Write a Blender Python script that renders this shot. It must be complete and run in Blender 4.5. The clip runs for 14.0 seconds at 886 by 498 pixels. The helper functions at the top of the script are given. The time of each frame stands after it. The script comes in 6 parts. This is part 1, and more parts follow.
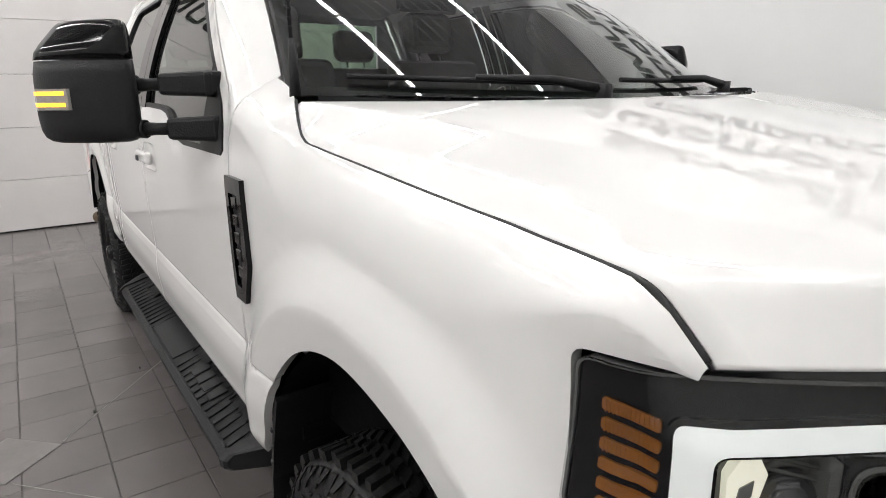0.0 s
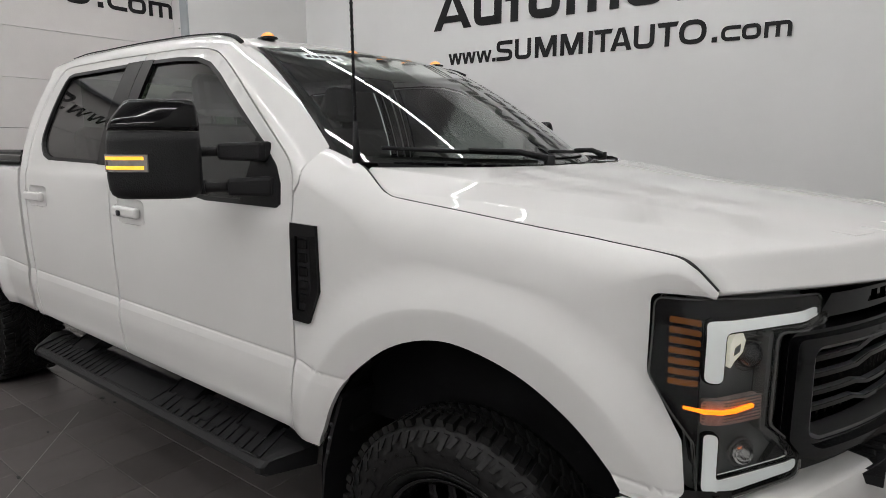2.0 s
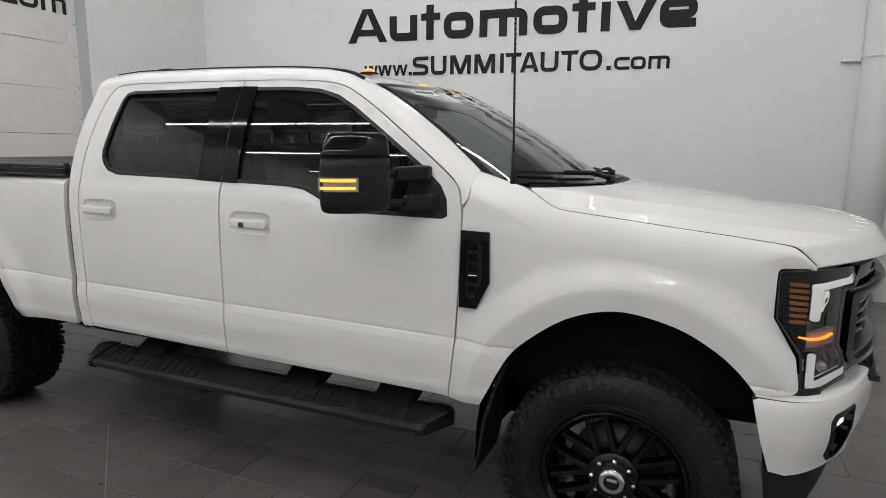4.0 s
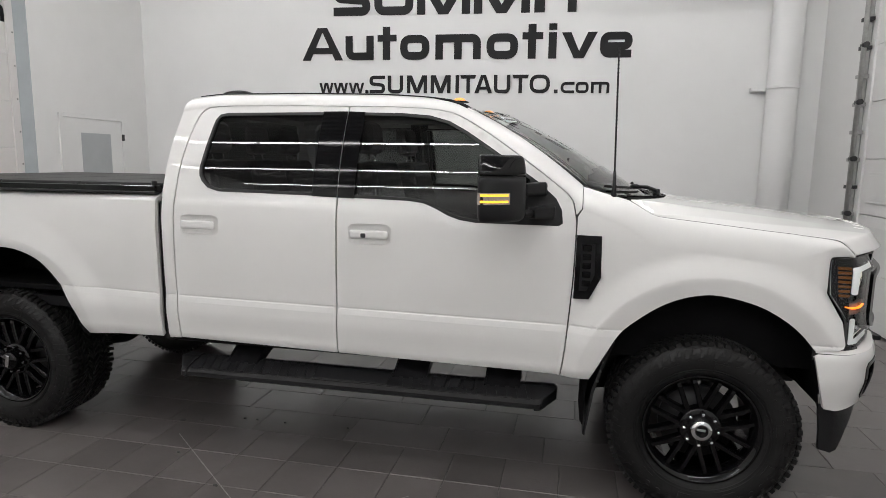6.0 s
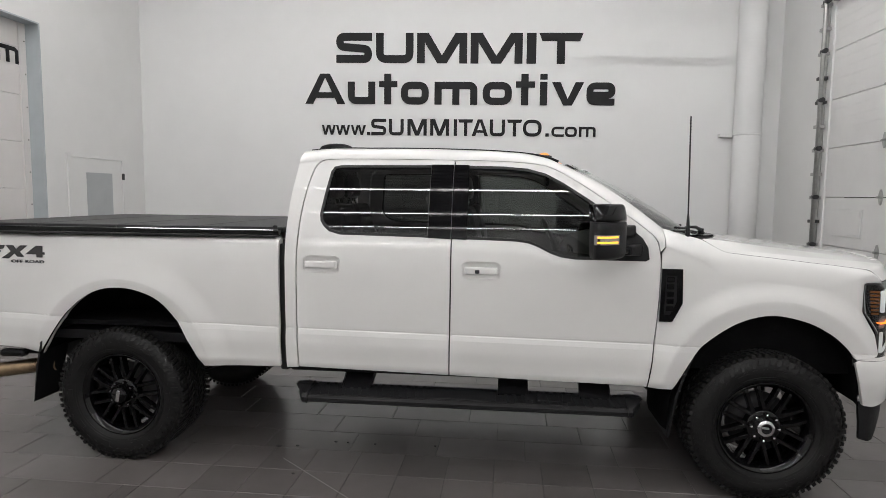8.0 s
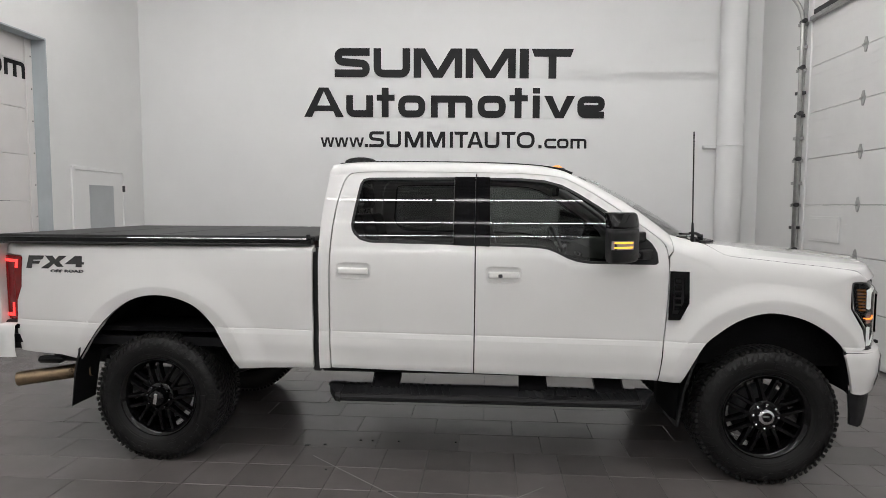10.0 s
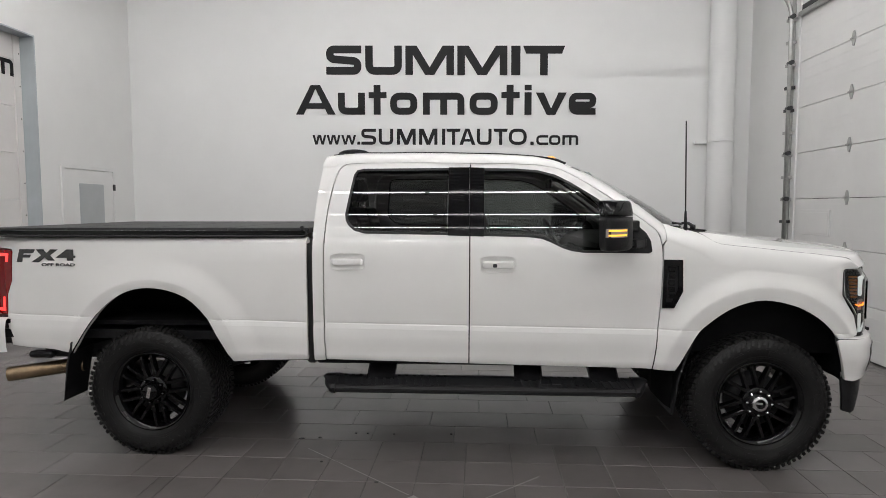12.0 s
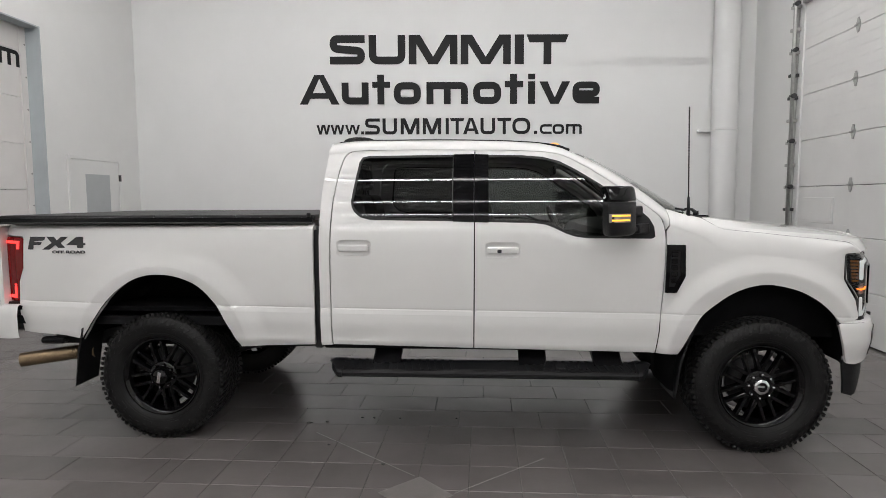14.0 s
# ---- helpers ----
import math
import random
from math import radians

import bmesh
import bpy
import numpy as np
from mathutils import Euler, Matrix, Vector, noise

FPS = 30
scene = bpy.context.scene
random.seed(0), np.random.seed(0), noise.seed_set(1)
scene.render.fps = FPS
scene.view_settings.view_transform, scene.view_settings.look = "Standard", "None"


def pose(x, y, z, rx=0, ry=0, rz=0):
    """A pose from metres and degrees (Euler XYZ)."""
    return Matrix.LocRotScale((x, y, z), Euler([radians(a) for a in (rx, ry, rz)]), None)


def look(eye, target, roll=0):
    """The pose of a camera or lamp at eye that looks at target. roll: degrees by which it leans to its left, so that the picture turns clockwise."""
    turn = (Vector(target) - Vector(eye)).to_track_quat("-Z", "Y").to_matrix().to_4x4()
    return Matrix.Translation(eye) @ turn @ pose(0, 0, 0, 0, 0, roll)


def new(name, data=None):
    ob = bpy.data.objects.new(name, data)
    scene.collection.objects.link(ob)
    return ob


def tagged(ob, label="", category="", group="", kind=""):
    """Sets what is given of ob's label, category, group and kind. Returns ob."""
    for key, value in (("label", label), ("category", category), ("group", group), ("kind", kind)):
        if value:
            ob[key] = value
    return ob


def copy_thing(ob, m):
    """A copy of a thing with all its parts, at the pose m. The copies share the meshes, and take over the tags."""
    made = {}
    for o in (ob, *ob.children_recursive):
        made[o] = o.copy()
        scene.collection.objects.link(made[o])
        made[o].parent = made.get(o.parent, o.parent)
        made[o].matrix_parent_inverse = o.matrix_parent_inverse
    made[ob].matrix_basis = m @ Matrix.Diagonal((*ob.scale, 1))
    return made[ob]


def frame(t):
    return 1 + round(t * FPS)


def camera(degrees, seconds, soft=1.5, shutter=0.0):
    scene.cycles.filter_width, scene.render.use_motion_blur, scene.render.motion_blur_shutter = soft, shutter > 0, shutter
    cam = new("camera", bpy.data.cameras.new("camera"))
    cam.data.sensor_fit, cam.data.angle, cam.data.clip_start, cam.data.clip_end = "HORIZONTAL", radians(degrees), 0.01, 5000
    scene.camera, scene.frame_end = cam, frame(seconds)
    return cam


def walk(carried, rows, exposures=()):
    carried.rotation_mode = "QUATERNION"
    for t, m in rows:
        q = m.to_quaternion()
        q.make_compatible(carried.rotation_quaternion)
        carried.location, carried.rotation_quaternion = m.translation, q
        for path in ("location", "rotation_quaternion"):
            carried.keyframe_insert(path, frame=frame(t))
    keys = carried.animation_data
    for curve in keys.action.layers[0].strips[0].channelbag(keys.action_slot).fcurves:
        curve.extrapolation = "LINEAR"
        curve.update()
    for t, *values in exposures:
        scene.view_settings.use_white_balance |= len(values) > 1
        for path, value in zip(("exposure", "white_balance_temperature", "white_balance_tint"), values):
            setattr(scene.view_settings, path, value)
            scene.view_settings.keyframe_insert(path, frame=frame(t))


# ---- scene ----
cam = camera(72.5, 14.0, 0.8)
PATH = [
    (0, (4.932, -1.415, 1.564), (3.343, -0.311, 1.056), -0.9),
    (0.5, (5.006, -1.554, 1.581), (3.543, -0.284, 1.081), -0.7),
    (1, (5.014, -1.736, 1.595), (3.658, -0.328, 1.174), -0.3),
    (1.5, (5.002, -1.97, 1.595), (3.739, -0.458, 1.25), -0.2),
    (2, (4.937, -2.191, 1.61), (3.734, -0.63, 1.271), -0.0),
    (2.5, (4.769, -2.378, 1.627), (3.679, -0.738, 1.277), -0.1),
    (3, (4.618, -2.627, 1.644), (3.643, -0.915, 1.298), 0.0),
    (3.2, (4.557, -2.754, 1.669), (3.626, -1.018, 1.325), 0.2),
    (5.3, (3.747, -3.747, 1.702), (3.217, -1.842, 1.402), 0.8),
    (5.5, (3.656, -3.803, 1.69), (3.158, -1.889, 1.394), 0.8),
    (6, (3.404, -3.969, 1.713), (2.991, -2.033, 1.428), 0.8),
    (6.5, (3.134, -4.208, 1.757), (2.792, -2.254, 1.498), 0.8),
    (7, (2.91, -4.358, 1.757), (2.612, -2.395, 1.515), 0.7),
    (7.5, (2.692, -4.465, 1.776), (2.439, -2.492, 1.57), 0.6),
    (8, (2.54, -4.615, 1.787), (2.325, -2.635, 1.609), 0.6),
    (10.5, (2.261, -4.919, 1.787), (2.122, -2.929, 1.643), 0.1),
    (11, (2.259, -4.883, 1.74), (2.128, -2.892, 1.598), 0.0),
    (11.5, (2.253, -4.89, 1.724), (2.13, -2.899, 1.584), -0.0),
    (12, (2.257, -4.917, 1.713), (2.137, -2.925, 1.573), -0.1),
    (12.5, (2.26, -4.936, 1.691), (2.139, -2.945, 1.552), -0.2),
    (13, (2.255, -4.959, 1.688), (2.131, -2.968, 1.546), -0.1),
    (13.5, (2.254, -4.956, 1.682), (2.128, -2.965, 1.532), -0.2),
    (14, (2.249, -4.965, 1.68), (2.118, -2.976, 1.512), -0.3),
]
walk(cam, [(t, look(eye, target, roll)) for t, eye, target, roll in PATH],
     [(0, 0.33), (0.5, 0.12), (1, -0.14), (1.5, -0.29), (3.2, -0.27), (5.3, -0.08), (6.5, -0.02), (8, -0.08), (13.9, -0.09), (14, -0.09)])

# ---- light and exposure ----
scene.view_settings.exposure = 0.0
world = bpy.data.worlds.new("world")
scene.world = world
world.use_nodes = True
world.node_tree.nodes["Background"].inputs[0].default_value = (0.5, 0.5, 0.5, 1)
world.node_tree.nodes["Background"].inputs[1].default_value = 0.02

# room: x along the truck, back wall on +y
X0, X1, Y0, Y1, ZC = -3.56, 6.5, -9.6, 4.99, 5.7
STRIP_Y = (-8.6, -6.2, -4.0, -1.95, 0.3, 2.4)
STRIP_POWER = 46.5


# ---- materials ----
def material(name, color, rough=0.5, metal=0.0, coat=0.0, coat_rough=0.03, spec=0.5, bump=0.0, bump_scale=60.0,
             mottle=0.0, mottle_scale=2.0, rough_var=0.0, emit=None, emit_power=0.0, random_value=0.0, sheen=0.0):
    m = bpy.data.materials.new(name)
    m.use_nodes = True
    nt = m.node_tree
    b = nt.nodes["Principled BSDF"]
    b.inputs["Base Color"].default_value = (*color, 1)
    b.inputs["Roughness"].default_value = rough
    b.inputs["Metallic"].default_value = metal
    b.inputs["Coat Weight"].default_value = coat
    b.inputs["Coat Roughness"].default_value = coat_rough
    b.inputs["Specular IOR Level"].default_value = spec
    geo = nt.nodes.new("ShaderNodeNewGeometry")
    if mottle or rough_var or random_value:
        big = nt.nodes.new("ShaderNodeTexNoise")
        big.inputs["Scale"].default_value = mottle_scale
        big.inputs["Detail"].default_value = 7
        big.inputs["Roughness"].default_value = 0.62
        nt.links.new(geo.outputs["Position"], big.inputs["Vector"])
        rng = nt.nodes.new("ShaderNodeMapRange")
        rng.inputs["From Min"].default_value, rng.inputs["From Max"].default_value = 0.3, 0.7
        rng.inputs["To Min"].default_value, rng.inputs["To Max"].default_value = 1 - mottle, 1 + mottle
        nt.links.new(big.outputs["Fac"], rng.inputs["Value"])
        value = rng.outputs["Result"]
        if random_value:
            info = nt.nodes.new("ShaderNodeObjectInfo")
            r2 = nt.nodes.new("ShaderNodeMapRange")
            r2.inputs["To Min"].default_value, r2.inputs["To Max"].default_value = 1 - random_value, 1 + random_value
            nt.links.new(info.outputs["Random"], r2.inputs["Value"])
            mul = nt.nodes.new("ShaderNodeMath")
            mul.operation = "MULTIPLY"
            nt.links.new(value, mul.inputs[0])
            nt.links.new(r2.outputs["Result"], mul.inputs[1])
            value = mul.outputs[0]
        mix = nt.nodes.new("ShaderNodeVectorMath")
        mix.operation = "SCALE"
        mix.inputs[0].default_value = color
        nt.links.new(value, mix.inputs["Scale"])
        nt.links.new(mix.outputs[0], b.inputs["Base Color"])
        if rough_var:
            r3 = nt.nodes.new("ShaderNodeMapRange")
            r3.inputs["From Min"].default_value, r3.inputs["From Max"].default_value = 0.3, 0.7
            r3.inputs["To Min"].default_value, r3.inputs["To Max"].default_value = rough - rough_var, rough + rough_var
            nt.links.new(big.outputs["Fac"], r3.inputs["Value"])
            nt.links.new(r3.outputs["Result"], b.inputs["Roughness"])
    if bump:
        n = nt.nodes.new("ShaderNodeTexNoise")
        n.inputs["Scale"].default_value = bump_scale
        n.inputs["Detail"].default_value = 4
        nt.links.new(geo.outputs["Position"], n.inputs["Vector"])
        bp = nt.nodes.new("ShaderNodeBump")
        bp.inputs["Strength"].default_value = bump
        bp.inputs["Distance"].default_value = 0.004
        nt.links.new(n.outputs["Fac"], bp.inputs["Height"])
        nt.links.new(bp.outputs["Normal"], b.inputs["Normal"])
    if emit:
        b.inputs["Emission Color"].default_value = (*emit, 1)
        b.inputs["Emission Strength"].default_value = emit_power
    return m


def glass(name, tint, ior=1.5, rough=0.0, gloss=1.0):
    """Thin tinted glass: what passes is tinted, what mirrors follows Fresnel."""
    m = bpy.data.materials.new(name)
    m.use_nodes = True
    nt = m.node_tree
    nt.nodes.remove(nt.nodes["Principled BSDF"])
    clear = nt.nodes.new("ShaderNodeBsdfTransparent")
    clear.inputs[0].default_value = (*tint, 1)
    shine = nt.nodes.new("ShaderNodeBsdfGlossy")
    shine.inputs["Roughness"].default_value = rough
    shine.inputs["Color"].default_value = (gloss, gloss, gloss, 1)
    fr = nt.nodes.new("ShaderNodeFresnel")
    fr.inputs["IOR"].default_value = ior
    mix = nt.nodes.new("ShaderNodeMixShader")
    nt.links.new(fr.outputs[0], mix.inputs[0])
    nt.links.new(clear.outputs[0], mix.inputs[1])
    nt.links.new(shine.outputs[0], mix.inputs[2])
    nt.links.new(mix.outputs[0], nt.nodes["Material Output"].inputs["Surface"])
    return m


PAINT = material("white pearl paint", (0.765, 0.76, 0.745), 0.6, coat=1.0, coat_rough=0.015, spec=0.12, mottle=0.012, mottle_scale=3)
WALL = material("white wall paint", (0.72, 0.722, 0.717), 0.65, bump=0.25, bump_scale=90, mottle=0.025, mottle_scale=1.1)
WALL_SIDE = material("white side wall paint", (0.74, 0.74, 0.73), 0.6, bump=0.25, bump_scale=90, mottle=0.03, mottle_scale=1.3)
DOOR_WHITE = material("white door steel", (0.72, 0.716, 0.707), 0.42, bump=0.3, bump_scale=140, mottle=0.03, mottle_scale=2.5)
VINYL = material("white vinyl door sheet", (0.70, 0.675, 0.66), 0.5, bump=0.3, bump_scale=60, mottle=0.04, mottle_scale=1.8)
JAMB = material("blue-grey jamb paint", (0.42, 0.46, 0.48), 0.5, mottle=0.06, mottle_scale=3, bump=0.2)
CEIL = material("ribbed ceiling steel", (0.48, 0.48, 0.485), 0.5, metal=0.0, mottle=0.08, mottle_scale=1.5)
LETTER = material("black sign vinyl", (0.010, 0.010, 0.011), 0.6, spec=0.25, mottle=0.1, mottle_scale=6)
GALV = material("galvanised steel", (0.42, 0.42, 0.41), 0.38, metal=0.9, mottle=0.18, mottle_scale=14, rough_var=0.1)
DARKSTEEL = material("dark greased steel", (0.05, 0.05, 0.052), 0.45, metal=0.6, mottle=0.2, mottle_scale=20)
GREY_PANEL = material("grey louvre panel", (0.42, 0.44, 0.45), 0.5, mottle=0.04, mottle_scale=4)
TUBE = material("led tube", (0.9, 0.9, 0.9), 0.4, emit=(1.0, 0.985, 0.980), emit_power=STRIP_POWER)
GROUT = material("dark grout", (0.055, 0.050, 0.048), 0.8, mottle=0.25, mottle_scale=9, bump=0.4)
TILE = material("slate floor tile", (0.130, 0.117, 0.114), 0.25, spec=0.62, bump=0.14, bump_scale=42, mottle=0.09, mottle_scale=2.2,
                rough_var=0.0, random_value=0.11)





# ---- building helpers ----
def part(name, bm, mat, parent=None, label="", smooth=False):
    me = bpy.data.meshes.new(name)
    bm.normal_update()
    if smooth:
        for f in bm.faces:
            f.smooth = True
    bm.to_mesh(me)
    kept = me.attributes.get("nv")
    if kept:
        custom = np.zeros(len(me.vertices) * 3, np.float32)
        kept.data.foreach_get("vector", custom)
        custom = custom.reshape(-1, 3)
        me.normals_split_custom_set([custom[lp.vertex_index] for lp in me.loops])
        me.attributes.remove(me.attributes["nv"])
    bm.free()
    me.materials.append(mat)
    ob = new(name, me)
    if parent is not None:
        ob.parent = parent
    if label:
        tagged(ob, label)
    return ob


def flip(bm, s):
    """Takes a part built on the +y side to the right (s = -1) or leaves it (s = 1)."""
    if s > 0:
        return
    lay = bm.verts.layers.float_vector.get("nv")
    for v in bm.verts:
        v.co.y = -v.co.y
        if lay:
            n = v[lay]
            v[lay] = Vector((n.x, -n.y, n.z))
    bmesh.ops.reverse_faces(bm, faces=bm.faces[:])


def box(bm, x0, x1, y0, y1, z0, z1, bevel=0.0, seg=1):
    r = bmesh.ops.create_cube(bm, size=1.0)
    vs = r["verts"]
    for v in vs:
        v.co = Vector(((x0 + x1) / 2 + v.co.x * (x1 - x0), (y0 + y1) / 2 + v.co.y * (y1 - y0), (z0 + z1) / 2 + v.co.z * (z1 - z0)))
    if bevel > 0:
        es = list({e for v in vs for e in v.link_edges})
        bmesh.ops.bevel(bm, geom=es, offset=bevel, segments=seg, affect="EDGES", profile=0.5)
    return vs


def boxed(*args, **kw):
    bm = bmesh.new()
    box(bm, *args, **kw)
    return bm


def tube(bm, pts, r, n=10, cap=True):
    """A round rod along the points; r may be one radius or one for each point."""
    pts = [Vector(p) for p in pts]
    rings = []
    for i, p in enumerate(pts):
        d = (pts[min(i + 1, len(pts) - 1)] - pts[max(i - 1, 0)]).normalized()
        a = Vector((0, 0, 1)) if abs(d.z) < 0.9 else Vector((1, 0, 0))
        u = d.cross(a).normalized()
        w = d.cross(u)
        rr = r[i] if isinstance(r, (list, tuple)) else r
        rings.append([bm.verts.new(p + rr * (math.cos(k * math.tau / n) * u + math.sin(k * math.tau / n) * w)) for k in range(n)])
    for a, b in zip(rings, rings[1:]):
        for k in range(n):
            f = bm.faces.new((a[k], a[(k + 1) % n], b[(k + 1) % n], b[k]))
            f.smooth = True
    if cap:
        bm.faces.new(rings[0][::-1])
        bm.faces.new(rings[-1])
    bmesh.ops.recalc_face_normals(bm, faces=bm.faces[:])


def lathe(bm, profile, n=48, cx=0.0, cz=0.0):
    """Turns (radius, y) points about the y axis through (cx, cz)."""
    rings = []
    for r, y in profile:
        rings.append([bm.verts.new((cx + r * math.cos(k * math.tau / n), y, cz + r * math.sin(k * math.tau / n))) for k in range(n)])
    for a, b in zip(rings, rings[1:]):
        for k in range(n):
            f = bm.faces.new((a[k], b[k], b[(k + 1) % n], a[(k + 1) % n]))
            f.smooth = True


def prism(bm, poly, axis, a, b):
    """A flat polygon drawn out along an axis from a to b."""
    def at(p, q):
        return {"x": (q, p[0], p[1]), "y": (p[0], q, p[1]), "z": (p[0], p[1], q)}[axis]
    lo = [bm.verts.new(at(p, a)) for p in poly]
    hi = [bm.verts.new(at(p, b)) for p in poly]
    n = len(poly)
    fs = [bm.faces.new(lo), bm.faces.new(hi)]
    for i in range(n):
        fs.append(bm.faces.new((lo[i], lo[(i + 1) % n], hi[(i + 1) % n], hi[i])))
    bmesh.ops.recalc_face_normals(bm, faces=fs)


def curve(points, n=8, closed=False):
    """A smooth line through the points."""
    pts = [np.array(p, float) for p in points]
    m = len(pts)
    out = []
    for i in range(m if closed else m - 1):
        p0 = pts[i - 1] if (i > 0 or closed) else 2 * pts[0] - pts[1]
        p1, p2 = pts[i], pts[(i + 1) % m]
        p3 = pts[(i + 2) % m] if (i + 2 < m or closed) else 2 * pts[-1] - pts[-2]
        for k in range(n):
            t = k / n
            out.append(tuple(0.5 * (2 * p1 + (p2 - p0) * t + (2 * p0 - 5 * p1 + 4 * p2 - p3) * t * t + (3 * p1 - p0 - 3 * p2 + p3) * t ** 3)))
    if not closed:
        out.append(tuple(pts[-1]))
    return out


def line(points):
    """A smooth function through (x, y) points in order of x."""
    n = len(points)
    sec = [(points[i + 1][1] - points[i][1]) / (points[i + 1][0] - points[i][0]) for i in range(n - 1)]
    tan = [sec[0]] + [0.0] * (n - 2) + [sec[-1]]
    for i in range(1, n - 1):
        h0, h1 = points[i][0] - points[i - 1][0], points[i + 1][0] - points[i][0]
        tan[i] = (sec[i - 1] * h1 + sec[i] * h0) / (h0 + h1)

    def at(x):
        if x <= points[0][0]:
            return float(points[0][1])
        if x >= points[-1][0]:
            return float(points[-1][1])
        i = next(k for k in range(n - 1) if x <= points[k + 1][0])
        h = points[i + 1][0] - points[i][0]
        t = (x - points[i][0]) / h
        return float(points[i][1] * (2 * t ** 3 - 3 * t * t + 1) + tan[i] * h * (t ** 3 - 2 * t * t + t) + points[i + 1][1] * (3 * t * t - 2 * t ** 3) + tan[i + 1] * h * (t ** 3 - t * t))
    return at


def smoothstep(a, b, x):
    t = min(1.0, max(0.0, (x - a) / (b - a)))
    return t * t * (3 - 2 * t)


def lettering(name, text, parent, mat, width, height, thick, place, bold=0.0):
    """Raised letters, each a part, filling width x height from the lower left corner; place maps (along, up, out) to the world."""
    def shape(body):
        cu = bpy.data.curves.new("line", "FONT")
        cu.body, cu.size, cu.resolution_u, cu.fill_mode = body, 1.0, 5, "BOTH"
        cu.extrude = 0.5
        ob = new("line", cu)
        bpy.context.view_layer.update()
        me = bpy.data.meshes.new_from_object(ob.evaluated_get(bpy.context.evaluated_depsgraph_get()))
        bpy.data.objects.remove(ob)
        bpy.data.curves.remove(cu)
        return me

    def extent(me):
        xs = [v.co.x for v in me.vertices]
        return min(xs), max(xs)

    bar = extent(shape("||"))
    made, x = [], 0.0
    for ch in text:
        both = extent(shape("|" + ch + "|"))
        made.append((shape(ch), x))
        x += both[1] - bar[1]
    lo = min(v.co.x + o for me, o in made for v in me.vertices) - bold
    hi = max(v.co.x + o for me, o in made for v in me.vertices) + bold
    sx, sy = width / (hi - lo), height / (0.73 + 2 * bold)
    shifts = [(0.0, 0.0)] if not bold else [(bold * math.cos(k * math.tau / 8), bold * math.sin(k * math.tau / 8)) for k in range(8)] + [(0.0, 0.0)]
    for me, o in made:
        flat = [v.co.copy() for v in me.vertices]
        polys = [tuple(f.vertices) for f in me.polygons]
        verts, faces = [], []
        for k, (dx, dy) in enumerate(shifts):
            b = len(verts)
            verts += [place((c.x + o + dx - lo) * sx, (c.y + dy + bold) * sy, (c.z + 0.5) * thick + 0.0003 * k) for c in flat]
            faces += [tuple(b + i for i in f) for f in polys]
        out = bpy.data.meshes.new(name)
        out.from_pydata(verts, [], faces)
        out.materials.append(mat)
        new(name, out).parent = parent
        bpy.data.meshes.remove(me)


def rounded(poly, r, n=4, closed=True):
    """The polygon or line with its corners rounded to the radius r, or less where a side is short."""
    pts = [Vector(p) for p in poly]
    m, out = len(pts), []
    for i, p in enumerate(pts):
        if not closed and i in (0, m - 1):
            out.append(tuple(p))
            continue
        a, b = pts[i - 1] - p, pts[(i + 1) % m] - p
        ang = a.angle(b)
        if ang > 3.0:
            out.append(tuple(p))
            continue
        c = min(r / math.tan(ang / 2), 0.49 * a.length, 0.49 * b.length)
        q0, q1 = p + a.normalized() * c, p + b.normalized() * c
        out += [tuple(q0 * (1 - t) ** 2 + p * 2 * t * (1 - t) + q1 * t * t) for t in (k / n for k in range(n + 1))]
    return out


def pen(path, t, r, closed=False):
    """Quads of a broad stroke of width t along a line with rounded corners."""
    c = [Vector(p) for p in rounded(path, r, 7, closed)]
    m, rim = len(c), []
    for i, p in enumerate(c):
        a = c[i - 1] if (i or closed) else p
        b = c[(i + 1) % m] if (i < m - 1 or closed) else p
        d0, d1 = (p - a), (b - p)
        d = (d0.normalized() if d0.length > 1e-9 else Vector((0, 0))) + (d1.normalized() if d1.length > 1e-9 else Vector((0, 0)))
        d.normalize()
        rim.append((p + Vector((-d.y, d.x)) * t / 2, p - Vector((-d.y, d.x)) * t / 2))
    pairs = list(zip(rim, rim[1:])) + ([(rim[-1], rim[0])] if closed else [])
    return [[a[0], b[0], b[1], a[1]] for a, b in pairs]


def bar(x0, x1, z0, z1):
    return [(x0, z0), (x1, z0), (x1, z1), (x0, z1)]


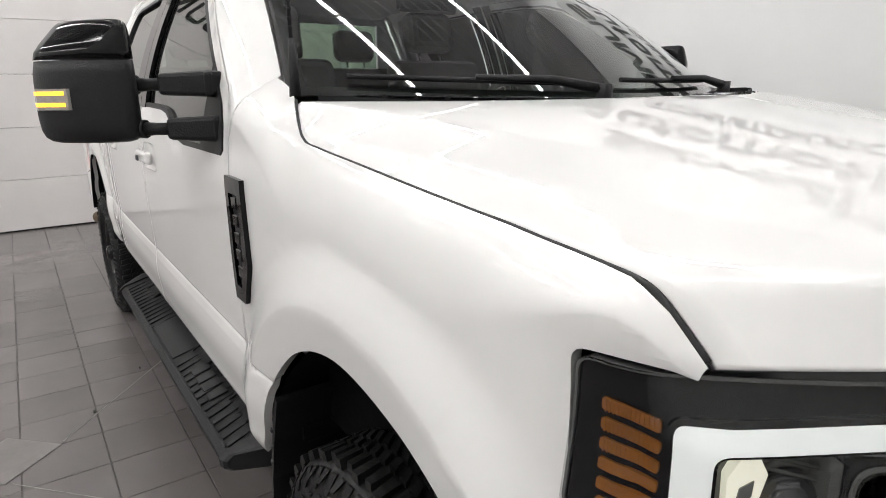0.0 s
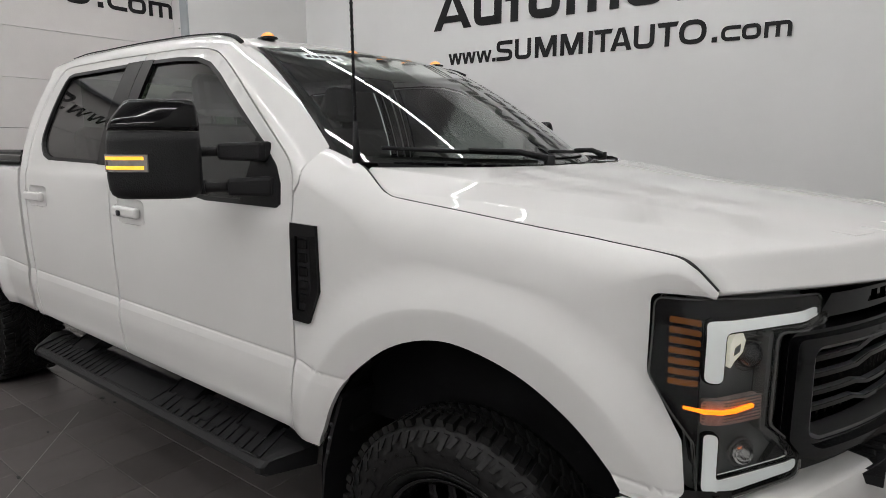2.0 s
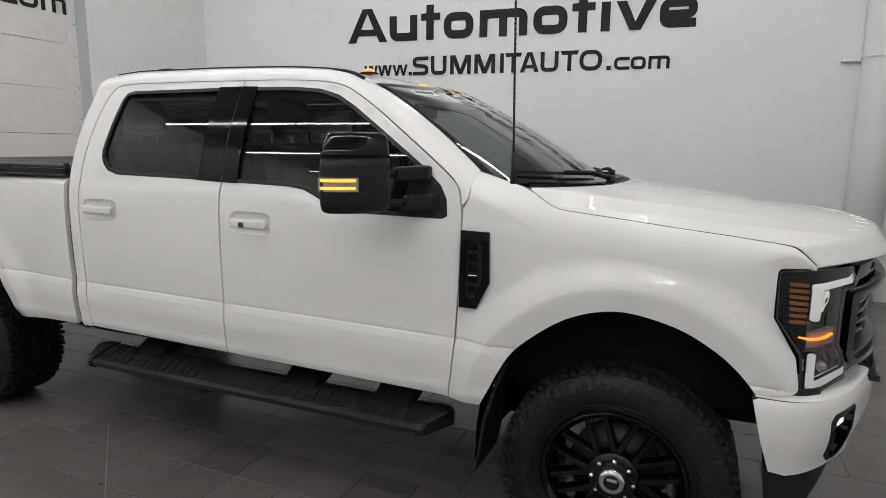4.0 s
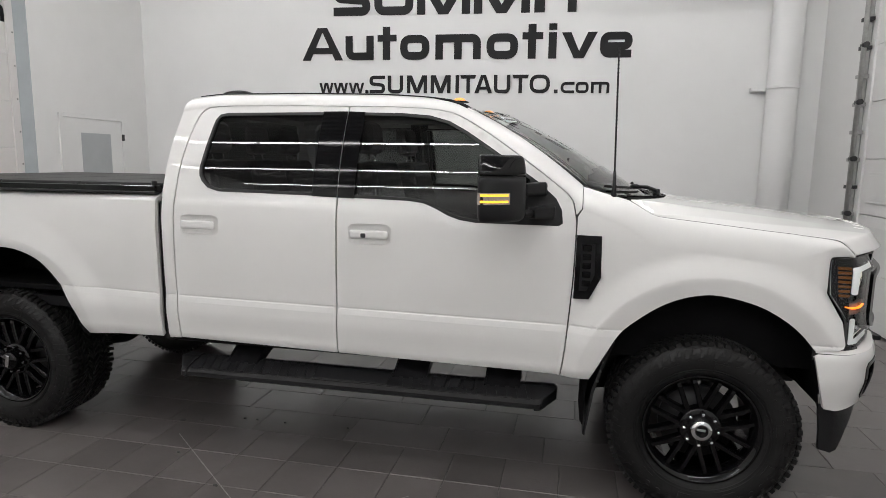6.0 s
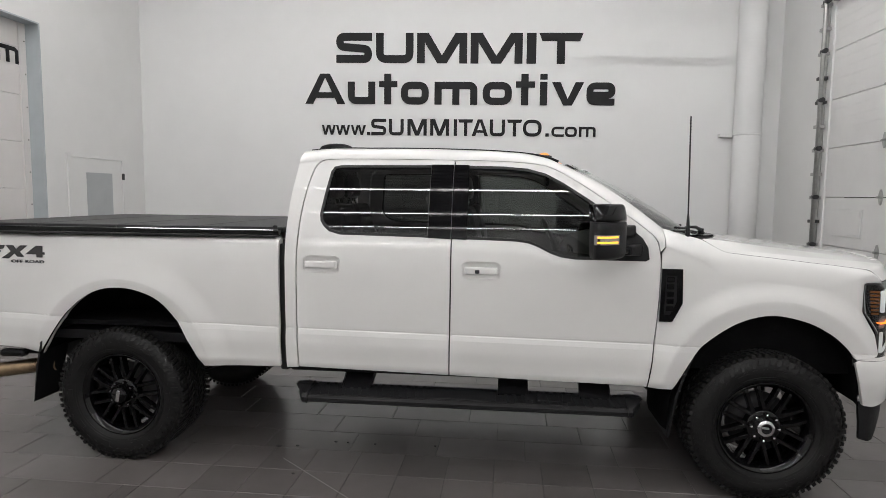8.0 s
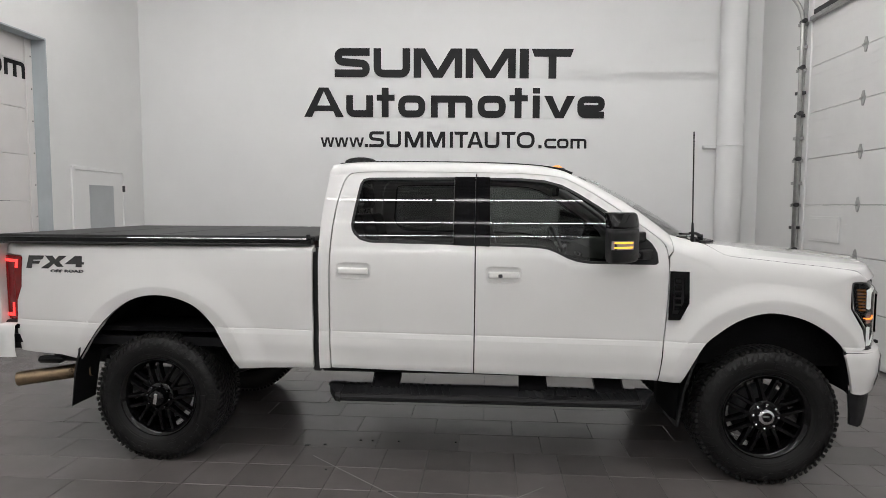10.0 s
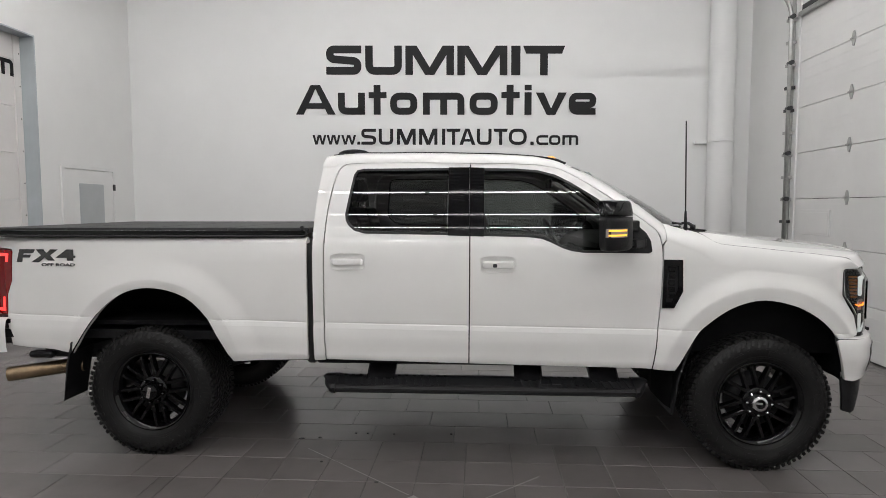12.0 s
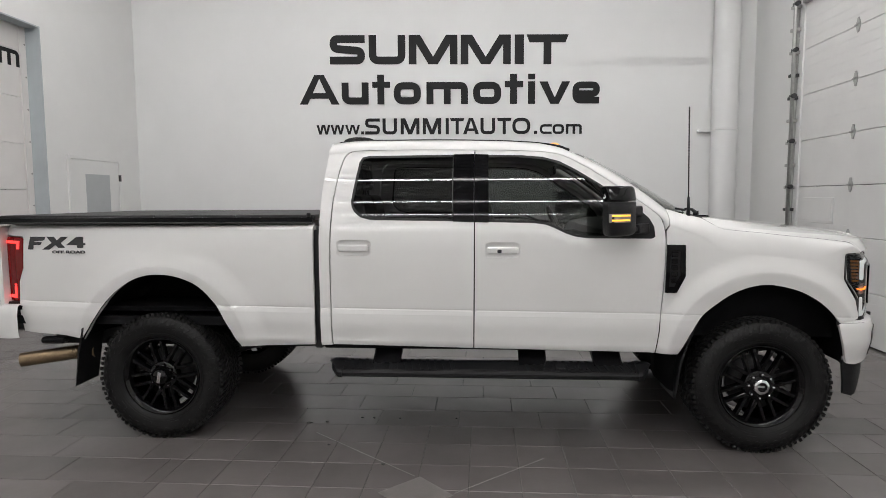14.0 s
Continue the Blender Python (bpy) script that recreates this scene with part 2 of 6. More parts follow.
def glyph(ch, w, h, t):
    """Strokes of a broad square letter w wide and h high."""
    mirror_ = lambda q: [(w - x, z) for x, z in q]
    if ch == "S":
        return pen([(w, h - t / 2), (t / 2, h - t / 2), (t / 2, h * 0.54), (w - t / 2, h * 0.46), (w - t / 2, t / 2), (0, t / 2)], t, 0.17 * h)
    if ch == "U":
        return pen([(t / 2, h), (t / 2, t / 2), (w - t / 2, t / 2), (w - t / 2, h)], t, 0.22 * h)
    if ch == "u":
        return pen([(t / 2, h), (t / 2, t / 2), (w - t / 2, t / 2), (w - t / 2, h)], t, 0.25 * h) + [bar(w - t, w, 0, h * 0.5)]
    if ch == "M":
        d = [(0.25 * t, h), (1.5 * t, h), (w / 2 + 0.6 * t, 0), (w / 2 - 0.6 * t, 0)]
        return [bar(0, t, 0, h), bar(w - t, w, 0, h), d, mirror_(d)]
    if ch == "I":
        return [bar(0, w, 0, h)]
    if ch == "T":
        return [[(0.07 * w, h - t), (0.93 * w, h - t), (w, h), (0, h)], bar(w / 2 - t / 2, w / 2 + t / 2, 0, h - t)]
    if ch == "A":
        d = [(0, 0), (1.15 * t, 0), (w / 2 + 0.25 * t, h), (w / 2 - 0.7 * t, h)]
        return [d, mirror_(d), bar(0.26 * w, 0.74 * w, 0.20 * h, 0.20 * h + 0.8 * t)]
    if ch == "t":
        return [bar(0.28 * w, 0.28 * w + t, 0, h), bar(0, w, 0.76 * h - 0.85 * t, 0.76 * h)]
    if ch in "oO":
        return pen([(t / 2, t / 2), (w - t / 2, t / 2), (w - t / 2, h - t / 2), (t / 2, h - t / 2)], t, (0.30 if ch == "o" else 0.45) * h, True)
    if ch == "m":
        return pen([(t / 2, 0), (t / 2, h - t / 2), (w - t / 2, h - t / 2), (w - t / 2, 0)], t, 0.22 * h) + [bar(w / 2 - t / 2, w / 2 + t / 2, 0, h - t), bar(0, t, h * 0.6, h)]
    if ch == "i":
        return [bar(0, w, 0, 0.75 * h), bar(0, w, 0.82 * h, h)]
    if ch in "vw":
        if ch == "w":
            return [[(x + k * w * 0.46, z) for x, z in q] for k in (0, 1) for q in glyph("v", w * 0.54, h, t * 0.8)]
        d = [(0, h), (1.15 * t, h), (w / 2 + 0.4 * t, 0), (w / 2 - 0.6 * t, 0)]
        return [d, mirror_(d)]
    if ch == "e":
        return pen([(0.5 * t, h * 0.45), (w - t / 2, h * 0.45), (w - t / 2, h - t / 2), (t / 2, h - t / 2), (t / 2, t / 2), (0.97 * w, t / 2)], t * 0.92, 0.24 * h)
    if ch == "c":
        return pen([(w, h - t / 2), (t / 2, h - t / 2), (t / 2, t / 2), (w, t / 2)], t, 0.45 * h)
    return [bar(0, w, 0, w)]


def sign_line(text, spans, parent, mat, width, cap, low_h, stroke, thick, place):
    """Raised letters, each a part; spans gives where each letter begins and ends, in thousandths of the width."""
    for ch, (a, b) in zip(text, spans):
        h = cap if ch in "SUMITAOti" else low_h
        x0, w = a * width / 1000, (b - a) * width / 1000
        bm = bmesh.new()
        for k, q in enumerate(glyph(ch, w, h, stroke)):
            lo = [bm.verts.new(place(x0 + p[0], p[1], 0.0)) for p in q]
            hi = [bm.verts.new(place(x0 + p[0], p[1], thick + 0.00012 * (k % 5))) for p in q]
            bm.faces.new(hi)
            for i in range(len(q)):
                bm.faces.new((lo[i], lo[(i + 1) % len(q)], hi[(i + 1) % len(q)], hi[i]))
        bmesh.ops.recalc_face_normals(bm, faces=bm.faces[:])
        part("letter", bm, mat, parent)


TOP_SPANS = [(0, 150), (167, 322), (337, 541), (555, 763), (779, 817), (828, 1000)]
NAME_SPANS = [(0, 135), (144, 235), (248, 308), (320, 411), (430, 568), (585, 678), (690, 750), (766, 789), (803, 903), (910, 1000)]
WWW_SPANS = [(0, 288), (298, 586), (606, 914), (939, 1000)]
SITE_SPANS = [(0, 90), (107, 195), (218, 332), (353, 464), (492, 511), (518, 605), (597, 693), (702, 790), (801, 888), (893, 1000)]
COM_SPANS = [(0, 67), (121, 371), (392, 628), (670, 1000)]


# ---- room ----
def slab(name, x0, x1, y0, y1, z0, z1, mat, label, category="wall"):
    return tagged(part(name, boxed(x0, x1, y0, y1, z0, z1), mat), label, category, kind="structure")


slab("wall_north", X0 - 0.6, X1 + 0.25, Y1, Y1 + 0.2, 0, ZC, WALL, "plain white painted back wall carrying a large black sign")
slab("wall_south", X0 - 0.6, X1 + 0.25, Y0 - 0.2, Y0, 0, ZC, WALL, "plain white painted wall closing the bay")
# west wall with a deep garage opening
OPEN_Y0, OPEN_Y1, OPEN_Z, REC = -3.5, 2.82, 3.95, -3.77
slab("wall_west", X0 - 0.6, X0, OPEN_Y1, Y1, 0, ZC, WALL_SIDE, "white painted side wall beside a deep garage opening")
slab("wall_west", X0 - 0.6, X0, Y0, OPEN_Y0, 0, ZC, WALL_SIDE, "white painted side wall beside a deep garage opening")
slab("wall_west", X0 - 0.6, X0, OPEN_Y0, OPEN_Y1, OPEN_Z, ZC, WALL_SIDE, "white painted wall above the deep garage opening")
slab("trim", REC + 0.02, X0 + 0.004, OPEN_Y1 - 0.02, OPEN_Y1 - 0.002, 0, OPEN_Z, JAMB, "blue-grey painted jamb of the garage opening", "trim")
slab("trim", REC + 0.02, X0 + 0.004, OPEN_Y0 + 0.002, OPEN_Y0 + 0.02, 0, OPEN_Z, JAMB, "blue-grey painted jamb of the garage opening", "trim")
slab("trim", REC + 0.02, X0 + 0.004, OPEN_Y0 + 0.02, OPEN_Y1 - 0.02, OPEN_Z - 0.02, OPEN_Z - 0.002, JAMB, "blue-grey painted head of the garage opening", "trim")
# east wall round the sectional door
DY0, DY1, DZ = -1.4, 3.56, 4.62
slab("wall_east", X1, X1 + 0.25, DY1, Y1, 0, ZC, WALL_SIDE, "white painted side wall beside the sectional garage door")
slab("wall_east", X1, X1 + 0.25, Y0, DY0, 0, ZC, WALL_SIDE, "white painted side wall beside the sectional garage door")
slab("wall_east", X1, X1 + 0.25, DY0, DY1, DZ, ZC, WALL_SIDE, "white painted wall above the sectional garage door")

bm = bmesh.new()
box(bm, X0 - 0.6, X1 + 0.25, Y0 - 0.2, Y1 + 0.2, ZC + 0.06, ZC + 0.16)
y = Y0
while y < Y1 - 0.1:
    prism(bm, [(y, ZC + 0.062), (y + 0.03, ZC), (y + 0.10, ZC), (y + 0.13, ZC + 0.062)], "x", X0 - 0.6, X1 + 0.25)
    y += 0.2
tagged(part("ceiling", bm, CEIL), "grey ribbed steel deck ceiling with long lamp rows", "ceiling", kind="structure")


def ceiling_light():
    lamp = tagged(new("ceiling_light"), "long white linear lamp hung under the ribbed ceiling", "ceiling light", "rows of ceiling lamps")
    bm = bmesh.new()
    prism(bm, [(-0.05, 0.0), (0.05, 0.0), (0.03, 0.06), (-0.03, 0.06)], "x", -1.19, 1.19)
    part("housing", bm, DOOR_WHITE, lamp)
    bm = bmesh.new()
    prism(bm, [(-0.026, -0.002), (-0.02, -0.028), (0.02, -0.028), (0.026, -0.002)], "x", -1.18, 1.18)
    part("diffuser", bm, TUBE, lamp, "glowing white diffuser")
    for hx in (-0.9, 0.9):
        bm = bmesh.new()
        tube(bm, [(hx, 0, 0.05), (hx, 0, 0.33)], 0.004, 6)
        part("hanger", bm, GALV, lamp)
    return lamp


lamp = None
for yy in STRIP_Y:
    for k in range(4):
        m = pose(-2.15 + 2.43 * k, yy, ZC - 0.32)
        if lamp is None:
            lamp = ceiling_light()
            lamp.matrix_world = m
        else:
            copy_thing(lamp, m)

# back wall sign
sign = tagged(new("wall_sign"), "large black raised lettering on the white back wall", "sign")
WY = Y1 - 0.002
sign_line("SUMMIT", TOP_SPANS, sign, LETTER, 3.85, 0.462, 0.36, 0.122, 0.012, lambda a, u, o: (-0.24 + a, WY - o, 3.866 - 0.018 * a + u))
sign_line("Automotive", NAME_SPANS, sign, LETTER, 4.87, 0.475, 0.352, 0.112, 0.012, lambda a, u, o: (-0.755 + a, WY - o, 3.227 - 0.012 * a + u))
sign_line("www.", WWW_SPANS, sign, LETTER, 0.79, 0.25, 0.155, 0.038, 0.012, lambda a, u, o: (-0.485 + a, WY - o, 2.736 - 0.008 * a + u))
sign_line("SUMMITAUTO", SITE_SPANS, sign, LETTER, 2.69, 0.258, 0.19, 0.050, 0.012, lambda a, u, o: (0.325 + a, WY - o, 2.728 - 0.009 * a + u))
sign_line(".com", COM_SPANS, sign, LETTER, 0.76, 0.25, 0.155, 0.038, 0.012, lambda a, u, o: (3.075 + a, WY - o, 2.703 - 0.009 * a + u))

# west garage door sheet with its own lettering
garage = tagged(new("door_1"), "closed white overhead door sheet with black lettering", "garage door", kind="structure")
z = 0.02
while z < OPEN_Z:
    bm = boxed(REC - 0.06, REC, OPEN_Y0 - 0.05, OPEN_Y1 + 0.05, z, min(z + 0.596, OPEN_Z + 0.05), bevel=0.004)
    part("panel", bm, VINYL, garage)
    z += 0.6
sign_line("www.", WWW_SPANS, garage, LETTER, 1.06, 0.33, 0.205, 0.050, 0.008, lambda a, u, o: (REC + o + 0.001, -3.05 + a, 3.40 + u))
sign_line("SUMMITAUTO", SITE_SPANS, garage, LETTER, 3.58, 0.345, 0.25, 0.066, 0.008, lambda a, u, o: (REC + o + 0.001, -1.98 + a, 3.40 + u))
sign_line(".com", COM_SPANS, garage, LETTER, 1.02, 0.33, 0.205, 0.050, 0.008, lambda a, u, o: (REC + o + 0.001, 1.67 + a, 3.40 + u))
bm = boxed(REC + 0.001, REC + 0.02, OPEN_Y1 - 0.13, OPEN_Y1 - 0.02, 0, OPEN_Z - 0.02, bevel=0.002)
stop = part("stop", bm, VINYL, garage)
for k in range(9):
    bm = bmesh.new()
    lathe(bm, [(0.0001, -0.004), (0.008, -0.003), (0.010, 0.0)], 8)
    screw = part("screw", bm, DARKSTEEL, garage)
    screw.matrix_world = pose(REC + 0.021, OPEN_Y1 - 0.045, 0.35 + 0.42 * k, 0, 0, 90)

# small service door in the west wall
service = tagged(new("door_2"), "white service door with a grey panel", "door", kind="structure")
part("leaf", boxed(X0 + 0.001, X0 + 0.018, 3.25, 4.37, 0.01, 2.26, bevel=0.003), WALL_SIDE, service)
for a, b, c, d in ((3.19, 3.25, 0, 2.32), (4.375, 4.435, 0, 2.32), (3.25, 4.375, 2.265, 2.32)):
    part("casing", boxed(X0 + 0.001, X0 + 0.03, a, b, c, d, bevel=0.003), WALL_SIDE, service)
part("grey_panel", boxed(X0 + 0.018, X0 + 0.024, 3.56, 4.13, 0.9, 2.06, bevel=0.002), GREY_PANEL, service, "flat grey inset panel")
for hz in (2.02, 1.0, 0.25):
    part("hinge", boxed(X0 + 0.018, X0 + 0.045, 4.365, 4.405, hz - 0.05, hz + 0.05, bevel=0.004), DARKSTEEL, service, "dark steel hinge")

# round column by the corner with its strap
column = tagged(new("round_column"), "white painted round pipe column strapped to the wall", "column")
bm = bmesh.new()
tube(bm, [(6.0, 4.83, 0), (6.0, 4.83, 1.9), (6.0, 4.83, 3.8), (6.0, 4.83, ZC)], 0.19, 32)
part("pipe", bm, WALL, column)
bm = bmesh.new()
tube(bm, [(6.0, 4.83, 2.70), (6.0, 4.83, 2.73)], 0.195, 32)
box(bm, 5.64, 5.86, 4.90, 5.064, 2.69, 2.735, bevel=0.004)
part("strap", bm, WALL, column)

# sectional door in the east wall
sect = tagged(new("door_3"), "closed white sectional garage door with steel hinges", "garage door", kind="structure")
edges = [0.02, 0.61, 1.21, 1.81, 2.42, 3.02, 3.62, 4.22, 4.60]
for a, b in zip(edges, edges[1:]):
    bm = bmesh.new()
    box(bm, X1 + 0.02, X1 + 0.07, DY0, DY1, a, b - 0.006, bevel=0.005)
    for k in range(1, 5):
        zz = a + (b - a) * k / 5
        box(bm, X1 + 0.0175, X1 + 0.022, DY0 + 0.02, DY1 - 0.02, zz - 0.003, zz + 0.003)
    part("panel", bm, DOOR_WHITE, sect)


def door_hinge(y, z):
    bm = bmesh.new()
    prism(bm, [(y - 0.012, z - 0.085), (y + 0.012, z - 0.085), (y + 0.04, z - 0.01), (y + 0.04, z + 0.01), (y + 0.012, z + 0.085), (y - 0.012, z + 0.085), (y - 0.04, z + 0.01), (y - 0.04, z - 0.01)], "x", X1 + 0.008, X1 + 0.018)
    tube(bm, [(X1 - 0.002, y - 0.03, z), (X1 - 0.002, y + 0.035, z)], 0.013, 8)
    return part("hinge", bm, GALV, sect, "galvanised diamond-shaped hinge")


for z in edges[1:-1]:
    for y in (2.39, 1.0, -0.4):
        door_hinge(y, z)
bm = boxed(X1 + 0.006, X1 + 0.02, 2.71, 3.42, 1.34, 1.665, bevel=0.004)
part("frame", bm, DOOR_WHITE, sect)
part("label_plate", boxed(X1 + 0.001, X1 + 0.006, 2.74, 3.39, 1.37, 1.635, bevel=0.002), DOOR_WHITE, sect)
part("top_strut", boxed(X1 - 0.05, X1 + 0.018, DY0, DY1 - 0.04, 4.205, 4.262, bevel=0.006), GALV, sect, "galvanised strut")
part("top_strut", boxed(X1 - 0.012, X1 + 0.018, DY0, DY1 - 0.06, 4.264, 4.35, bevel=0.004), DARKSTEEL, sect, "dark steel strut")

track = tagged(new("door_track"), "galvanised roller track beside the garage door", "door track", kind="structure")
bm = bmesh.new()
box(bm, X1 - 0.012, X1 - 0.002, 3.66, 3.76, 0, 4.9, bevel=0.002)
part("angle", bm, GALV, track)
path = [(X1 - 0.10, 3.585, 0.05), (X1 - 0.10, 3.585, 4.2)] + [(X1 - 0.10 - 0.45 * (1 - math.cos(a)), 3.585, 4.2 + 0.45 * math.sin(a)) for a in np.linspace(0.15, 1.5, 8)] + [(X1 - 2.6, 3.585, 4.67)]
bm = bmesh.new()
tube(bm, path, 0.028, 8)
part("rail", bm, GALV, track)
for z in np.arange(0.3, 4.4, 0.3):
    bm = boxed(X1 - 0.11, X1 - 0.012, 3.60, 3.70, z - 0.02, z + 0.02, bevel=0.003)
    part("bracket", bm, DARKSTEEL if int(z * 10) % 2 else GALV, track)
for z in edges[1:-1]:
    bm = bmesh.new()
    tube(bm, [(X1 - 0.10, 3.52, z), (X1 - 0.10, 3.62, z)], 0.03, 10)
    part("roller", bm, DARKSTEEL, track)

# ---- truck materials ----
BLACK_PLASTIC = material("black textured plastic", (0.009, 0.009, 0.010), 0.50, spec=0.28, bump=0.35, bump_scale=220, mottle=0.15, mottle_scale=5)
GLOSS_BLACK = material("gloss black trim", (0.003, 0.003, 0.0035), 0.06, coat=0.0, spec=0.24, mottle=0.1, mottle_scale=4)
SATIN_BLACK = material("satin black vinyl", (0.011, 0.011, 0.012), 0.45, spec=0.26, bump=0.2, bump_scale=160, mottle=0.18, mottle_scale=3)
RUBBER = material("tyre rubber", (0.0095, 0.0094, 0.0095), 0.50, spec=0.26, bump=0.4, bump_scale=70, mottle=0.3, mottle_scale=12, rough_var=0.12)
LINER = material("matt black liner", (0.006, 0.006, 0.0065), 0.85, spec=0.06, bump=0.4, bump_scale=50, mottle=0.3, mottle_scale=4)
CHASSIS = material("oily black steel", (0.008, 0.008, 0.009), 0.5, spec=0.14, mottle=0.4, mottle_scale=9, bump=0.3)
RIM = material("gloss black alloy", (0.003, 0.003, 0.0035), 0.08, spec=0.34, mottle=0.1, mottle_scale=9)
CHROME = material("chrome", (0.72, 0.72, 0.73), 0.12, metal=1.0)
BRONZE = material("heat-browned steel", (0.22, 0.16, 0.10), 0.35, metal=0.9, mottle=0.3, mottle_scale=12, rough_var=0.1)
AMBER = material("amber reflector", (0.25, 0.085, 0.010), 0.25, coat=0.5, bump=0.4, bump_scale=300)
AMBER_LIT = material("lit amber lamp", (1.0, 0.35, 0.02), 0.3, emit=(1.0, 0.20, 0.008), emit_power=2.4)
MIRROR_LIT = material("lit yellow lamp", (1.0, 0.6, 0.1), 0.3, emit=(1.0, 0.50, 0.02), emit_power=1.25)
CAB_LIT = material("lit cab marker", (0.8, 0.4, 0.15), 0.2, coat=0.5, emit=(1.0, 0.34, 0.05), emit_power=0.75)
RED_LENS = material("red lamp lens", (0.09, 0.002, 0.003), 0.12, coat=0.2, spec=0.3, emit=(0.9, 0.006, 0.006), emit_power=0.05)
RED_LIT = material("lit red lamp", (0.25, 0.004, 0.004), 0.5, spec=0.1, emit=(1.0, 0.05, 0.045), emit_power=2.2)
DRL = material("white light guide", (0.78, 0.80, 0.79), 0.35, emit=(0.95, 1.0, 0.97), emit_power=0.22)
FOG_LIT = material("lit white lamp", (0.9, 0.92, 0.92), 0.3, emit=(0.95, 1.0, 1.0), emit_power=0.9)
LAMP_LIT = material("lit lamp", (0.95, 0.95, 0.85), 0.3, emit=(1.0, 0.97, 0.75), emit_power=0.35)
SMOKE = material("clear grey lamp body", (0.20, 0.21, 0.205), 0.25, metal=0.2, mottle=0.10, mottle_scale=14)
REFLECTOR = material("bright reflector", (0.6, 0.6, 0.6), 0.15, metal=1.0, bump=0.5, bump_scale=60)
TINT = glass("dark tinted window", (0.14, 0.145, 0.142), 1.52)
TINT_FRONT = glass("tinted front window", (0.28, 0.295, 0.285), 1.52)
SCREEN = glass("green-tinted windshield", (0.84, 0.92, 0.88), 1.80)
REAR_GLASS = glass("green rear glass", (0.50, 0.58, 0.50), 1.52)
LENS = glass("clear lens", (0.88, 0.88, 0.88), 1.34)
LEATHER = material("black seat leather", (0.115, 0.112, 0.108), 0.5, bump=0.3, bump_scale=120, mottle=0.15, mottle_scale=6)
HEADLINER = material("grey headliner", (0.55, 0.55, 0.53), 0.9, mottle=0.05, mottle_scale=5)
PAPER = material("pale sticker paper", (0.72, 0.80, 0.78), 0.6, mottle=0.03, mottle_scale=8)
INK = material("dark ink", (0.03, 0.03, 0.035), 0.6)
BADGE = material("grey badge film", (0.04, 0.04, 0.04), 0.4, mottle=0.12, mottle_scale=40)
STEEL_BRIGHT = material("worn bright steel", (0.45, 0.45, 0.44), 0.3, metal=0.9, mottle=0.2, mottle_scale=30)
# for real seals, and for strips and sheets painted as the gaps' shade
SEAL_AND_GAP = material("black seals and gap shade", (0.010, 0.010, 0.010), 0.6)

truck = tagged(new("pickup_truck"), "white lifted crew-cab pickup truck with black trim and wheels", "pickup truck")
HUB_Z, WB = 0.43, 4.06

# ---- the body's outer form: half width at (x, z) ----
REAR_ARCH = [(0.585, 0.664), (0.545, 0.735), (0.497, 0.82), (0.42, 0.955), (0.30, 1.085), (0.15, 1.150), (0.0, 1.166), (-0.13, 1.142), (-0.25, 1.075), (-0.36, 0.975), (-0.44, 0.87), (-0.50, 0.78), (-0.55, 0.702)]
FRONT_ARCH = [(4.512, 0.884), (4.45, 0.955), (4.37, 1.02), (4.25, 1.082), (4.09, 1.118), (3.97, 1.108), (3.85, 1.062), (3.74, 0.985), (3.655, 0.905), (3.60, 0.815), (3.558, 0.73), (3.518, 0.655)]


def crease(x):
    return 0.958 - 0.0105 * x


def half_width(x, z):
    zc = crease(x)
    w = 1.004 - 0.038 * smoothstep(1.3, 0.2, x)
    if z >= zc:
        k = min(1.0, (z - zc) / 0.30)
        w -= 0.010 * (1 - k) ** 2
        w -= 0.212 * (max(0.0, z - 1.34) / 0.66) ** 1.8
    else:
        d = zc - z
        w += -0.010 + 0.17 * min(d, 0.036) + 0.05 * max(0.0, min(d, 0.08) - 0.036) - 0.012 * smoothstep(0.09, 0.22, d) - 0.030 * smoothstep(0.215, 0.31, d)
    w -= 0.0022 * math.exp(-((z - zc) / 0.004) ** 2)
    # a rolled belt under the side windows
    if 1.16 < x < 3.46 and z > 1.30:
        zb = 1.505 - 0.095 * smoothstep(2.58, 2.92, x)
        w -= 0.008 * smoothstep(zb - 0.045, zb + 0.012, z) * smoothstep(1.16, 1.26, x) * smoothstep(3.46, 3.36, x)
    # the flares: a soft swell up to a crest, and a lip that falls back to the wheel opening
    for hx, top, crest, amp, far_ in ((0.02, 0.60, 0.622, 0.024, 0.79), (4.07, 0.575, 0.628, 0.036, 0.75)):
        r = math.hypot(x - hx, z - top)
        if z > 0.5 and r < 1.1:
            w += amp * smoothstep(far_, crest - 0.02, r) - 0.13 * max(0.0, crest - r)
    if x > 4.46:
        w -= 2.2 * max(0.0, x - 4.48) ** 2 * (0.3 + 0.7 * smoothstep(1.0, 1.24, z) - 0.45 * smoothstep(1.27, 1.33, z))
        d = max(4.544 - x, -0.871 * (x - 4.549) - 0.493 * (z - 1.147))
        w -= 0.006 * smoothstep(0.045, 0.008, d) * smoothstep(1.37, 1.30, z)
    w -= 0.032 * smoothstep(0.0, -1.0, x)
    if x < -0.85:
        w -= 0.9 * (x + 0.85) ** 2
    return w


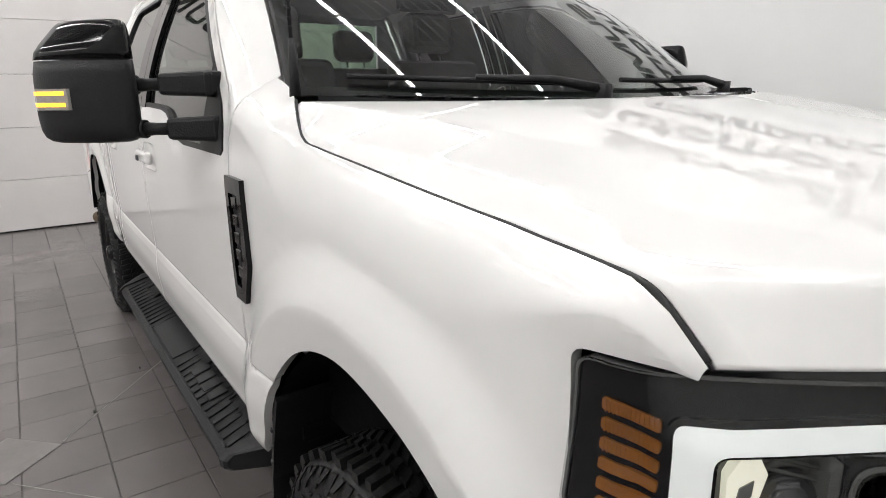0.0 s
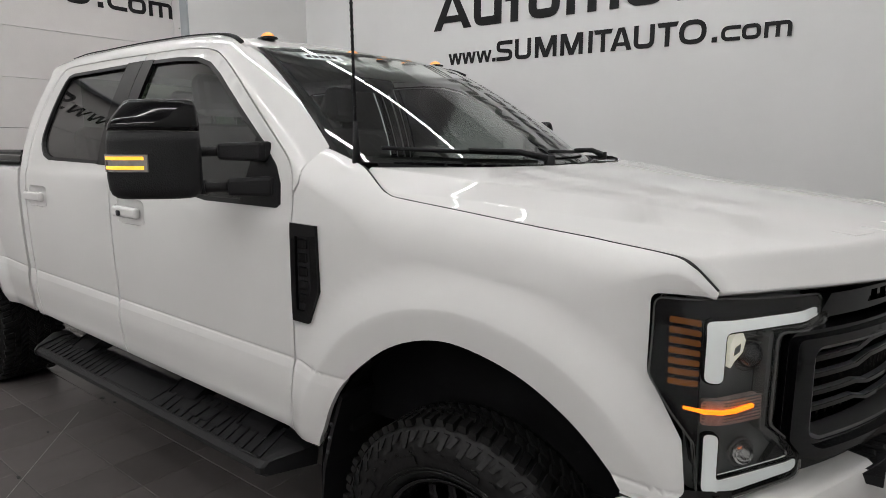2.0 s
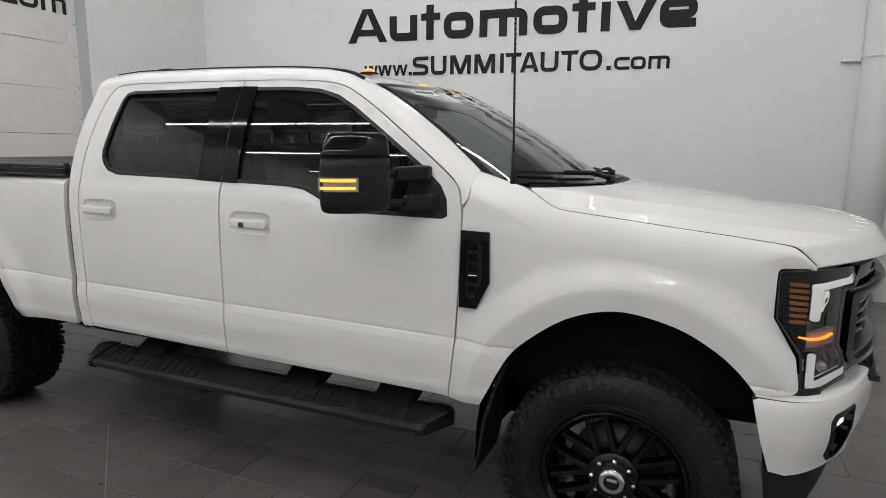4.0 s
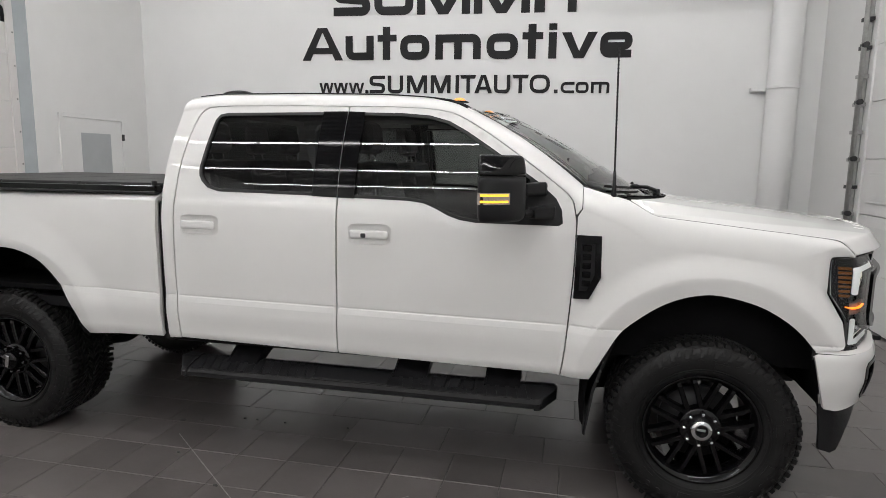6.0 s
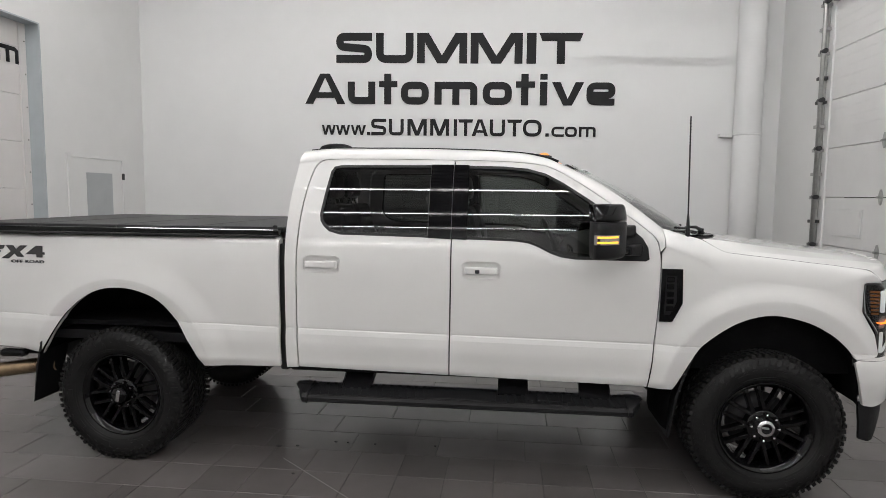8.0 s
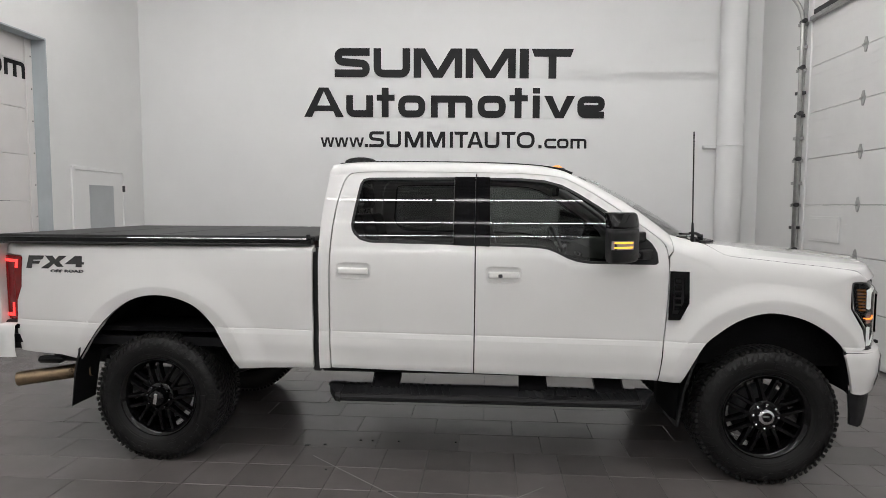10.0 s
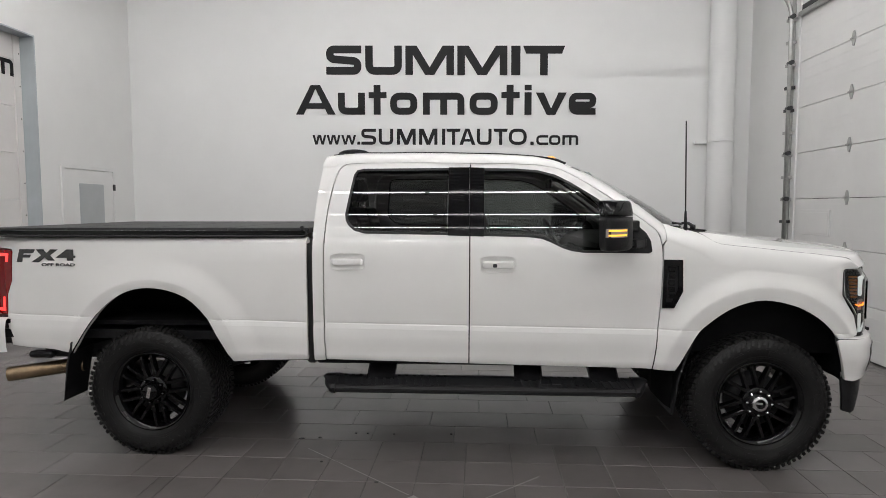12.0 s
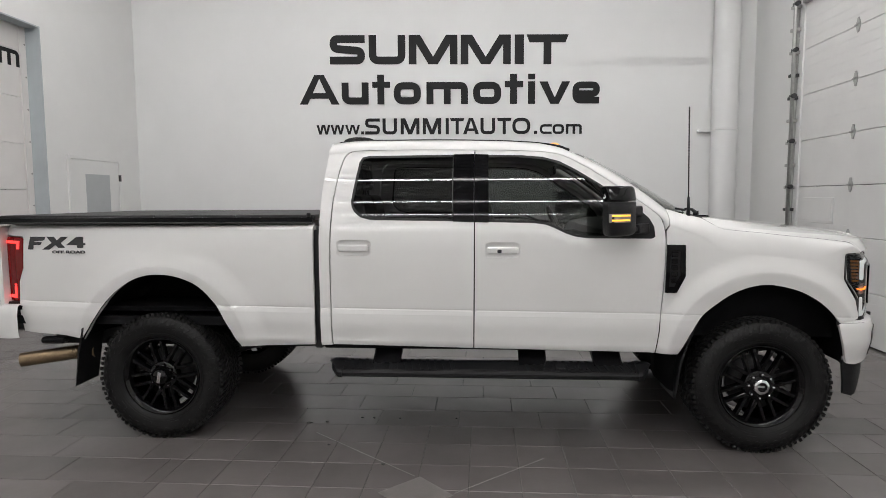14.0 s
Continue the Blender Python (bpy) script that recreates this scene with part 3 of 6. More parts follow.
roof_line = line([(1.10, 2.035), (1.18, 2.062), (1.30, 2.080), (1.66, 2.087), (2.19, 2.081), (2.5, 2.068), (2.68, 2.050), (2.80, 2.020), (2.92, 1.955), (3.10, 1.832), (3.30, 1.690), (3.46, 1.575), (3.62, 1.46)])
hood_y = line([(3.44, 0.872), (3.50, 0.872), (3.56, 0.877), (3.62, 0.896), (3.673, 0.918), (3.72, 0.935), (3.765, 0.949), (3.80, 0.955), (3.86, 0.9555), (4.0, 0.955), (4.3, 0.950), (4.5, 0.946), (4.575, 0.945), (4.63, 0.944), (4.663, 0.942)])
hood_edge = line([(3.44, 1.604), (3.475, 1.596), (3.52, 1.582), (3.58, 1.565), (3.63, 1.553), (3.673, 1.540), (3.72, 1.513), (3.765, 1.485), (3.80, 1.4715), (3.86, 1.4635), (4.0, 1.449), (4.3, 1.417), (4.5, 1.398), (4.55, 1.392), (4.585, 1.382), (4.63, 1.352), (4.663, 1.320)])


def hood_front_x(y):
    return 5.045 - 0.382 * (abs(y) / 0.94) ** 2.3


crease_a = line([(3.66, 0.915), (3.80, 0.865), (4.015, 0.772), (4.24, 0.672), (4.45, 0.628), (4.66, 0.598), (4.90, 0.57), (5.05, 0.55)])
crease_b = line([(3.66, 0.916), (3.80, 0.940), (3.90, 0.928), (3.99, 0.912), (4.16, 0.876), (4.42, 0.822), (4.60, 0.772), (4.70, 0.735), (4.90, 0.64), (5.05, 0.57)])
slope_edge = line([(3.66, 1.546), (3.72, 1.513), (3.765, 1.485), (3.80, 1.4715), (3.86, 1.4635), (4.0, 1.449), (4.3, 1.417), (4.5, 1.398), (4.6, 1.388), (4.70, 1.378), (5.05, 1.343)])


def hood_top(x, y):
    """Height of the middle field at x, y: a long slope with a slight crown, lifted towards the cowl corners."""
    d = hood_front_x(0.55) - x
    ya = crease_a(x)
    at_a = 1.402 + 0.150 * d - 0.032 * d * d - 0.035 * ya * ya + 0.036 * smoothstep(4.40, 3.66, x) * (ya / 0.92) ** 2
    return at_a + 0.026 * (1 - (y / ya) ** 2)


def hood_h(x, y):
    """Height of the hood: the middle field, two facets outside the creases, and the nose's front face."""
    y = abs(y)
    d = hood_front_x(min(y, 0.95)) - x
    edge_y = max(hood_y(min(max(x, 3.66), 4.663)), 0.90) - 0.004
    ya = min(crease_a(x), edge_y - 0.012)
    yb = min(max(crease_b(x), ya + 0.004), edge_y - 0.006)
    if y <= ya:
        z = hood_top(x, y)
    else:
        za, ze = hood_top(x, ya), slope_edge(x)
        fade = smoothstep(4.95, 4.55, x)
        zb = za + (ze - za) * (yb - ya) / (edge_y - ya) + 0.008 * fade * smoothstep(3.72, 3.95, x)
        z = za + (zb - za) * (y - ya) / (yb - ya) if y <= yb else zb + (ze - zb) * (y - yb) / (edge_y - yb)
    front_face = 1.324 + (1.45 - 0.35 * smoothstep(0.80, 0.93, y)) * max(d, -0.012)
    return 0.5 * (z + front_face - math.sqrt((z - front_face) ** 2 + (0.009 + 0.012 * smoothstep(0.80, 0.93, y)) ** 2))


def hood_z(x):
    """Height of the hood's side edge."""
    k = smoothstep(4.38, 4.46, x)
    return hood_edge(x) * (1 - k) + hood_h(x, hood_y(x)) * k


SH = 0.2  # length of the shoulder in panel coordinates


def over_edge(x, s, zs, yh, zh):
    """A point on the flank up to zs, then rolled over to (yh, zh)."""
    if s <= zs:
        return Vector((x, half_width(x, s), s))
    m = 1.12 - 0.62 * smoothstep(2.85, 3.42, x) + 0.88 * smoothstep(3.50, 4.05, x)
    a = min(1.0, (s - zs) / SH) * m
    w = half_width(x, zs)
    return Vector((x, w - (w - yh) * (1 - math.cos(a)) / (1 - math.cos(m)), zs + (zh - zs) * math.sin(a) / math.sin(m)))


def bed_surf(x, s):
    return over_edge(x, s, 1.47, half_width(x, 1.47) - 0.07, 1.512)


def cab_zs(x):
    return roof_line(x) - 0.085


def screen_edge(x):
    """The windshield's side edge at x: half width and height."""
    v = min(1.0, max(0.0, (3.51 - x) / 0.64))
    return 0.868 - 0.168 * v, 1.56 + 0.428 * v + 0.034 * (1 - (2 * v - 1) ** 2)


def cab_surf(x, s):
    zs = cab_zs(x)
    k = smoothstep(2.80, 2.96, x)
    ey, ez = screen_edge(x + 0.01)
    return over_edge(x, s, zs, (half_width(x, zs) - 0.095) * (1 - k) + (ey + 0.004) * k, (zs + 0.082) * (1 - k) + (ez + 0.004) * k)


def fender_zs(x):
    return hood_z(x) - 0.14 + 0.125 * smoothstep(4.3, 4.65, x) + 0.03 * smoothstep(3.75, 3.5, x)


def fender_surf(x, s):
    return over_edge(x, s, fender_zs(x), hood_y(x), hood_z(x))


def inside(poly, x, y):
    p = np.asarray(poly, float)
    q = np.roll(p, 1, axis=0)
    cross = (p[:, 1] > y) != (q[:, 1] > y)
    p, q = p[cross], q[cross]
    return bool(np.count_nonzero(x < (q[:, 0] - p[:, 0]) * (y - p[:, 1]) / (q[:, 1] - p[:, 1]) + p[:, 0]) % 2)


def dense(poly, step):
    out = []
    for i, p in enumerate(poly):
        q = poly[(i + 1) % len(poly)]
        n = max(1, int(math.hypot(q[0] - p[0], q[1] - p[1]) / step))
        out += [(p[0] + (q[0] - p[0]) * k / n, p[1] + (q[1] - p[1]) * k / n) for k in range(n)]
    return out


from mathutils.geometry import delaunay_2d_cdt


def sheet(bm, outline, surf, step=0.035, depth=0.025, holes=(), inward=None, lift=0.0, rows=None, marks=()):
    """A curved panel over the outline (with holes), with turned-in edges of the given depth."""
    loops = [dense(outline, step)] + [dense(h, step) for h in holes]
    verts, edges_ = [], []
    for lp in loops:
        b = len(verts)
        verts += lp
        edges_ += [(b + i, b + (i + 1) % len(lp)) for i in range(len(lp))]
    bx = np.array(verts)
    loops = [np.array(lp) for lp in loops]
    xs = np.arange(bx[:, 0].min() + step / 2, bx[:, 0].max(), step)
    ys = np.arange(bx[:, 1].min() + step / 2, bx[:, 1].max(), step)
    for x in xs:
        for y in ys:
            if inside(loops[0], x, y) and not any(inside(h, x, y) for h in loops[1:]):
                if np.min((bx[:, 0] - x) ** 2 + (bx[:, 1] - y) ** 2) > (0.55 * step) ** 2:
                    verts.append((float(x), float(y)))
    if rows:
        for x in xs:
            for y in rows(float(x)):
                if inside(loops[0], x, y) and not any(inside(h, x, y) for h in loops[1:]):
                    if np.min((bx[:, 0] - x) ** 2 + (bx[:, 1] - y) ** 2) > (0.3 * step) ** 2:
                        verts.append((float(x), float(y)))
    for x, y in marks:
        if inside(loops[0], x, y) and not any(inside(h, x, y) for h in loops[1:]):
            if np.min((bx[:, 0] - x) ** 2 + (bx[:, 1] - y) ** 2) > 0.003 ** 2:
                verts.append((float(x), float(y)))
    vo, eo, fo, *_ = delaunay_2d_cdt([Vector(v) for v in verts], edges_, [], 0, 1e-7)
    e, ex = 1.5e-3, 0.012

    def normal(x, s):
        a = surf(x + ex, s) - surf(x - ex, s)
        b = surf(x, s + e) - surf(x, s - e)
        n = b.cross(a)
        return n.normalized() if n.length > 0 else Vector((0, 1, 0))

    nv = bm.verts.layers.float_vector.get("nv") or bm.verts.layers.float_vector.new("nv")
    made, norm = [], []
    for v in vo:
        p = surf(v.x, v.y)
        n = normal(v.x, v.y)
        mv = bm.verts.new(p + n * lift)
        mv[nv] = n
        made.append(mv)
        norm.append(n)
    faces = []
    count = {}
    for f in fo:
        cx = sum(vo[i].x for i in f) / 3
        cy = sum(vo[i].y for i in f) / 3
        if inside(loops[0], cx, cy) and not any(inside(h, cx, cy) for h in loops[1:]):
            fc = bm.faces.new([made[i] for i in f])
            fc.smooth = True
            fc.normal_update()
            if fc.normal.dot(norm[f[0]]) < 0:
                fc.normal_flip()
            faces.append(fc)
            for i in range(3):
                k = tuple(sorted((f[i], f[(i + 1) % 3])))
                count[k] = count.get(k, 0) + 1
    if depth:
        rim, low = {}, {}
        for (a, b), c in count.items():
            if c == 1:
                for i in (a, b):
                    if i not in rim:
                        d = -norm[i] if inward is None else Vector(inward)
                        rim[i] = bm.verts.new(made[i].co)
                        low[i] = bm.verts.new(made[i].co + d * depth)
                bm.faces.new((rim[a], rim[b], low[b], low[a]))
    for v in made:
        if not v.link_faces:
            bm.verts.remove(v)
    return bm


def sides(name, build, mat, parent=None, label=""):
    """The same part on the right (-y) and the left (+y) flank."""
    out = []
    for s in (-1, 1):
        bm = build()
        flip(bm, s)
        out.append(part(name, bm, mat, parent if parent is not None else truck, label))
    return out


def crease_rows(x):
    zc = crease(x)
    return (zc - 0.045, zc - 0.038, zc - 0.034, zc - 0.02, zc - 0.009, zc - 0.004, zc, zc + 0.004, zc + 0.009, zc + 0.02)


def panel(outline, surf, step=0.035, depth=0.025, holes=(), lift=0.0, shoulder=None, marks=()):
    def rows(x):
        return crease_rows(x) + (tuple(shoulder(x) + SH * k / 22 for k in range(-2, 22)) if shoulder else ())
    return sheet(bmesh.new(), outline, surf, step, depth, holes, None, lift, rows if step < 0.034 else None, marks)


def crest_marks(hx, top, crest):
    """Points on both sides of a flare's crest."""
    return [(hx + r * math.cos(a), top + r * math.sin(a)) for r in (crest - 0.024, crest - 0.012, crest - 0.003, crest + 0.003, crest + 0.02) for a in np.linspace(-0.1, math.pi + 0.1, 150)]


# ---- bed ----
bed_out = ([(1.112, 0.69), (0.615, 0.668)] + curve(REAR_ARCH, 5) +
           [(-0.70, 0.725), (-1.035, 0.745), (-1.052, 0.85), (-1.062, 0.955), (-1.047, 1.10), (-0.998, 1.2), (-0.982, 1.405), (-0.993, 1.425), (-1.15, 1.432), (-1.15, 1.47 + SH), (1.112, 1.47 + SH)])
sides("bed_side", lambda: panel(bed_out, bed_surf, 0.030, 0.025, (), 0.0, lambda x: 1.47, crest_marks(0.02, 0.60, 0.622)), PAINT)
bm = bmesh.new()
prism(bm, curve([(-0.98, -1.10), (-0.985, -1.125), (-0.9, -1.145), (0.0, -1.15)], 4) + curve([(0.0, -1.15), (0.9, -1.145), (0.985, -1.125), (0.98, -1.10)], 4), "z", 0.745, 1.50)
for v in bm.verts:
    v.co.x, v.co.y = v.co.y - 0.05, v.co.x * 0.94
bmesh.ops.recalc_face_normals(bm, faces=bm.faces[:])
part("tailgate", bm, PAINT, truck)
part("bed_floor", boxed(-1.15, 1.10, -0.90, 0.90, 0.90, 0.93), LINER, truck)
part("bed_front", boxed(1.07, 1.10, -0.93, 0.93, 0.72, 1.49), PAINT, truck)

# rear lamps wrap the corner
def tail_surf(x, s):
    return Vector((x, half_width(max(x, -1.14), s) + 0.004, s))


for s in (-1, 1):
    lamp_t = new("tail_lamp")
    lamp_t.parent = truck
    tagged(lamp_t, "lit red tail lamp")
    bm = sheet(bmesh.new(), [(-1.066, 0.965), (-1.052, 1.10), (-1.003, 1.2), (-0.988, 1.40), (-0.998, 1.415), (-1.18, 1.42), (-1.18, 0.965)], tail_surf, 0.03, 0.03)
    box(bm, -1.195, -1.15, 0.72, 0.87, 0.965, 1.42, bevel=0.01)
    flip(bm, s)
    part("lens", bm, RED_LENS, lamp_t)
    for shape_ in ([(-1.17, 0.985), (-1.080, 0.985), (-1.072, 1.085), (-1.088, 1.085), (-1.096, 1.006), (-1.17, 1.006)],
                   [(-1.17, 1.395), (-1.018, 1.393), (-1.024, 1.335), (-1.044, 1.335), (-1.040, 1.374), (-1.17, 1.376)]):
        bm = sheet(bmesh.new(), shape_, tail_surf, 0.03, 0.01, (), None, 0.006)
        flip(bm, s)
        part("light_bar", bm, RED_LIT, lamp_t)

# folding cover on the bed: a thing of its own
cover = tagged(new("tonneau_cover"), "black folding tonneau cover lying on the truck bed", "bed cover")
for k in range(4):
    x0 = -1.17 + 0.57 * k
    bm = boxed(x0, x0 + 0.565, -0.90, 0.90, 1.535, 1.572, bevel=0.012, seg=2)
    part("fold", bm, SATIN_BLACK, cover)
for s in (-1, 1):
    bm = boxed(-1.17, 1.10, min(s * 0.90, s * 0.965), max(s * 0.90, s * 0.965), 1.514, 1.558, bevel=0.012, seg=2)
    part("side_rail", bm, GLOSS_BLACK, cover)
    bm = boxed(-1.17, 1.10, min(s * 0.92, s * 0.975), max(s * 0.92, s * 0.975), 1.5125, 1.526, bevel=0.004)
    part("side_seal", bm, SEAL_AND_GAP, cover)
    bm = boxed(1.06, 1.085, min(s * 0.925, s * 0.95), max(s * 0.925, s * 0.95), 1.555, 1.585, bevel=0.005)
    part("clamp", bm, BLACK_PLASTIC, cover)

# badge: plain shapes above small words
def flank_place(x, z, out=0.002):
    return Vector((x, -half_width(x, z) - out, z))


badge = new("badge")
badge.parent = truck
tagged(badge, "dark grey film badge with small lettering")
for poly in ([(0.0, 0.0), (0.02, 0.085), (0.125, 0.085), (0.115, 0.062), (0.05, 0.06), (0.048, 0.05), (0.10, 0.05), (0.09, 0.03), (0.042, 0.03), (0.04, 0.0)],
             [(0.10, 0.0), (0.165, 0.045), (0.13, 0.085), (0.18, 0.085), (0.20, 0.06), (0.225, 0.085), (0.275, 0.085), (0.225, 0.045), (0.255, 0.012), (0.21, 0.012), (0.19, 0.032), (0.15, 0.0)],
             [(0.26, 0.03), (0.33, 0.085), (0.375, 0.085), (0.375, 0.045), (0.39, 0.045), (0.39, 0.03), (0.375, 0.03), (0.375, 0.012), (0.335, 0.012), (0.335, 0.03)]):
    for grow, mat, out in ((1.0, INK, 0.0015), (0.86, BADGE, 0.003)):
        cx = sum(p[0] for p in poly) / len(poly)
        cz = sum(p[1] for p in poly) / len(poly)
        bm = bmesh.new()
        prism(bm, [(cx + (p[0] - cx) * grow, cz + (p[1] - cz) * (0.80 if grow < 1 else 1.0)) for p in poly], "y", 0, 0.0015)
        for v in bm.verts:
            o = v.co.y
            v.co = flank_place(-0.945 + v.co.x * 1.128, 1.335 + v.co.z * 1.05, out + o)
        part("mark", bm, mat, badge)
lettering("letter", "OFF ROAD", badge, INK, 0.247, 0.021, 0.002, lambda a, u, o: tuple(flank_place(-0.757 + a, 1.309 + u, 0.001 + o)), 0.02)

# ---- cab ----
REAR_WIN = [(1.372, 1.62), (1.365, 1.66), (1.385, 1.80), (1.405, 1.93), (1.425, 1.962), (1.47, 1.972), (2.10, 1.975), (2.13, 1.975), (2.13, 1.523), (2.0, 1.528), (1.50, 1.536), (1.43, 1.555), (1.39, 1.59)]
FRONT_WIN = [(2.245, 1.521), (2.245, 1.973), (2.50, 1.968), (2.65, 1.955), (2.76, 1.925), (2.86, 1.872), (3.0, 1.782), (3.13, 1.695), (3.24, 1.620), (3.325, 1.545), (3.355, 1.49), (3.362, 1.425), (3.34, 1.412), (2.93, 1.414), (2.85, 1.425), (2.79, 1.445), (2.72, 1.480), (2.66, 1.503), (2.58, 1.513), (2.40, 1.518)]
rear_door_out = [(1.238, 0.695), (2.186, 0.678), (2.190, 1.2), (2.192, 2.012)] + curve([(2.192, 2.012), (1.7, 2.017), (1.42, 2.012), (1.325, 1.985), (1.285, 1.90), (1.252, 1.70), (1.236, 1.45), (1.232, 1.0), (1.238, 0.695)], 6)[1:-1]
front_door_out = ([(2.194, 0.678), (3.374, 0.660)] + curve([(3.374, 0.660), (3.392, 0.80), (3.404, 0.95), (3.418, 1.15), (3.424, 1.37), (3.420, 1.46), (3.395, 1.55), (3.33, 1.618), (3.10, 1.785), (2.93, 1.90), (2.80, 1.975), (2.68, 2.002), (2.45, 2.012), (2.20, 2.012)], 5)[1:] + [(2.199, 1.2)])


def cup_outline(x0, z0):
    return curve([(x0 - 0.012, z0 + 0.02), (x0 - 0.006, z0 + 0.080), (x0 + 0.1, z0 + 0.088), (x0 + 0.209, z0 + 0.080), (x0 + 0.215, z0 + 0.02), (x0 + 0.206, z0 - 0.014), (x0 + 0.1, z0 - 0.018), (x0 - 0.005, z0 - 0.014)], 4, True)


HANDLES = {"rear_door": (1.29, 1.318), "front_door": (2.278, 1.302)}


def window_frame(outline, hole, kind):
    return panel(outline, cab_surf, 0.033, 0.03, [hole, cup_outline(*HANDLES[kind])])


# the door skins, each with its own parts
doors = {}
for s in (-1, 1):
    for kind, out, hole in (("rear_door", rear_door_out, REAR_WIN), ("front_door", front_door_out, FRONT_WIN)):
        bm = window_frame(out, hole, kind)
        flip(bm, s)
        doors[kind, s] = part(kind, bm, PAINT, truck)


def door_part(name, kind, build, mat, label=""):
    for s in (-1, 1):
        bm = build()
        flip(bm, s)
        part(name, bm, mat, doors[kind, s], label)


def shrink(poly, k):
    cx = sum(p[0] for p in poly) / len(poly)
    cy = sum(p[1] for p in poly) / len(poly)
    return [(cx + (p[0] - cx) * (1 - k / max(0.2, abs(p[0] - cx) + 0.05)), cy + (p[1] - cy) * (1 - k / max(0.15, abs(p[1] - cy)))) for p in poly]


def low(surf, d):
    def f(x, s):
        p = surf(x, s)
        return Vector((p.x, p.y - d, p.z))
    return f


# glass, seals, black pillar covers
FRONT_GLASS = [(2.28, 1.519), (2.28, 1.972), (2.50, 1.968), (2.65, 1.955), (2.76, 1.925), (2.86, 1.872), (3.0, 1.782), (3.13, 1.695), (3.20, 1.648), (3.19, 1.55), (3.15, 1.415), (2.93, 1.414), (2.85, 1.425), (2.79, 1.445), (2.72, 1.480), (2.66, 1.503), (2.58, 1.513), (2.40, 1.518)]
door_part("window_glass", "rear_door", lambda: panel([(min(x, 2.045), z) for x, z in REAR_WIN], low(cab_surf, 0.012), 0.05, 0.004), TINT, "dark tinted window glass")
door_part("window_glass", "front_door", lambda: panel(FRONT_GLASS, low(cab_surf, 0.012), 0.05, 0.004), TINT_FRONT, "tinted window glass")
door_part("pillar_cover", "rear_door", lambda: panel([(2.052, 1.525), (2.1905, 1.521), (2.1912, 1.978), (2.052, 1.978)], low(cab_surf, -0.004), 0.04, 0.012), GLOSS_BLACK)
door_part("pillar_cover", "front_door", lambda: panel([(2.1955, 1.521), (2.288, 1.518), (2.288, 1.975), (2.1955, 1.978)], low(cab_surf, -0.004), 0.04, 0.012), GLOSS_BLACK)


def rim_strip(poly, surf, w, d, t=0.006):
    """A seal that runs round the outline."""
    bm = bmesh.new()
    pts = dense(poly, 0.04)
    c = (sum(p[0] for p in pts) / len(pts), sum(p[1] for p in pts) / len(pts))
    rings = []
    n = len(pts)
    for i, p in enumerate(pts):
        q, r = pts[(i + 1) % n], pts[i - 1]
        tx, ty = q[0] - r[0], q[1] - r[1]
        ln = math.hypot(tx, ty)
        nx, ny = -ty / ln, tx / ln
        if (nx * (c[0] - p[0]) + ny * (c[1] - p[1])) < 0:
            nx, ny = -nx, -ny
        a = surf(p[0], p[1])
        b = surf(p[0] + nx * w, p[1] + ny * w)
        rings.append((bm.verts.new(a + Vector((0, d, 0))), bm.verts.new(b + Vector((0, d, 0))), bm.verts.new(b + Vector((0, d - t, 0))), bm.verts.new(a + Vector((0, d - t, 0)))))
    for i in range(n):
        a, b = rings[i], rings[(i + 1) % n]
        for k in range(4):
            bm.faces.new((a[k], a[(k + 1) % 4], b[(k + 1) % 4], b[k]))
    bmesh.ops.recalc_face_normals(bm, faces=bm.faces[:])
    return bm


door_part("window_seal", "rear_door", lambda: rim_strip(REAR_WIN, cab_surf, 0.016, 0.001, 0.02), SEAL_AND_GAP)
door_part("window_seal", "front_door", lambda: rim_strip(FRONT_WIN, cab_surf, 0.016, 0.001, 0.02), SEAL_AND_GAP)
door_part("mirror_patch", "front_door", lambda: panel([(3.145, 1.415), (3.345, 1.414), (3.360, 1.425), (3.353, 1.49), (3.323, 1.545), (3.238, 1.620), (3.195, 1.650), (3.185, 1.55)], low(cab_surf, -0.004), 0.04, 0.02), BLACK_PLASTIC)


def handle_bar(x0, z0):
    bm = boxed(x0, x0 + 0.205, 0.0, 0.034, z0, z0 + 0.046, bevel=0.013, seg=3)
    for v in bm.verts:
        w = half_width(v.co.x, v.co.z)
        v.co.y = w + 0.006 + v.co.y * (1 - 0.25 * abs((v.co.x - x0 - 0.1) / 0.1) ** 3)
    return bm


def handle_cup(x0, z0):
    def cup(x, s):
        d = min(1.0, (abs((x - x0 - 0.10) / 0.120) ** 4 + abs((s - z0 - 0.035) / 0.056) ** 4) ** 0.25)
        return Vector((x, half_width(x, s) - 0.002 - 0.020 * (1 - d ** 4), s))
    return panel(cup_outline(x0, z0), cup, 0.012, 0.0)


for kind, hx, hz in (("rear_door", 1.29, 1.318), ("front_door", 2.278, 1.302)):
    door_part("handle_cup", kind, lambda: handle_cup(hx, hz), PAINT)
    door_part("door_handle", kind, lambda: handle_bar(hx, hz + 0.012), PAINT)
door_part("lock_button", "front_door", lambda: boxed(2.345, 2.372, half_width(2.35, 1.33) + 0.036, half_width(2.35, 1.33) + 0.045, 1.322, 1.345, bevel=0.005, seg=2), INK)

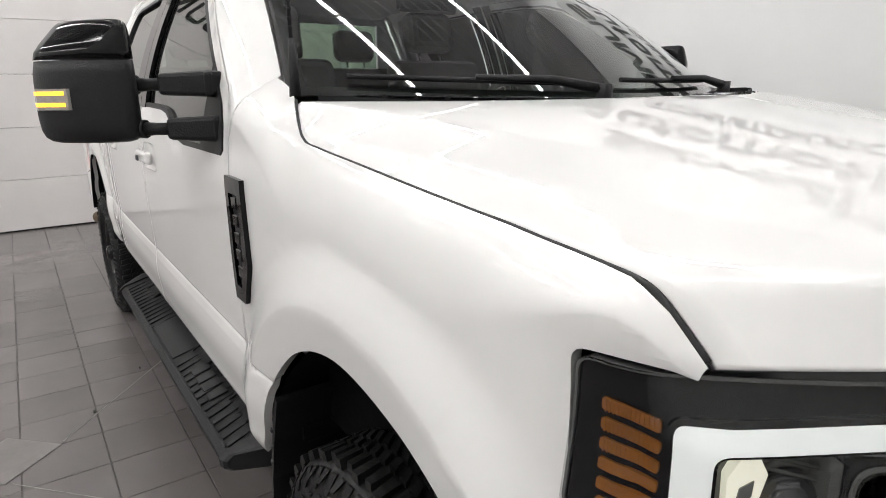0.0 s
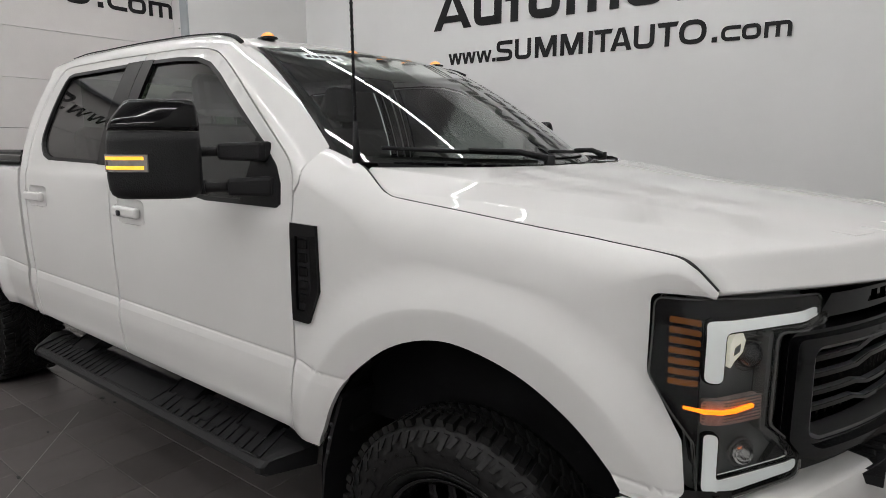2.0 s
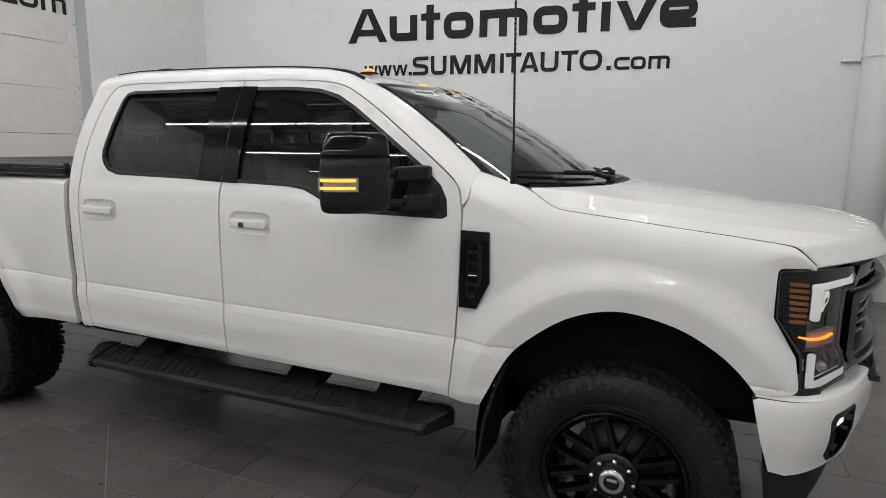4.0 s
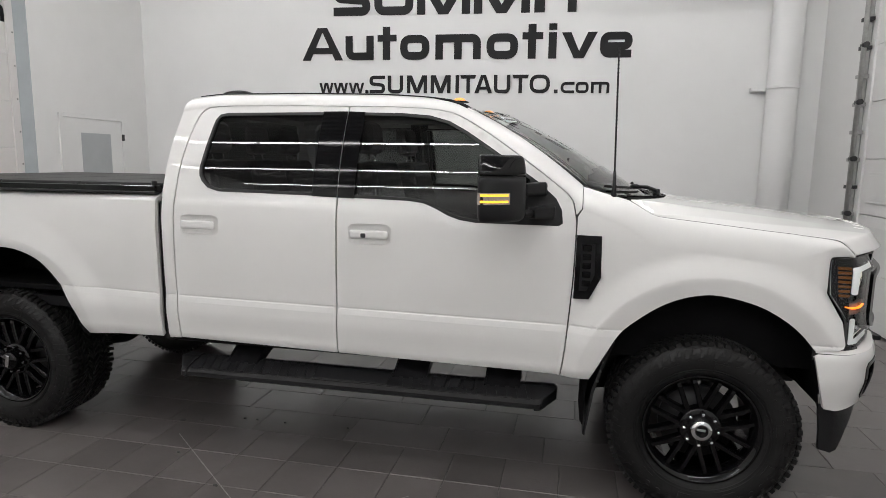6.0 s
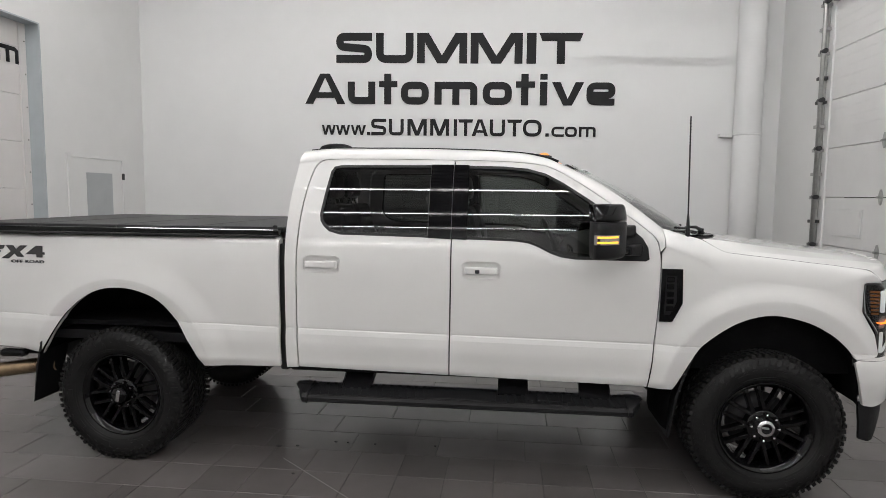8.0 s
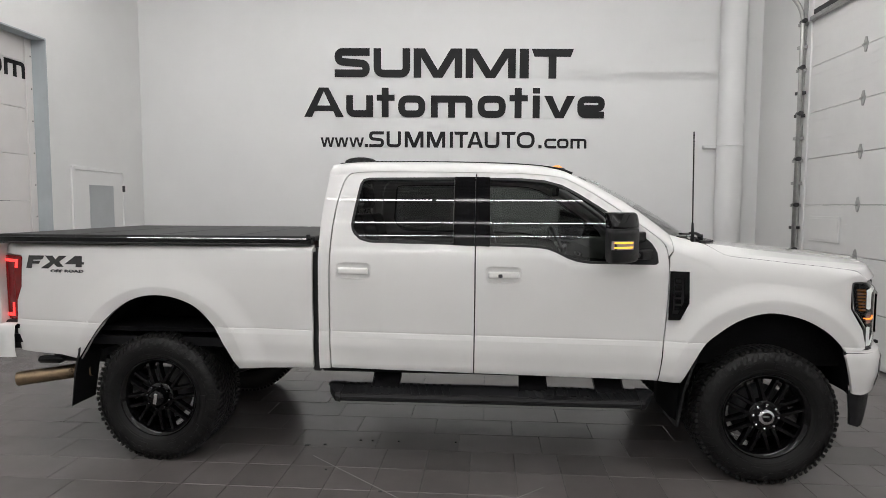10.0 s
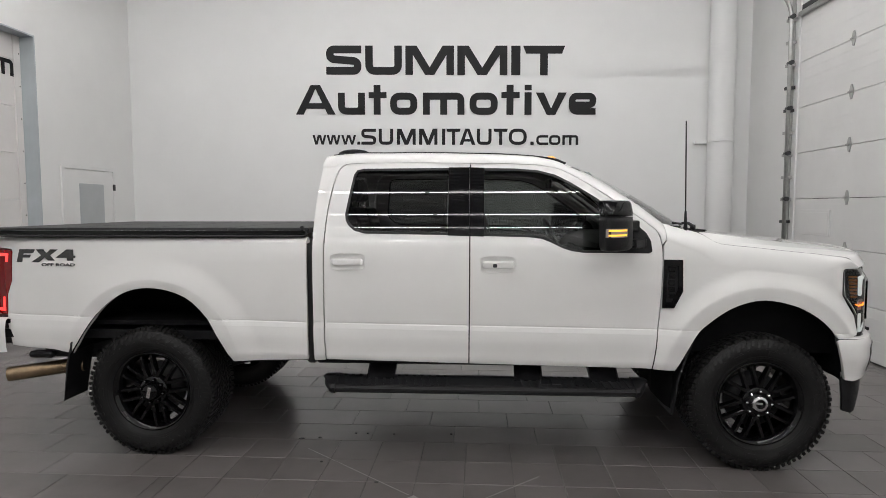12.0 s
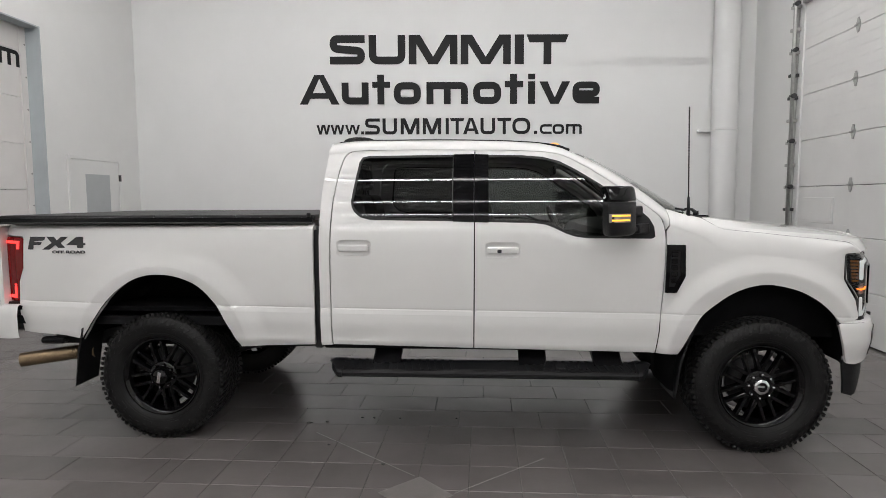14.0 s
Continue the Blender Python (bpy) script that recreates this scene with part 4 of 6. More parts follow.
# cab shell: the body behind and above the doors
shell_out = [(1.155, 0.685), (1.155, 1.4)] + curve([(1.155, 1.4), (1.158, 1.55), (1.168, 1.75), (1.185, 1.93)], 4)[1:] + [(1.20, cab_zs(1.20) + SH)]
xs = list(np.arange(1.3, 3.46, 0.07)) + [3.452]
shell_out += [(x, cab_zs(x) + SH) for x in xs]
front_edge = curve([(3.425, 1.47), (3.401, 1.556), (3.334, 1.626), (3.104, 1.793), (2.934, 1.908), (2.804, 1.983), (2.68, 2.010), (2.45, 2.020), (2.20, 2.020), (1.7, 2.025), (1.42, 2.020), (1.318, 1.992), (1.277, 1.90), (1.244, 1.70), (1.228, 1.45), (1.224, 1.0), (1.230, 0.690)], 5)
shell_out += [(3.449, 1.50)] + front_edge
sides("cab_shell", lambda: panel(shell_out, cab_surf, 0.03, 0.03, (), 0.0, cab_zs), PAINT)
# black sheets and blocks behind the gaps, standing in for the shade in them
sides("seam_backing", lambda: panel([(1.13, 0.70), (2.2, 0.69), (3.36, 0.675), (3.40, 0.9), (3.42, 1.37), (3.41, 1.40), (2.6, 1.49), (2.2, 1.50), (1.30, 1.50), (1.13, 1.50)], low(cab_surf, 0.028), 0.08, 0.0), SEAL_AND_GAP)
sides("pillar_backing", lambda: panel([(2.12, 1.50), (2.26, 1.50), (2.26, 2.0), (2.12, 2.0)], low(cab_surf, 0.026), 0.06, 0.0), SEAL_AND_GAP)
sides("cab_corner", lambda: boxed(1.10, 1.16, 0.90, 0.955, 0.66, 1.47, bevel=0.01), SEAL_AND_GAP)


def roof_edge(x):
    zs = cab_zs(x)
    return half_width(x, zs) - 0.092


# roof
def roof_front(y):
    return 2.99 - 0.12 * (abs(y) / 0.70) ** 2


bm = bmesh.new()
NU, NV = 28, 30
grid = []
for j in range(NV + 1):
    row = []
    for i in range(NU + 1):
        u = -1 + 2 * i / NU
        yy = u * 0.70
        x = 1.185 + (roof_front(yy) - 1.185) * j / NV
        e = roof_edge(x)
        z = roof_line(x) - 0.002 + 0.022 * (1 - u * u) * smoothstep(0, 0.15, x - 1.15)
        row.append(bm.verts.new((x, u * e, z)))
    grid.append(row)
for j in range(NV):
    for i in range(NU):
        f = bm.faces.new((grid[j][i], grid[j + 1][i], grid[j + 1][i + 1], grid[j][i + 1]))
        f.smooth = True
bmesh.ops.recalc_face_normals(bm, faces=bm.faces[:])
roof = part("roof", bm, PAINT, truck)
mod = roof.modifiers.new("thickness", "SOLIDIFY")
mod.thickness, mod.offset = 0.03, -1
for s in (-1, 1):
    bm = bmesh.new()
    xs_ = np.arange(1.24, 2.88, 0.05)
    tube(bm, [(x, s * (roof_edge(x) + 0.003), roof_line(x) + 0.001) for x in xs_], [float(0.0032 + 0.006 * smoothstep(2.62, 2.80, x)) for x in xs_], 8)
    part("roof_molding", bm, BLACK_PLASTIC, truck)

# five marker lamps over the windshield
for x, y in ((2.76, -0.56), (2.875, -0.19), (2.885, 0.0), (2.875, 0.19), (2.76, 0.56)):
    z = roof_line(x) + 0.019 * (1 - (y / 0.7) ** 2)
    marker = new("marker_lamp")
    marker.parent = truck
    bm = bmesh.new()
    bmesh.ops.create_uvsphere(bm, u_segments=14, v_segments=8, radius=1.0)
    for v in bm.verts:
        v.co = Vector((x + v.co.x * 0.055, y + v.co.y * 0.036, z + 0.004 + max(v.co.z, -0.2) * 0.012))
    part("base", bm, GLOSS_BLACK, marker, smooth=True)
    bm = bmesh.new()
    bmesh.ops.create_uvsphere(bm, u_segments=14, v_segments=8, radius=1.0)
    for v in bm.verts:
        v.co = Vector((x + v.co.x * 0.036, y + v.co.y * 0.021, z + 0.010 + max(v.co.z, 0) * 0.021))
    part("lens", bm, CAB_LIT, marker, "lit amber lens", smooth=True)
bm = bmesh.new()
bmesh.ops.create_uvsphere(bm, u_segments=16, v_segments=8, radius=1.0)
for v in bm.verts:
    v.co = Vector((1.33 + v.co.x * 0.12, -0.45 + v.co.y * 0.04, 2.102 + max(v.co.z, -0.3) * 0.036))
part("roof_antenna", bm, GLOSS_BLACK, truck, smooth=True)


# windshield
def screen(u, v, out=0.0):
    bx, by, bz = 3.835 - 0.325 * abs(u) ** 2.0, 0.868 * u, 1.535 + 0.025 * u * u
    tx, ty = roof_front(0.70 * u) + 0.012, 0.700 * u
    tz = roof_line(2.90) + 0.040 - 0.018 * u * u
    bow = 0.024 * (1 - (2 * v - 1) ** 2)
    return Vector((bx + (tx - bx) * v + bow * 0.55 + out * 0.55, by + (ty - by) * v, bz + (tz - bz) * v + bow * 0.8 + out * 0.8))


def screen_patch(u0, u1, v0, v1, nu=20, nv=14, out=0.0):
    bm = bmesh.new()
    g = [[bm.verts.new(screen(u0 + (u1 - u0) * i / nu, v0 + (v1 - v0) * j / nv, out)) for i in range(nu + 1)] for j in range(nv + 1)]
    for j in range(nv):
        for i in range(nu):
            f = bm.faces.new((g[j][i], g[j][i + 1], g[j + 1][i + 1], g[j + 1][i]))
            f.smooth = True
    bmesh.ops.recalc_face_normals(bm, faces=bm.faces[:])
    return bm


windshield = part("windshield", screen_patch(-0.99, 0.99, 0.0, 1.0, 40, 24), SCREEN, truck, "green-tinted windshield glass")
for u0, u1, v0, v1 in ((-1.0, -0.955, 0, 1), (0.955, 1.0, 0, 1), (-0.955, 0.955, 0.955, 1.0), (-0.955, 0.955, 0.0, 0.05)):
    part("glass_border", screen_patch(u0, u1, v0, v1, 16 if u1 - u0 > 1 else 2, 14 if v1 - v0 > 0.5 else 2, -0.006), SEAL_AND_GAP, windshield)
part("sticker", screen_patch(-0.82, -0.60, 0.845, 0.905, 4, 2, 0.003), PAPER, windshield, "pale sticker with illegible handwriting")
for k in range(5):
    part("ink_bar", screen_patch(-0.80 + 0.036 * k, -0.775 + 0.036 * k, 0.86, 0.89, 1, 1, 0.0045), INK, windshield)
part("rear_window", boxed(1.185, 1.19, -0.66, 0.66, 1.58, 1.98), REAR_GLASS, truck, "green-tinted rear glass")
bm = boxed(1.17, 1.20, -0.92, 0.92, 0.72, 1.57)
prism(bm, [(-0.93, 1.57), (-0.67, 1.57), (-0.67, 2.02), (-0.73, 2.02)], "x", 1.172, 1.20)
prism(bm, [(0.93, 1.57), (0.67, 1.57), (0.67, 2.02), (0.73, 2.02)], "x", 1.172, 1.20)
box(bm, 1.172, 1.20, -0.73, 0.73, 1.98, 2.04)
part("cab_back", bm, PAINT, truck)

# cowl, wipers and mast
bm = bmesh.new()
us = np.linspace(-1, 1, 30)
g = []
for u in us:
    a = screen(u, 0.0)
    xf = 3.925 - 0.29 * abs(u) ** 2.4
    g.append([bm.verts.new((a.x - 0.06, a.y, a.z - 0.02)), bm.verts.new((a.x + 0.01, a.y, a.z - 0.004)), bm.verts.new((xf + 0.03, a.y * (0.99), a.z - 0.002 - 0.012 * (1 - u * u))), bm.verts.new((xf + 0.035, a.y * 0.99, a.z - 0.17))])
for p, q in zip(g, g[1:]):
    for k in range(3):
        bm.faces.new((p[k], p[k + 1], q[k + 1], q[k]))
bmesh.ops.recalc_face_normals(bm, faces=bm.faces[:])
cowl = part("cowl", bm, BLACK_PLASTIC, truck)
for u in np.linspace(-0.85, 0.85, 26):
    a = screen(u, 0.0)
    xf = 3.925 - 0.29 * abs(u) ** 2.4
    part("cowl_slat", boxed(a.x + 0.025, xf + 0.02, a.y - 0.008, a.y + 0.008, a.z - 0.008, a.z + 0.004, bevel=0.002), GLOSS_BLACK, cowl)


def wiper(u_piv, u_tip, u_end):
    w = new("wiper")
    w.parent = truck
    p = screen(u_piv, 0.0, 0.03) + Vector((0.05, 0, 0.0))
    mid = screen((u_piv + u_tip) / 2, 0.055, 0.028)
    tip = screen(u_tip, 0.065, 0.024)
    bm = bmesh.new()
    tube(bm, [p, p + (mid - p) * 0.4 + Vector((0, 0, 0.012)), mid], [0.014, 0.011, 0.007], 8)
    part("arm", bm, BLACK_PLASTIC, w)
    bm = bmesh.new()
    tube(bm, [screen(u_tip + (u_end - u_tip) * k / 8, 0.045 + 0.02 * (1 - k / 8), 0.018) for k in range(9)], 0.0075, 6)
    part("blade", bm, BLACK_PLASTIC, w)
    bm = bmesh.new()
    tube(bm, [p - Vector((0, 0, 0.05)), p + Vector((0.0, 0, 0.012))], 0.02, 10)
    part("pivot", bm, BLACK_PLASTIC, w)


wiper(-0.22, -0.86, -0.12)
wiper(0.55, -0.02, 0.62)
bm = bmesh.new()
tube(bm, [(3.60, -0.885, 1.555), (3.60, -0.885, 1.60), (3.598, -0.885, 1.68)], [0.014, 0.011, 0.007], 10)
mast = part("mast_base", bm, BLACK_PLASTIC, truck)
bm = bmesh.new()
tube(bm, [(3.598, -0.885, 1.67), (3.588, -0.885, 2.262)], 0.0042, 8)
for k in range(30):
    z = 1.70 + 0.0185 * k
    tube(bm, [(3.598 - 0.01 * (z - 1.67) / 0.59, -0.885, z), (3.598 - 0.01 * (z - 1.67) / 0.59, -0.885, z + 0.006)], 0.0055, 8)
part("mast_rod", bm, BLACK_PLASTIC, mast)

# ---- fender ----
f_top = [(x, fender_zs(x) + SH) for x in np.concatenate([np.arange(3.456, 4.6, 0.035), [4.62, 4.64, 4.662]])]
fender_out = ([(3.381, 0.660), (3.399, 0.80), (3.411, 0.95), (3.425, 1.15), (3.431, 1.37), (3.432, 1.46), (3.454, 1.50)] + f_top +
              rounded([(4.659, 1.318), (4.64, 1.317), (4.60, 1.318), (4.544, 1.317), (4.544, 1.150), (4.622, 1.018), (4.640, 0.905), (4.60, 0.893)], 0.022, 5, False) +
              curve(FRONT_ARCH, 5))
sides("fender", lambda: panel(fender_out, fender_surf, 0.024, 0.022, (), 0.0, fender_zs, crest_marks(4.07, 0.575, 0.628)), PAINT)

# fender vent: a dark frame with a recessed, ribbed field and plain raised blocks
VENT = [(3.426, 1.062), (3.432, 1.375), (3.548, 1.373), (3.553, 1.17), (3.500, 1.062)]
vents = sides("fender_vent", lambda: panel(VENT, low(fender_surf, -0.012), 0.03, 0.02, [[(3.450, 1.10), (3.455, 1.335), (3.520, 1.335), (3.522, 1.18), (3.487, 1.10)]]), GLOSS_BLACK)
for vo_, s in zip(vents, (-1, 1)):
    bm = panel([(3.448, 1.098), (3.453, 1.337), (3.522, 1.337), (3.524, 1.18), (3.489, 1.098)], low(fender_surf, -0.003), 0.04, 0.0)
    flip(bm, s)
    part("recess", bm, BLACK_PLASTIC, vo_)
    for k in range(5):
        z = 1.125 + 0.043 * k
        w = half_width(3.48, z)
        bm = boxed(3.463, 3.503, min(s * (w + 0.003), s * (w + 0.010)), max(s * (w + 0.003), s * (w + 0.010)), z, z + 0.030, bevel=0.003)
        part("block", bm, GLOSS_BLACK, vo_)

# ---- hood ----
def hood_rear_x(y):
    u = abs(y) / 0.92
    return 3.945 - 0.272 * min(1.0, u) ** 2.3


def hood_point(u, v):
    """u across (-1..1), v from cowl to nose; thirds of u follow the two creases."""
    sg, a = (1 if u >= 0 else -1), abs(u)
    y = a * 0.93
    for _ in range(4):
        x = hood_rear_x(min(y, 0.94)) + (hood_front_x(min(y, 0.94)) - hood_rear_x(min(y, 0.94))) * v
        near = min(max(x, 3.673), 4.663)
        ys = hood_y(near) - 0.007
        ya = min(crease_a(x), ys - 0.02)
        yb = min(max(crease_b(x), ya + 0.008), ys - 0.008)
        y = float(np.interp(a, (0.0, 0.6, 0.8, 1.0), (0.0, ya, yb, ys)))
    return Vector((x, sg * y, hood_h(x, y) + (hood_z(near) - hood_h(near, ys)) * smoothstep(0.8, 1.0, a) ** 2 * (1 - smoothstep(4.45, 4.60, x))))


bm = bmesh.new()
NV = 110
half_u = [0.6 * k / 26 for k in range(26)] + [0.594, 0.606] + [0.6 + 0.2 * k / 8 for k in range(1, 8)] + [0.794, 0.806] + [0.8 + 0.2 * k / 8 for k in range(1, 9)]
ulist = [-u for u in reversed(half_u[1:])] + half_u
NU = len(ulist) - 1
vlist = [1 - (1 - t) ** 1.25 for t in np.linspace(0, 1, NV + 1)]
g = [[bm.verts.new(hood_point(u, v)) for u in ulist] for v in vlist]
for j in range(NV):
    for i in range(NU):
        f = bm.faces.new((g[j][i], g[j + 1][i], g[j + 1][i + 1], g[j][i + 1]))
        f.smooth = True
bmesh.ops.recalc_face_normals(bm, faces=bm.faces[:])
hood = part("hood", bm, PAINT, truck)
mod = hood.modifiers.new("thickness", "SOLIDIFY")
mod.thickness, mod.offset, mod.use_rim = 0.022, -1, True
# plain raised blocks along the nose
for k in range(9):
    yb = -0.50 + 0.125 * k
    u0, u1 = (yb - 0.042) / 0.955, (yb + 0.042) / 0.955
    bm = bmesh.new()
    q = [hood_point(u, v) for u, v in ((u0, 0.875), (u1, 0.875), (u1, 0.922), (u0, 0.922))]
    mid = sum(q, Vector()) / 4
    lo = [bm.verts.new(p - Vector((0, 0, 0.001))) for p in q]
    hi = [bm.verts.new(p + (mid - p) * 0.16 + Vector((0, 0, 0.0022))) for p in q]
    bm.faces.new(hi)
    for i in range(4):
        bm.faces.new((lo[i], lo[(i + 1) % 4], hi[(i + 1) % 4], hi[i]))
    bmesh.ops.recalc_face_normals(bm, faces=bm.faces[:])
    part("raised_block", bm, PAINT, hood)

# black block and sheets in place of the shade under hood and fenders
part("engine_bay", boxed(3.62, 4.60, -0.86, 0.86, 0.75, 1.30), LINER, truck)
sides("fender_backing", lambda: panel([(3.40, 0.70), (3.60, 0.90), (3.75, 1.10), (4.0, 1.19), (4.25, 1.17), (4.45, 1.05), (4.50, 1.31), (3.46, 1.42), (3.42, 1.2)], low(fender_surf, 0.045), 0.08, 0.0), SEAL_AND_GAP)
# black tubes along the hood gap, standing in for the shade inside it
for s in (-1, 1):
    bm = bmesh.new()
    path = [float(x) for x in np.concatenate([np.arange(3.645, 4.55, 0.012), np.arange(4.55, 4.664, 0.006)])]
    tube(bm, [(x, s * (hood_y(x) - 0.0045), hood_z(x) - 0.0012) for x in path], [float(0.0030 + 0.0014 * smoothstep(4.54, 4.60, x)) for x in path], 8)
    part("hood_seal", bm, SEAL_AND_GAP, truck)
    bm = bmesh.new()
    tube(bm, [(x, s * (hood_y(x) - 0.03), hood_z(x) - 0.045) for x in np.arange(3.66, 4.64, 0.05)], 0.028, 8)
    part("hood_gutter", bm, SEAL_AND_GAP, truck)
# ---- wheels ----
TR, TY = 0.446, -0.985
NUT = material("black chrome nut", (0.10, 0.10, 0.105), 0.12, metal=1.0)


def build_wheel():
    """A wheel about the origin, its outer face on -y."""
    w = new("wheel")
    bm = bmesh.new()
    prof = [(0.268, 0.012), (0.275, -0.005), (0.290, -0.018), (0.325, -0.034), (0.365, -0.040), (0.395, -0.032), (0.418, -0.016), (0.431, 0.010), (0.436, 0.06),
            (0.437, 0.16), (0.436, 0.26), (0.431, 0.31), (0.418, 0.333), (0.385, 0.345), (0.33, 0.345), (0.28, 0.325), (0.262, 0.30)]
    lathe(bm, prof, 72)
    bmesh.ops.recalc_face_normals(bm, faces=bm.faces[:])
    tyre = part("tyre", bm, RUBBER, w)
    # tread lugs: two shoulder rows and two zigzag middle rows, with side biters
    bm = bmesh.new()

    def lug(a, y0, y1, da, skew, r0, r1, cut=0.0):
        vs = []
        for r in (r0, r1):
            sh = 0.0 if r == r0 else 0.12 * da
            for yy, sg in ((y0, -1), (y0, 1), (y1, 1), (y1, -1)):
                ang = a + sg * (da / 2 - sh) + skew * (yy - (y0 + y1) / 2)
                vs.append(bm.verts.new((r * math.cos(ang), yy, r * math.sin(ang))))
        for q in ((4, 5, 6, 7), (0, 1, 5, 4), (1, 2, 6, 5), (2, 3, 7, 6), (3, 0, 4, 7)):
            bm.faces.new([vs[i] for i in q])

    N = 74
    for k in range(N):
        a = k * math.tau / N
        st = 0.008 if k % 2 else 0.0
        lug(a, -0.016 + st, 0.040, 0.062, 0.5, 0.424, TR - 0.002)
        lug(a + 0.02, 0.045, 0.072, 0.060, 1.5, 0.43, TR)
        lug(a + 0.045, 0.285, 0.338 - st, 0.062, -0.5, 0.424, TR - 0.002)
        lug(a + 0.07, 0.079, 0.116, 0.060, 2.4, 0.43, TR)
        lug(a - 0.02, 0.125, 0.162, 0.056, -2.8, 0.43, TR + 0.001)
        lug(a + 0.05, 0.171, 0.206, 0.058, 2.6, 0.43, TR + 0.001)
        lug(a + 0.02, 0.214, 0.240, 0.060, -2.2, 0.43, TR)
        lug(a + 0.05, 0.248, 0.278, 0.060, 1.6, 0.43, TR)
        # side biters of two lengths
        vs = []
        r1 = 0.392 if k % 2 else 0.376
        for r, yy in ((r1, -0.0405), (0.414, -0.0185)):
            for sg in (-1, 1):
                for o in (0.0, -0.005):
                    t = a + sg * 0.021 + (0.03 if r == r1 else 0.0)
                    vs.append(bm.verts.new((r * math.cos(t), yy + o, r * math.sin(t))))
        for q in ((1, 3, 7, 5), (0, 1, 5, 4), (2, 3, 7, 6), (0, 1, 3, 2), (4, 5, 7, 6)):
            bm.faces.new([vs[i] for i in q])
    bmesh.ops.recalc_face_normals(bm, faces=bm.faces[:])
    part("tread", bm, RUBBER, tyre)
    # raised plain marks on the sidewall
    for k in range(10):
        a = k * math.tau / 10 + 0.2
        bm = bmesh.new()
        vs = []
        for r in (0.325, 0.352):
            for da in (-0.09, 0.0, 0.09):
                vs.append(bm.verts.new((r * math.cos(a + da), -0.0405 if r > 0.34 else -0.037, r * math.sin(a + da))))
        bm.faces.new((vs[0], vs[1], vs[4], vs[3]))
        bm.faces.new((vs[1], vs[2], vs[5], vs[4]))
        ring = bmesh.ops.extrude_face_region(bm, geom=bm.faces[:])
        for v in ring["geom"]:
            if isinstance(v, bmesh.types.BMVert):
                v.co.y -= 0.003
        bmesh.ops.recalc_face_normals(bm, faces=bm.faces[:])
        part("sidewall_mark", bm, RUBBER, tyre)
    for k in range(40):
        a = k * math.tau / 40
        bm = bmesh.new()
        vs = [bm.verts.new((r * math.cos(a + d), y_, r * math.sin(a + d))) for r, d, y_ in ((0.360, -0.035, -0.0435), (0.366, 0.0, -0.0435), (0.360, 0.035, -0.0435), (0.3555, 0.0, -0.0435))]
        top_ = [bm.verts.new((v.co.x, -0.038, v.co.z)) for v in vs]
        bm.faces.new(vs)
        for i in range(4):
            bm.faces.new((vs[i], vs[(i + 1) % 4], top_[(i + 1) % 4], top_[i]))
        bmesh.ops.recalc_face_normals(bm, faces=bm.faces[:])
        part("sidewall_block", bm, RUBBER, tyre)
    for r in (0.300, 0.312):
        bm = bmesh.new()
        lathe(bm, [(r - 0.002, -0.020 - (r - 0.29) * 0.46), (r, -0.0255 - (r - 0.29) * 0.46), (r + 0.002, -0.020 - (r - 0.29) * 0.46)], 72)
        bmesh.ops.recalc_face_normals(bm, faces=bm.faces[:])
        part("sidewall_ring", bm, RUBBER, tyre)
    # rim
    bm = bmesh.new()
    lathe(bm, [(0.262, 0.30), (0.25, 0.20), (0.246, 0.06), (0.256, 0.02), (0.268, 0.004), (0.276, -0.010), (0.272, -0.014), (0.262, -0.008), (0.252, 0.012), (0.238, 0.026), (0.236, 0.10), (0.236, 0.28)], 72)
    bmesh.ops.recalc_face_normals(bm, faces=bm.faces[:])
    rim = part("rim", bm, RIM, w)
    for k in range(8):
        a = k * math.tau / 8 + math.tau / 16
        for off in (-0.035, 0.035):
            bm = bmesh.new()
            pr = [(0.078, 0.020, 0.016), (0.16, 0.016, 0.012), (0.225, 0.016, 0.012), (0.252, 0.020, 0.013)]
            rings = []
            for r, yy, hw in pr:
                o = off * (0.92 + 0.12 * (r - 0.078) / 0.17)
                rings.append([bm.verts.new((r, yy + (0.0 if abs(q) < hw else 0.006), o + q)) for q in (-hw, -hw * 0.7, hw * 0.7, hw)] + [bm.verts.new((r, yy + 0.045, o + hw)), bm.verts.new((r, yy + 0.045, o - hw))])
            for p, q in zip(rings, rings[1:]):
                for i in range(6):
                    bm.faces.new((p[i], p[(i + 1) % 6], q[(i + 1) % 6], q[i]))
            bmesh.ops.recalc_face_normals(bm, faces=bm.faces[:])
            bmesh.ops.rotate(bm, verts=bm.verts[:], cent=(0, 0, 0), matrix=Matrix.Rotation(a, 3, "Y"))
            part("spoke", bm, RIM, rim)
    bm = bmesh.new()
    lathe(bm, [(0.0001, 0.016), (0.06, 0.014), (0.092, 0.012), (0.102, 0.024), (0.102, 0.07)], 40)
    bmesh.ops.recalc_face_normals(bm, faces=bm.faces[:])
    hub = part("hub", bm, RIM, w)
    # brake disc behind the spokes
    bm = bmesh.new()
    lathe(bm, [(0.05, 0.105), (0.185, 0.105), (0.185, 0.135), (0.05, 0.135)], 40)
    bmesh.ops.recalc_face_normals(bm, faces=bm.faces[:])
    part("brake_disc", bm, DARKSTEEL, w)
    return w, hub


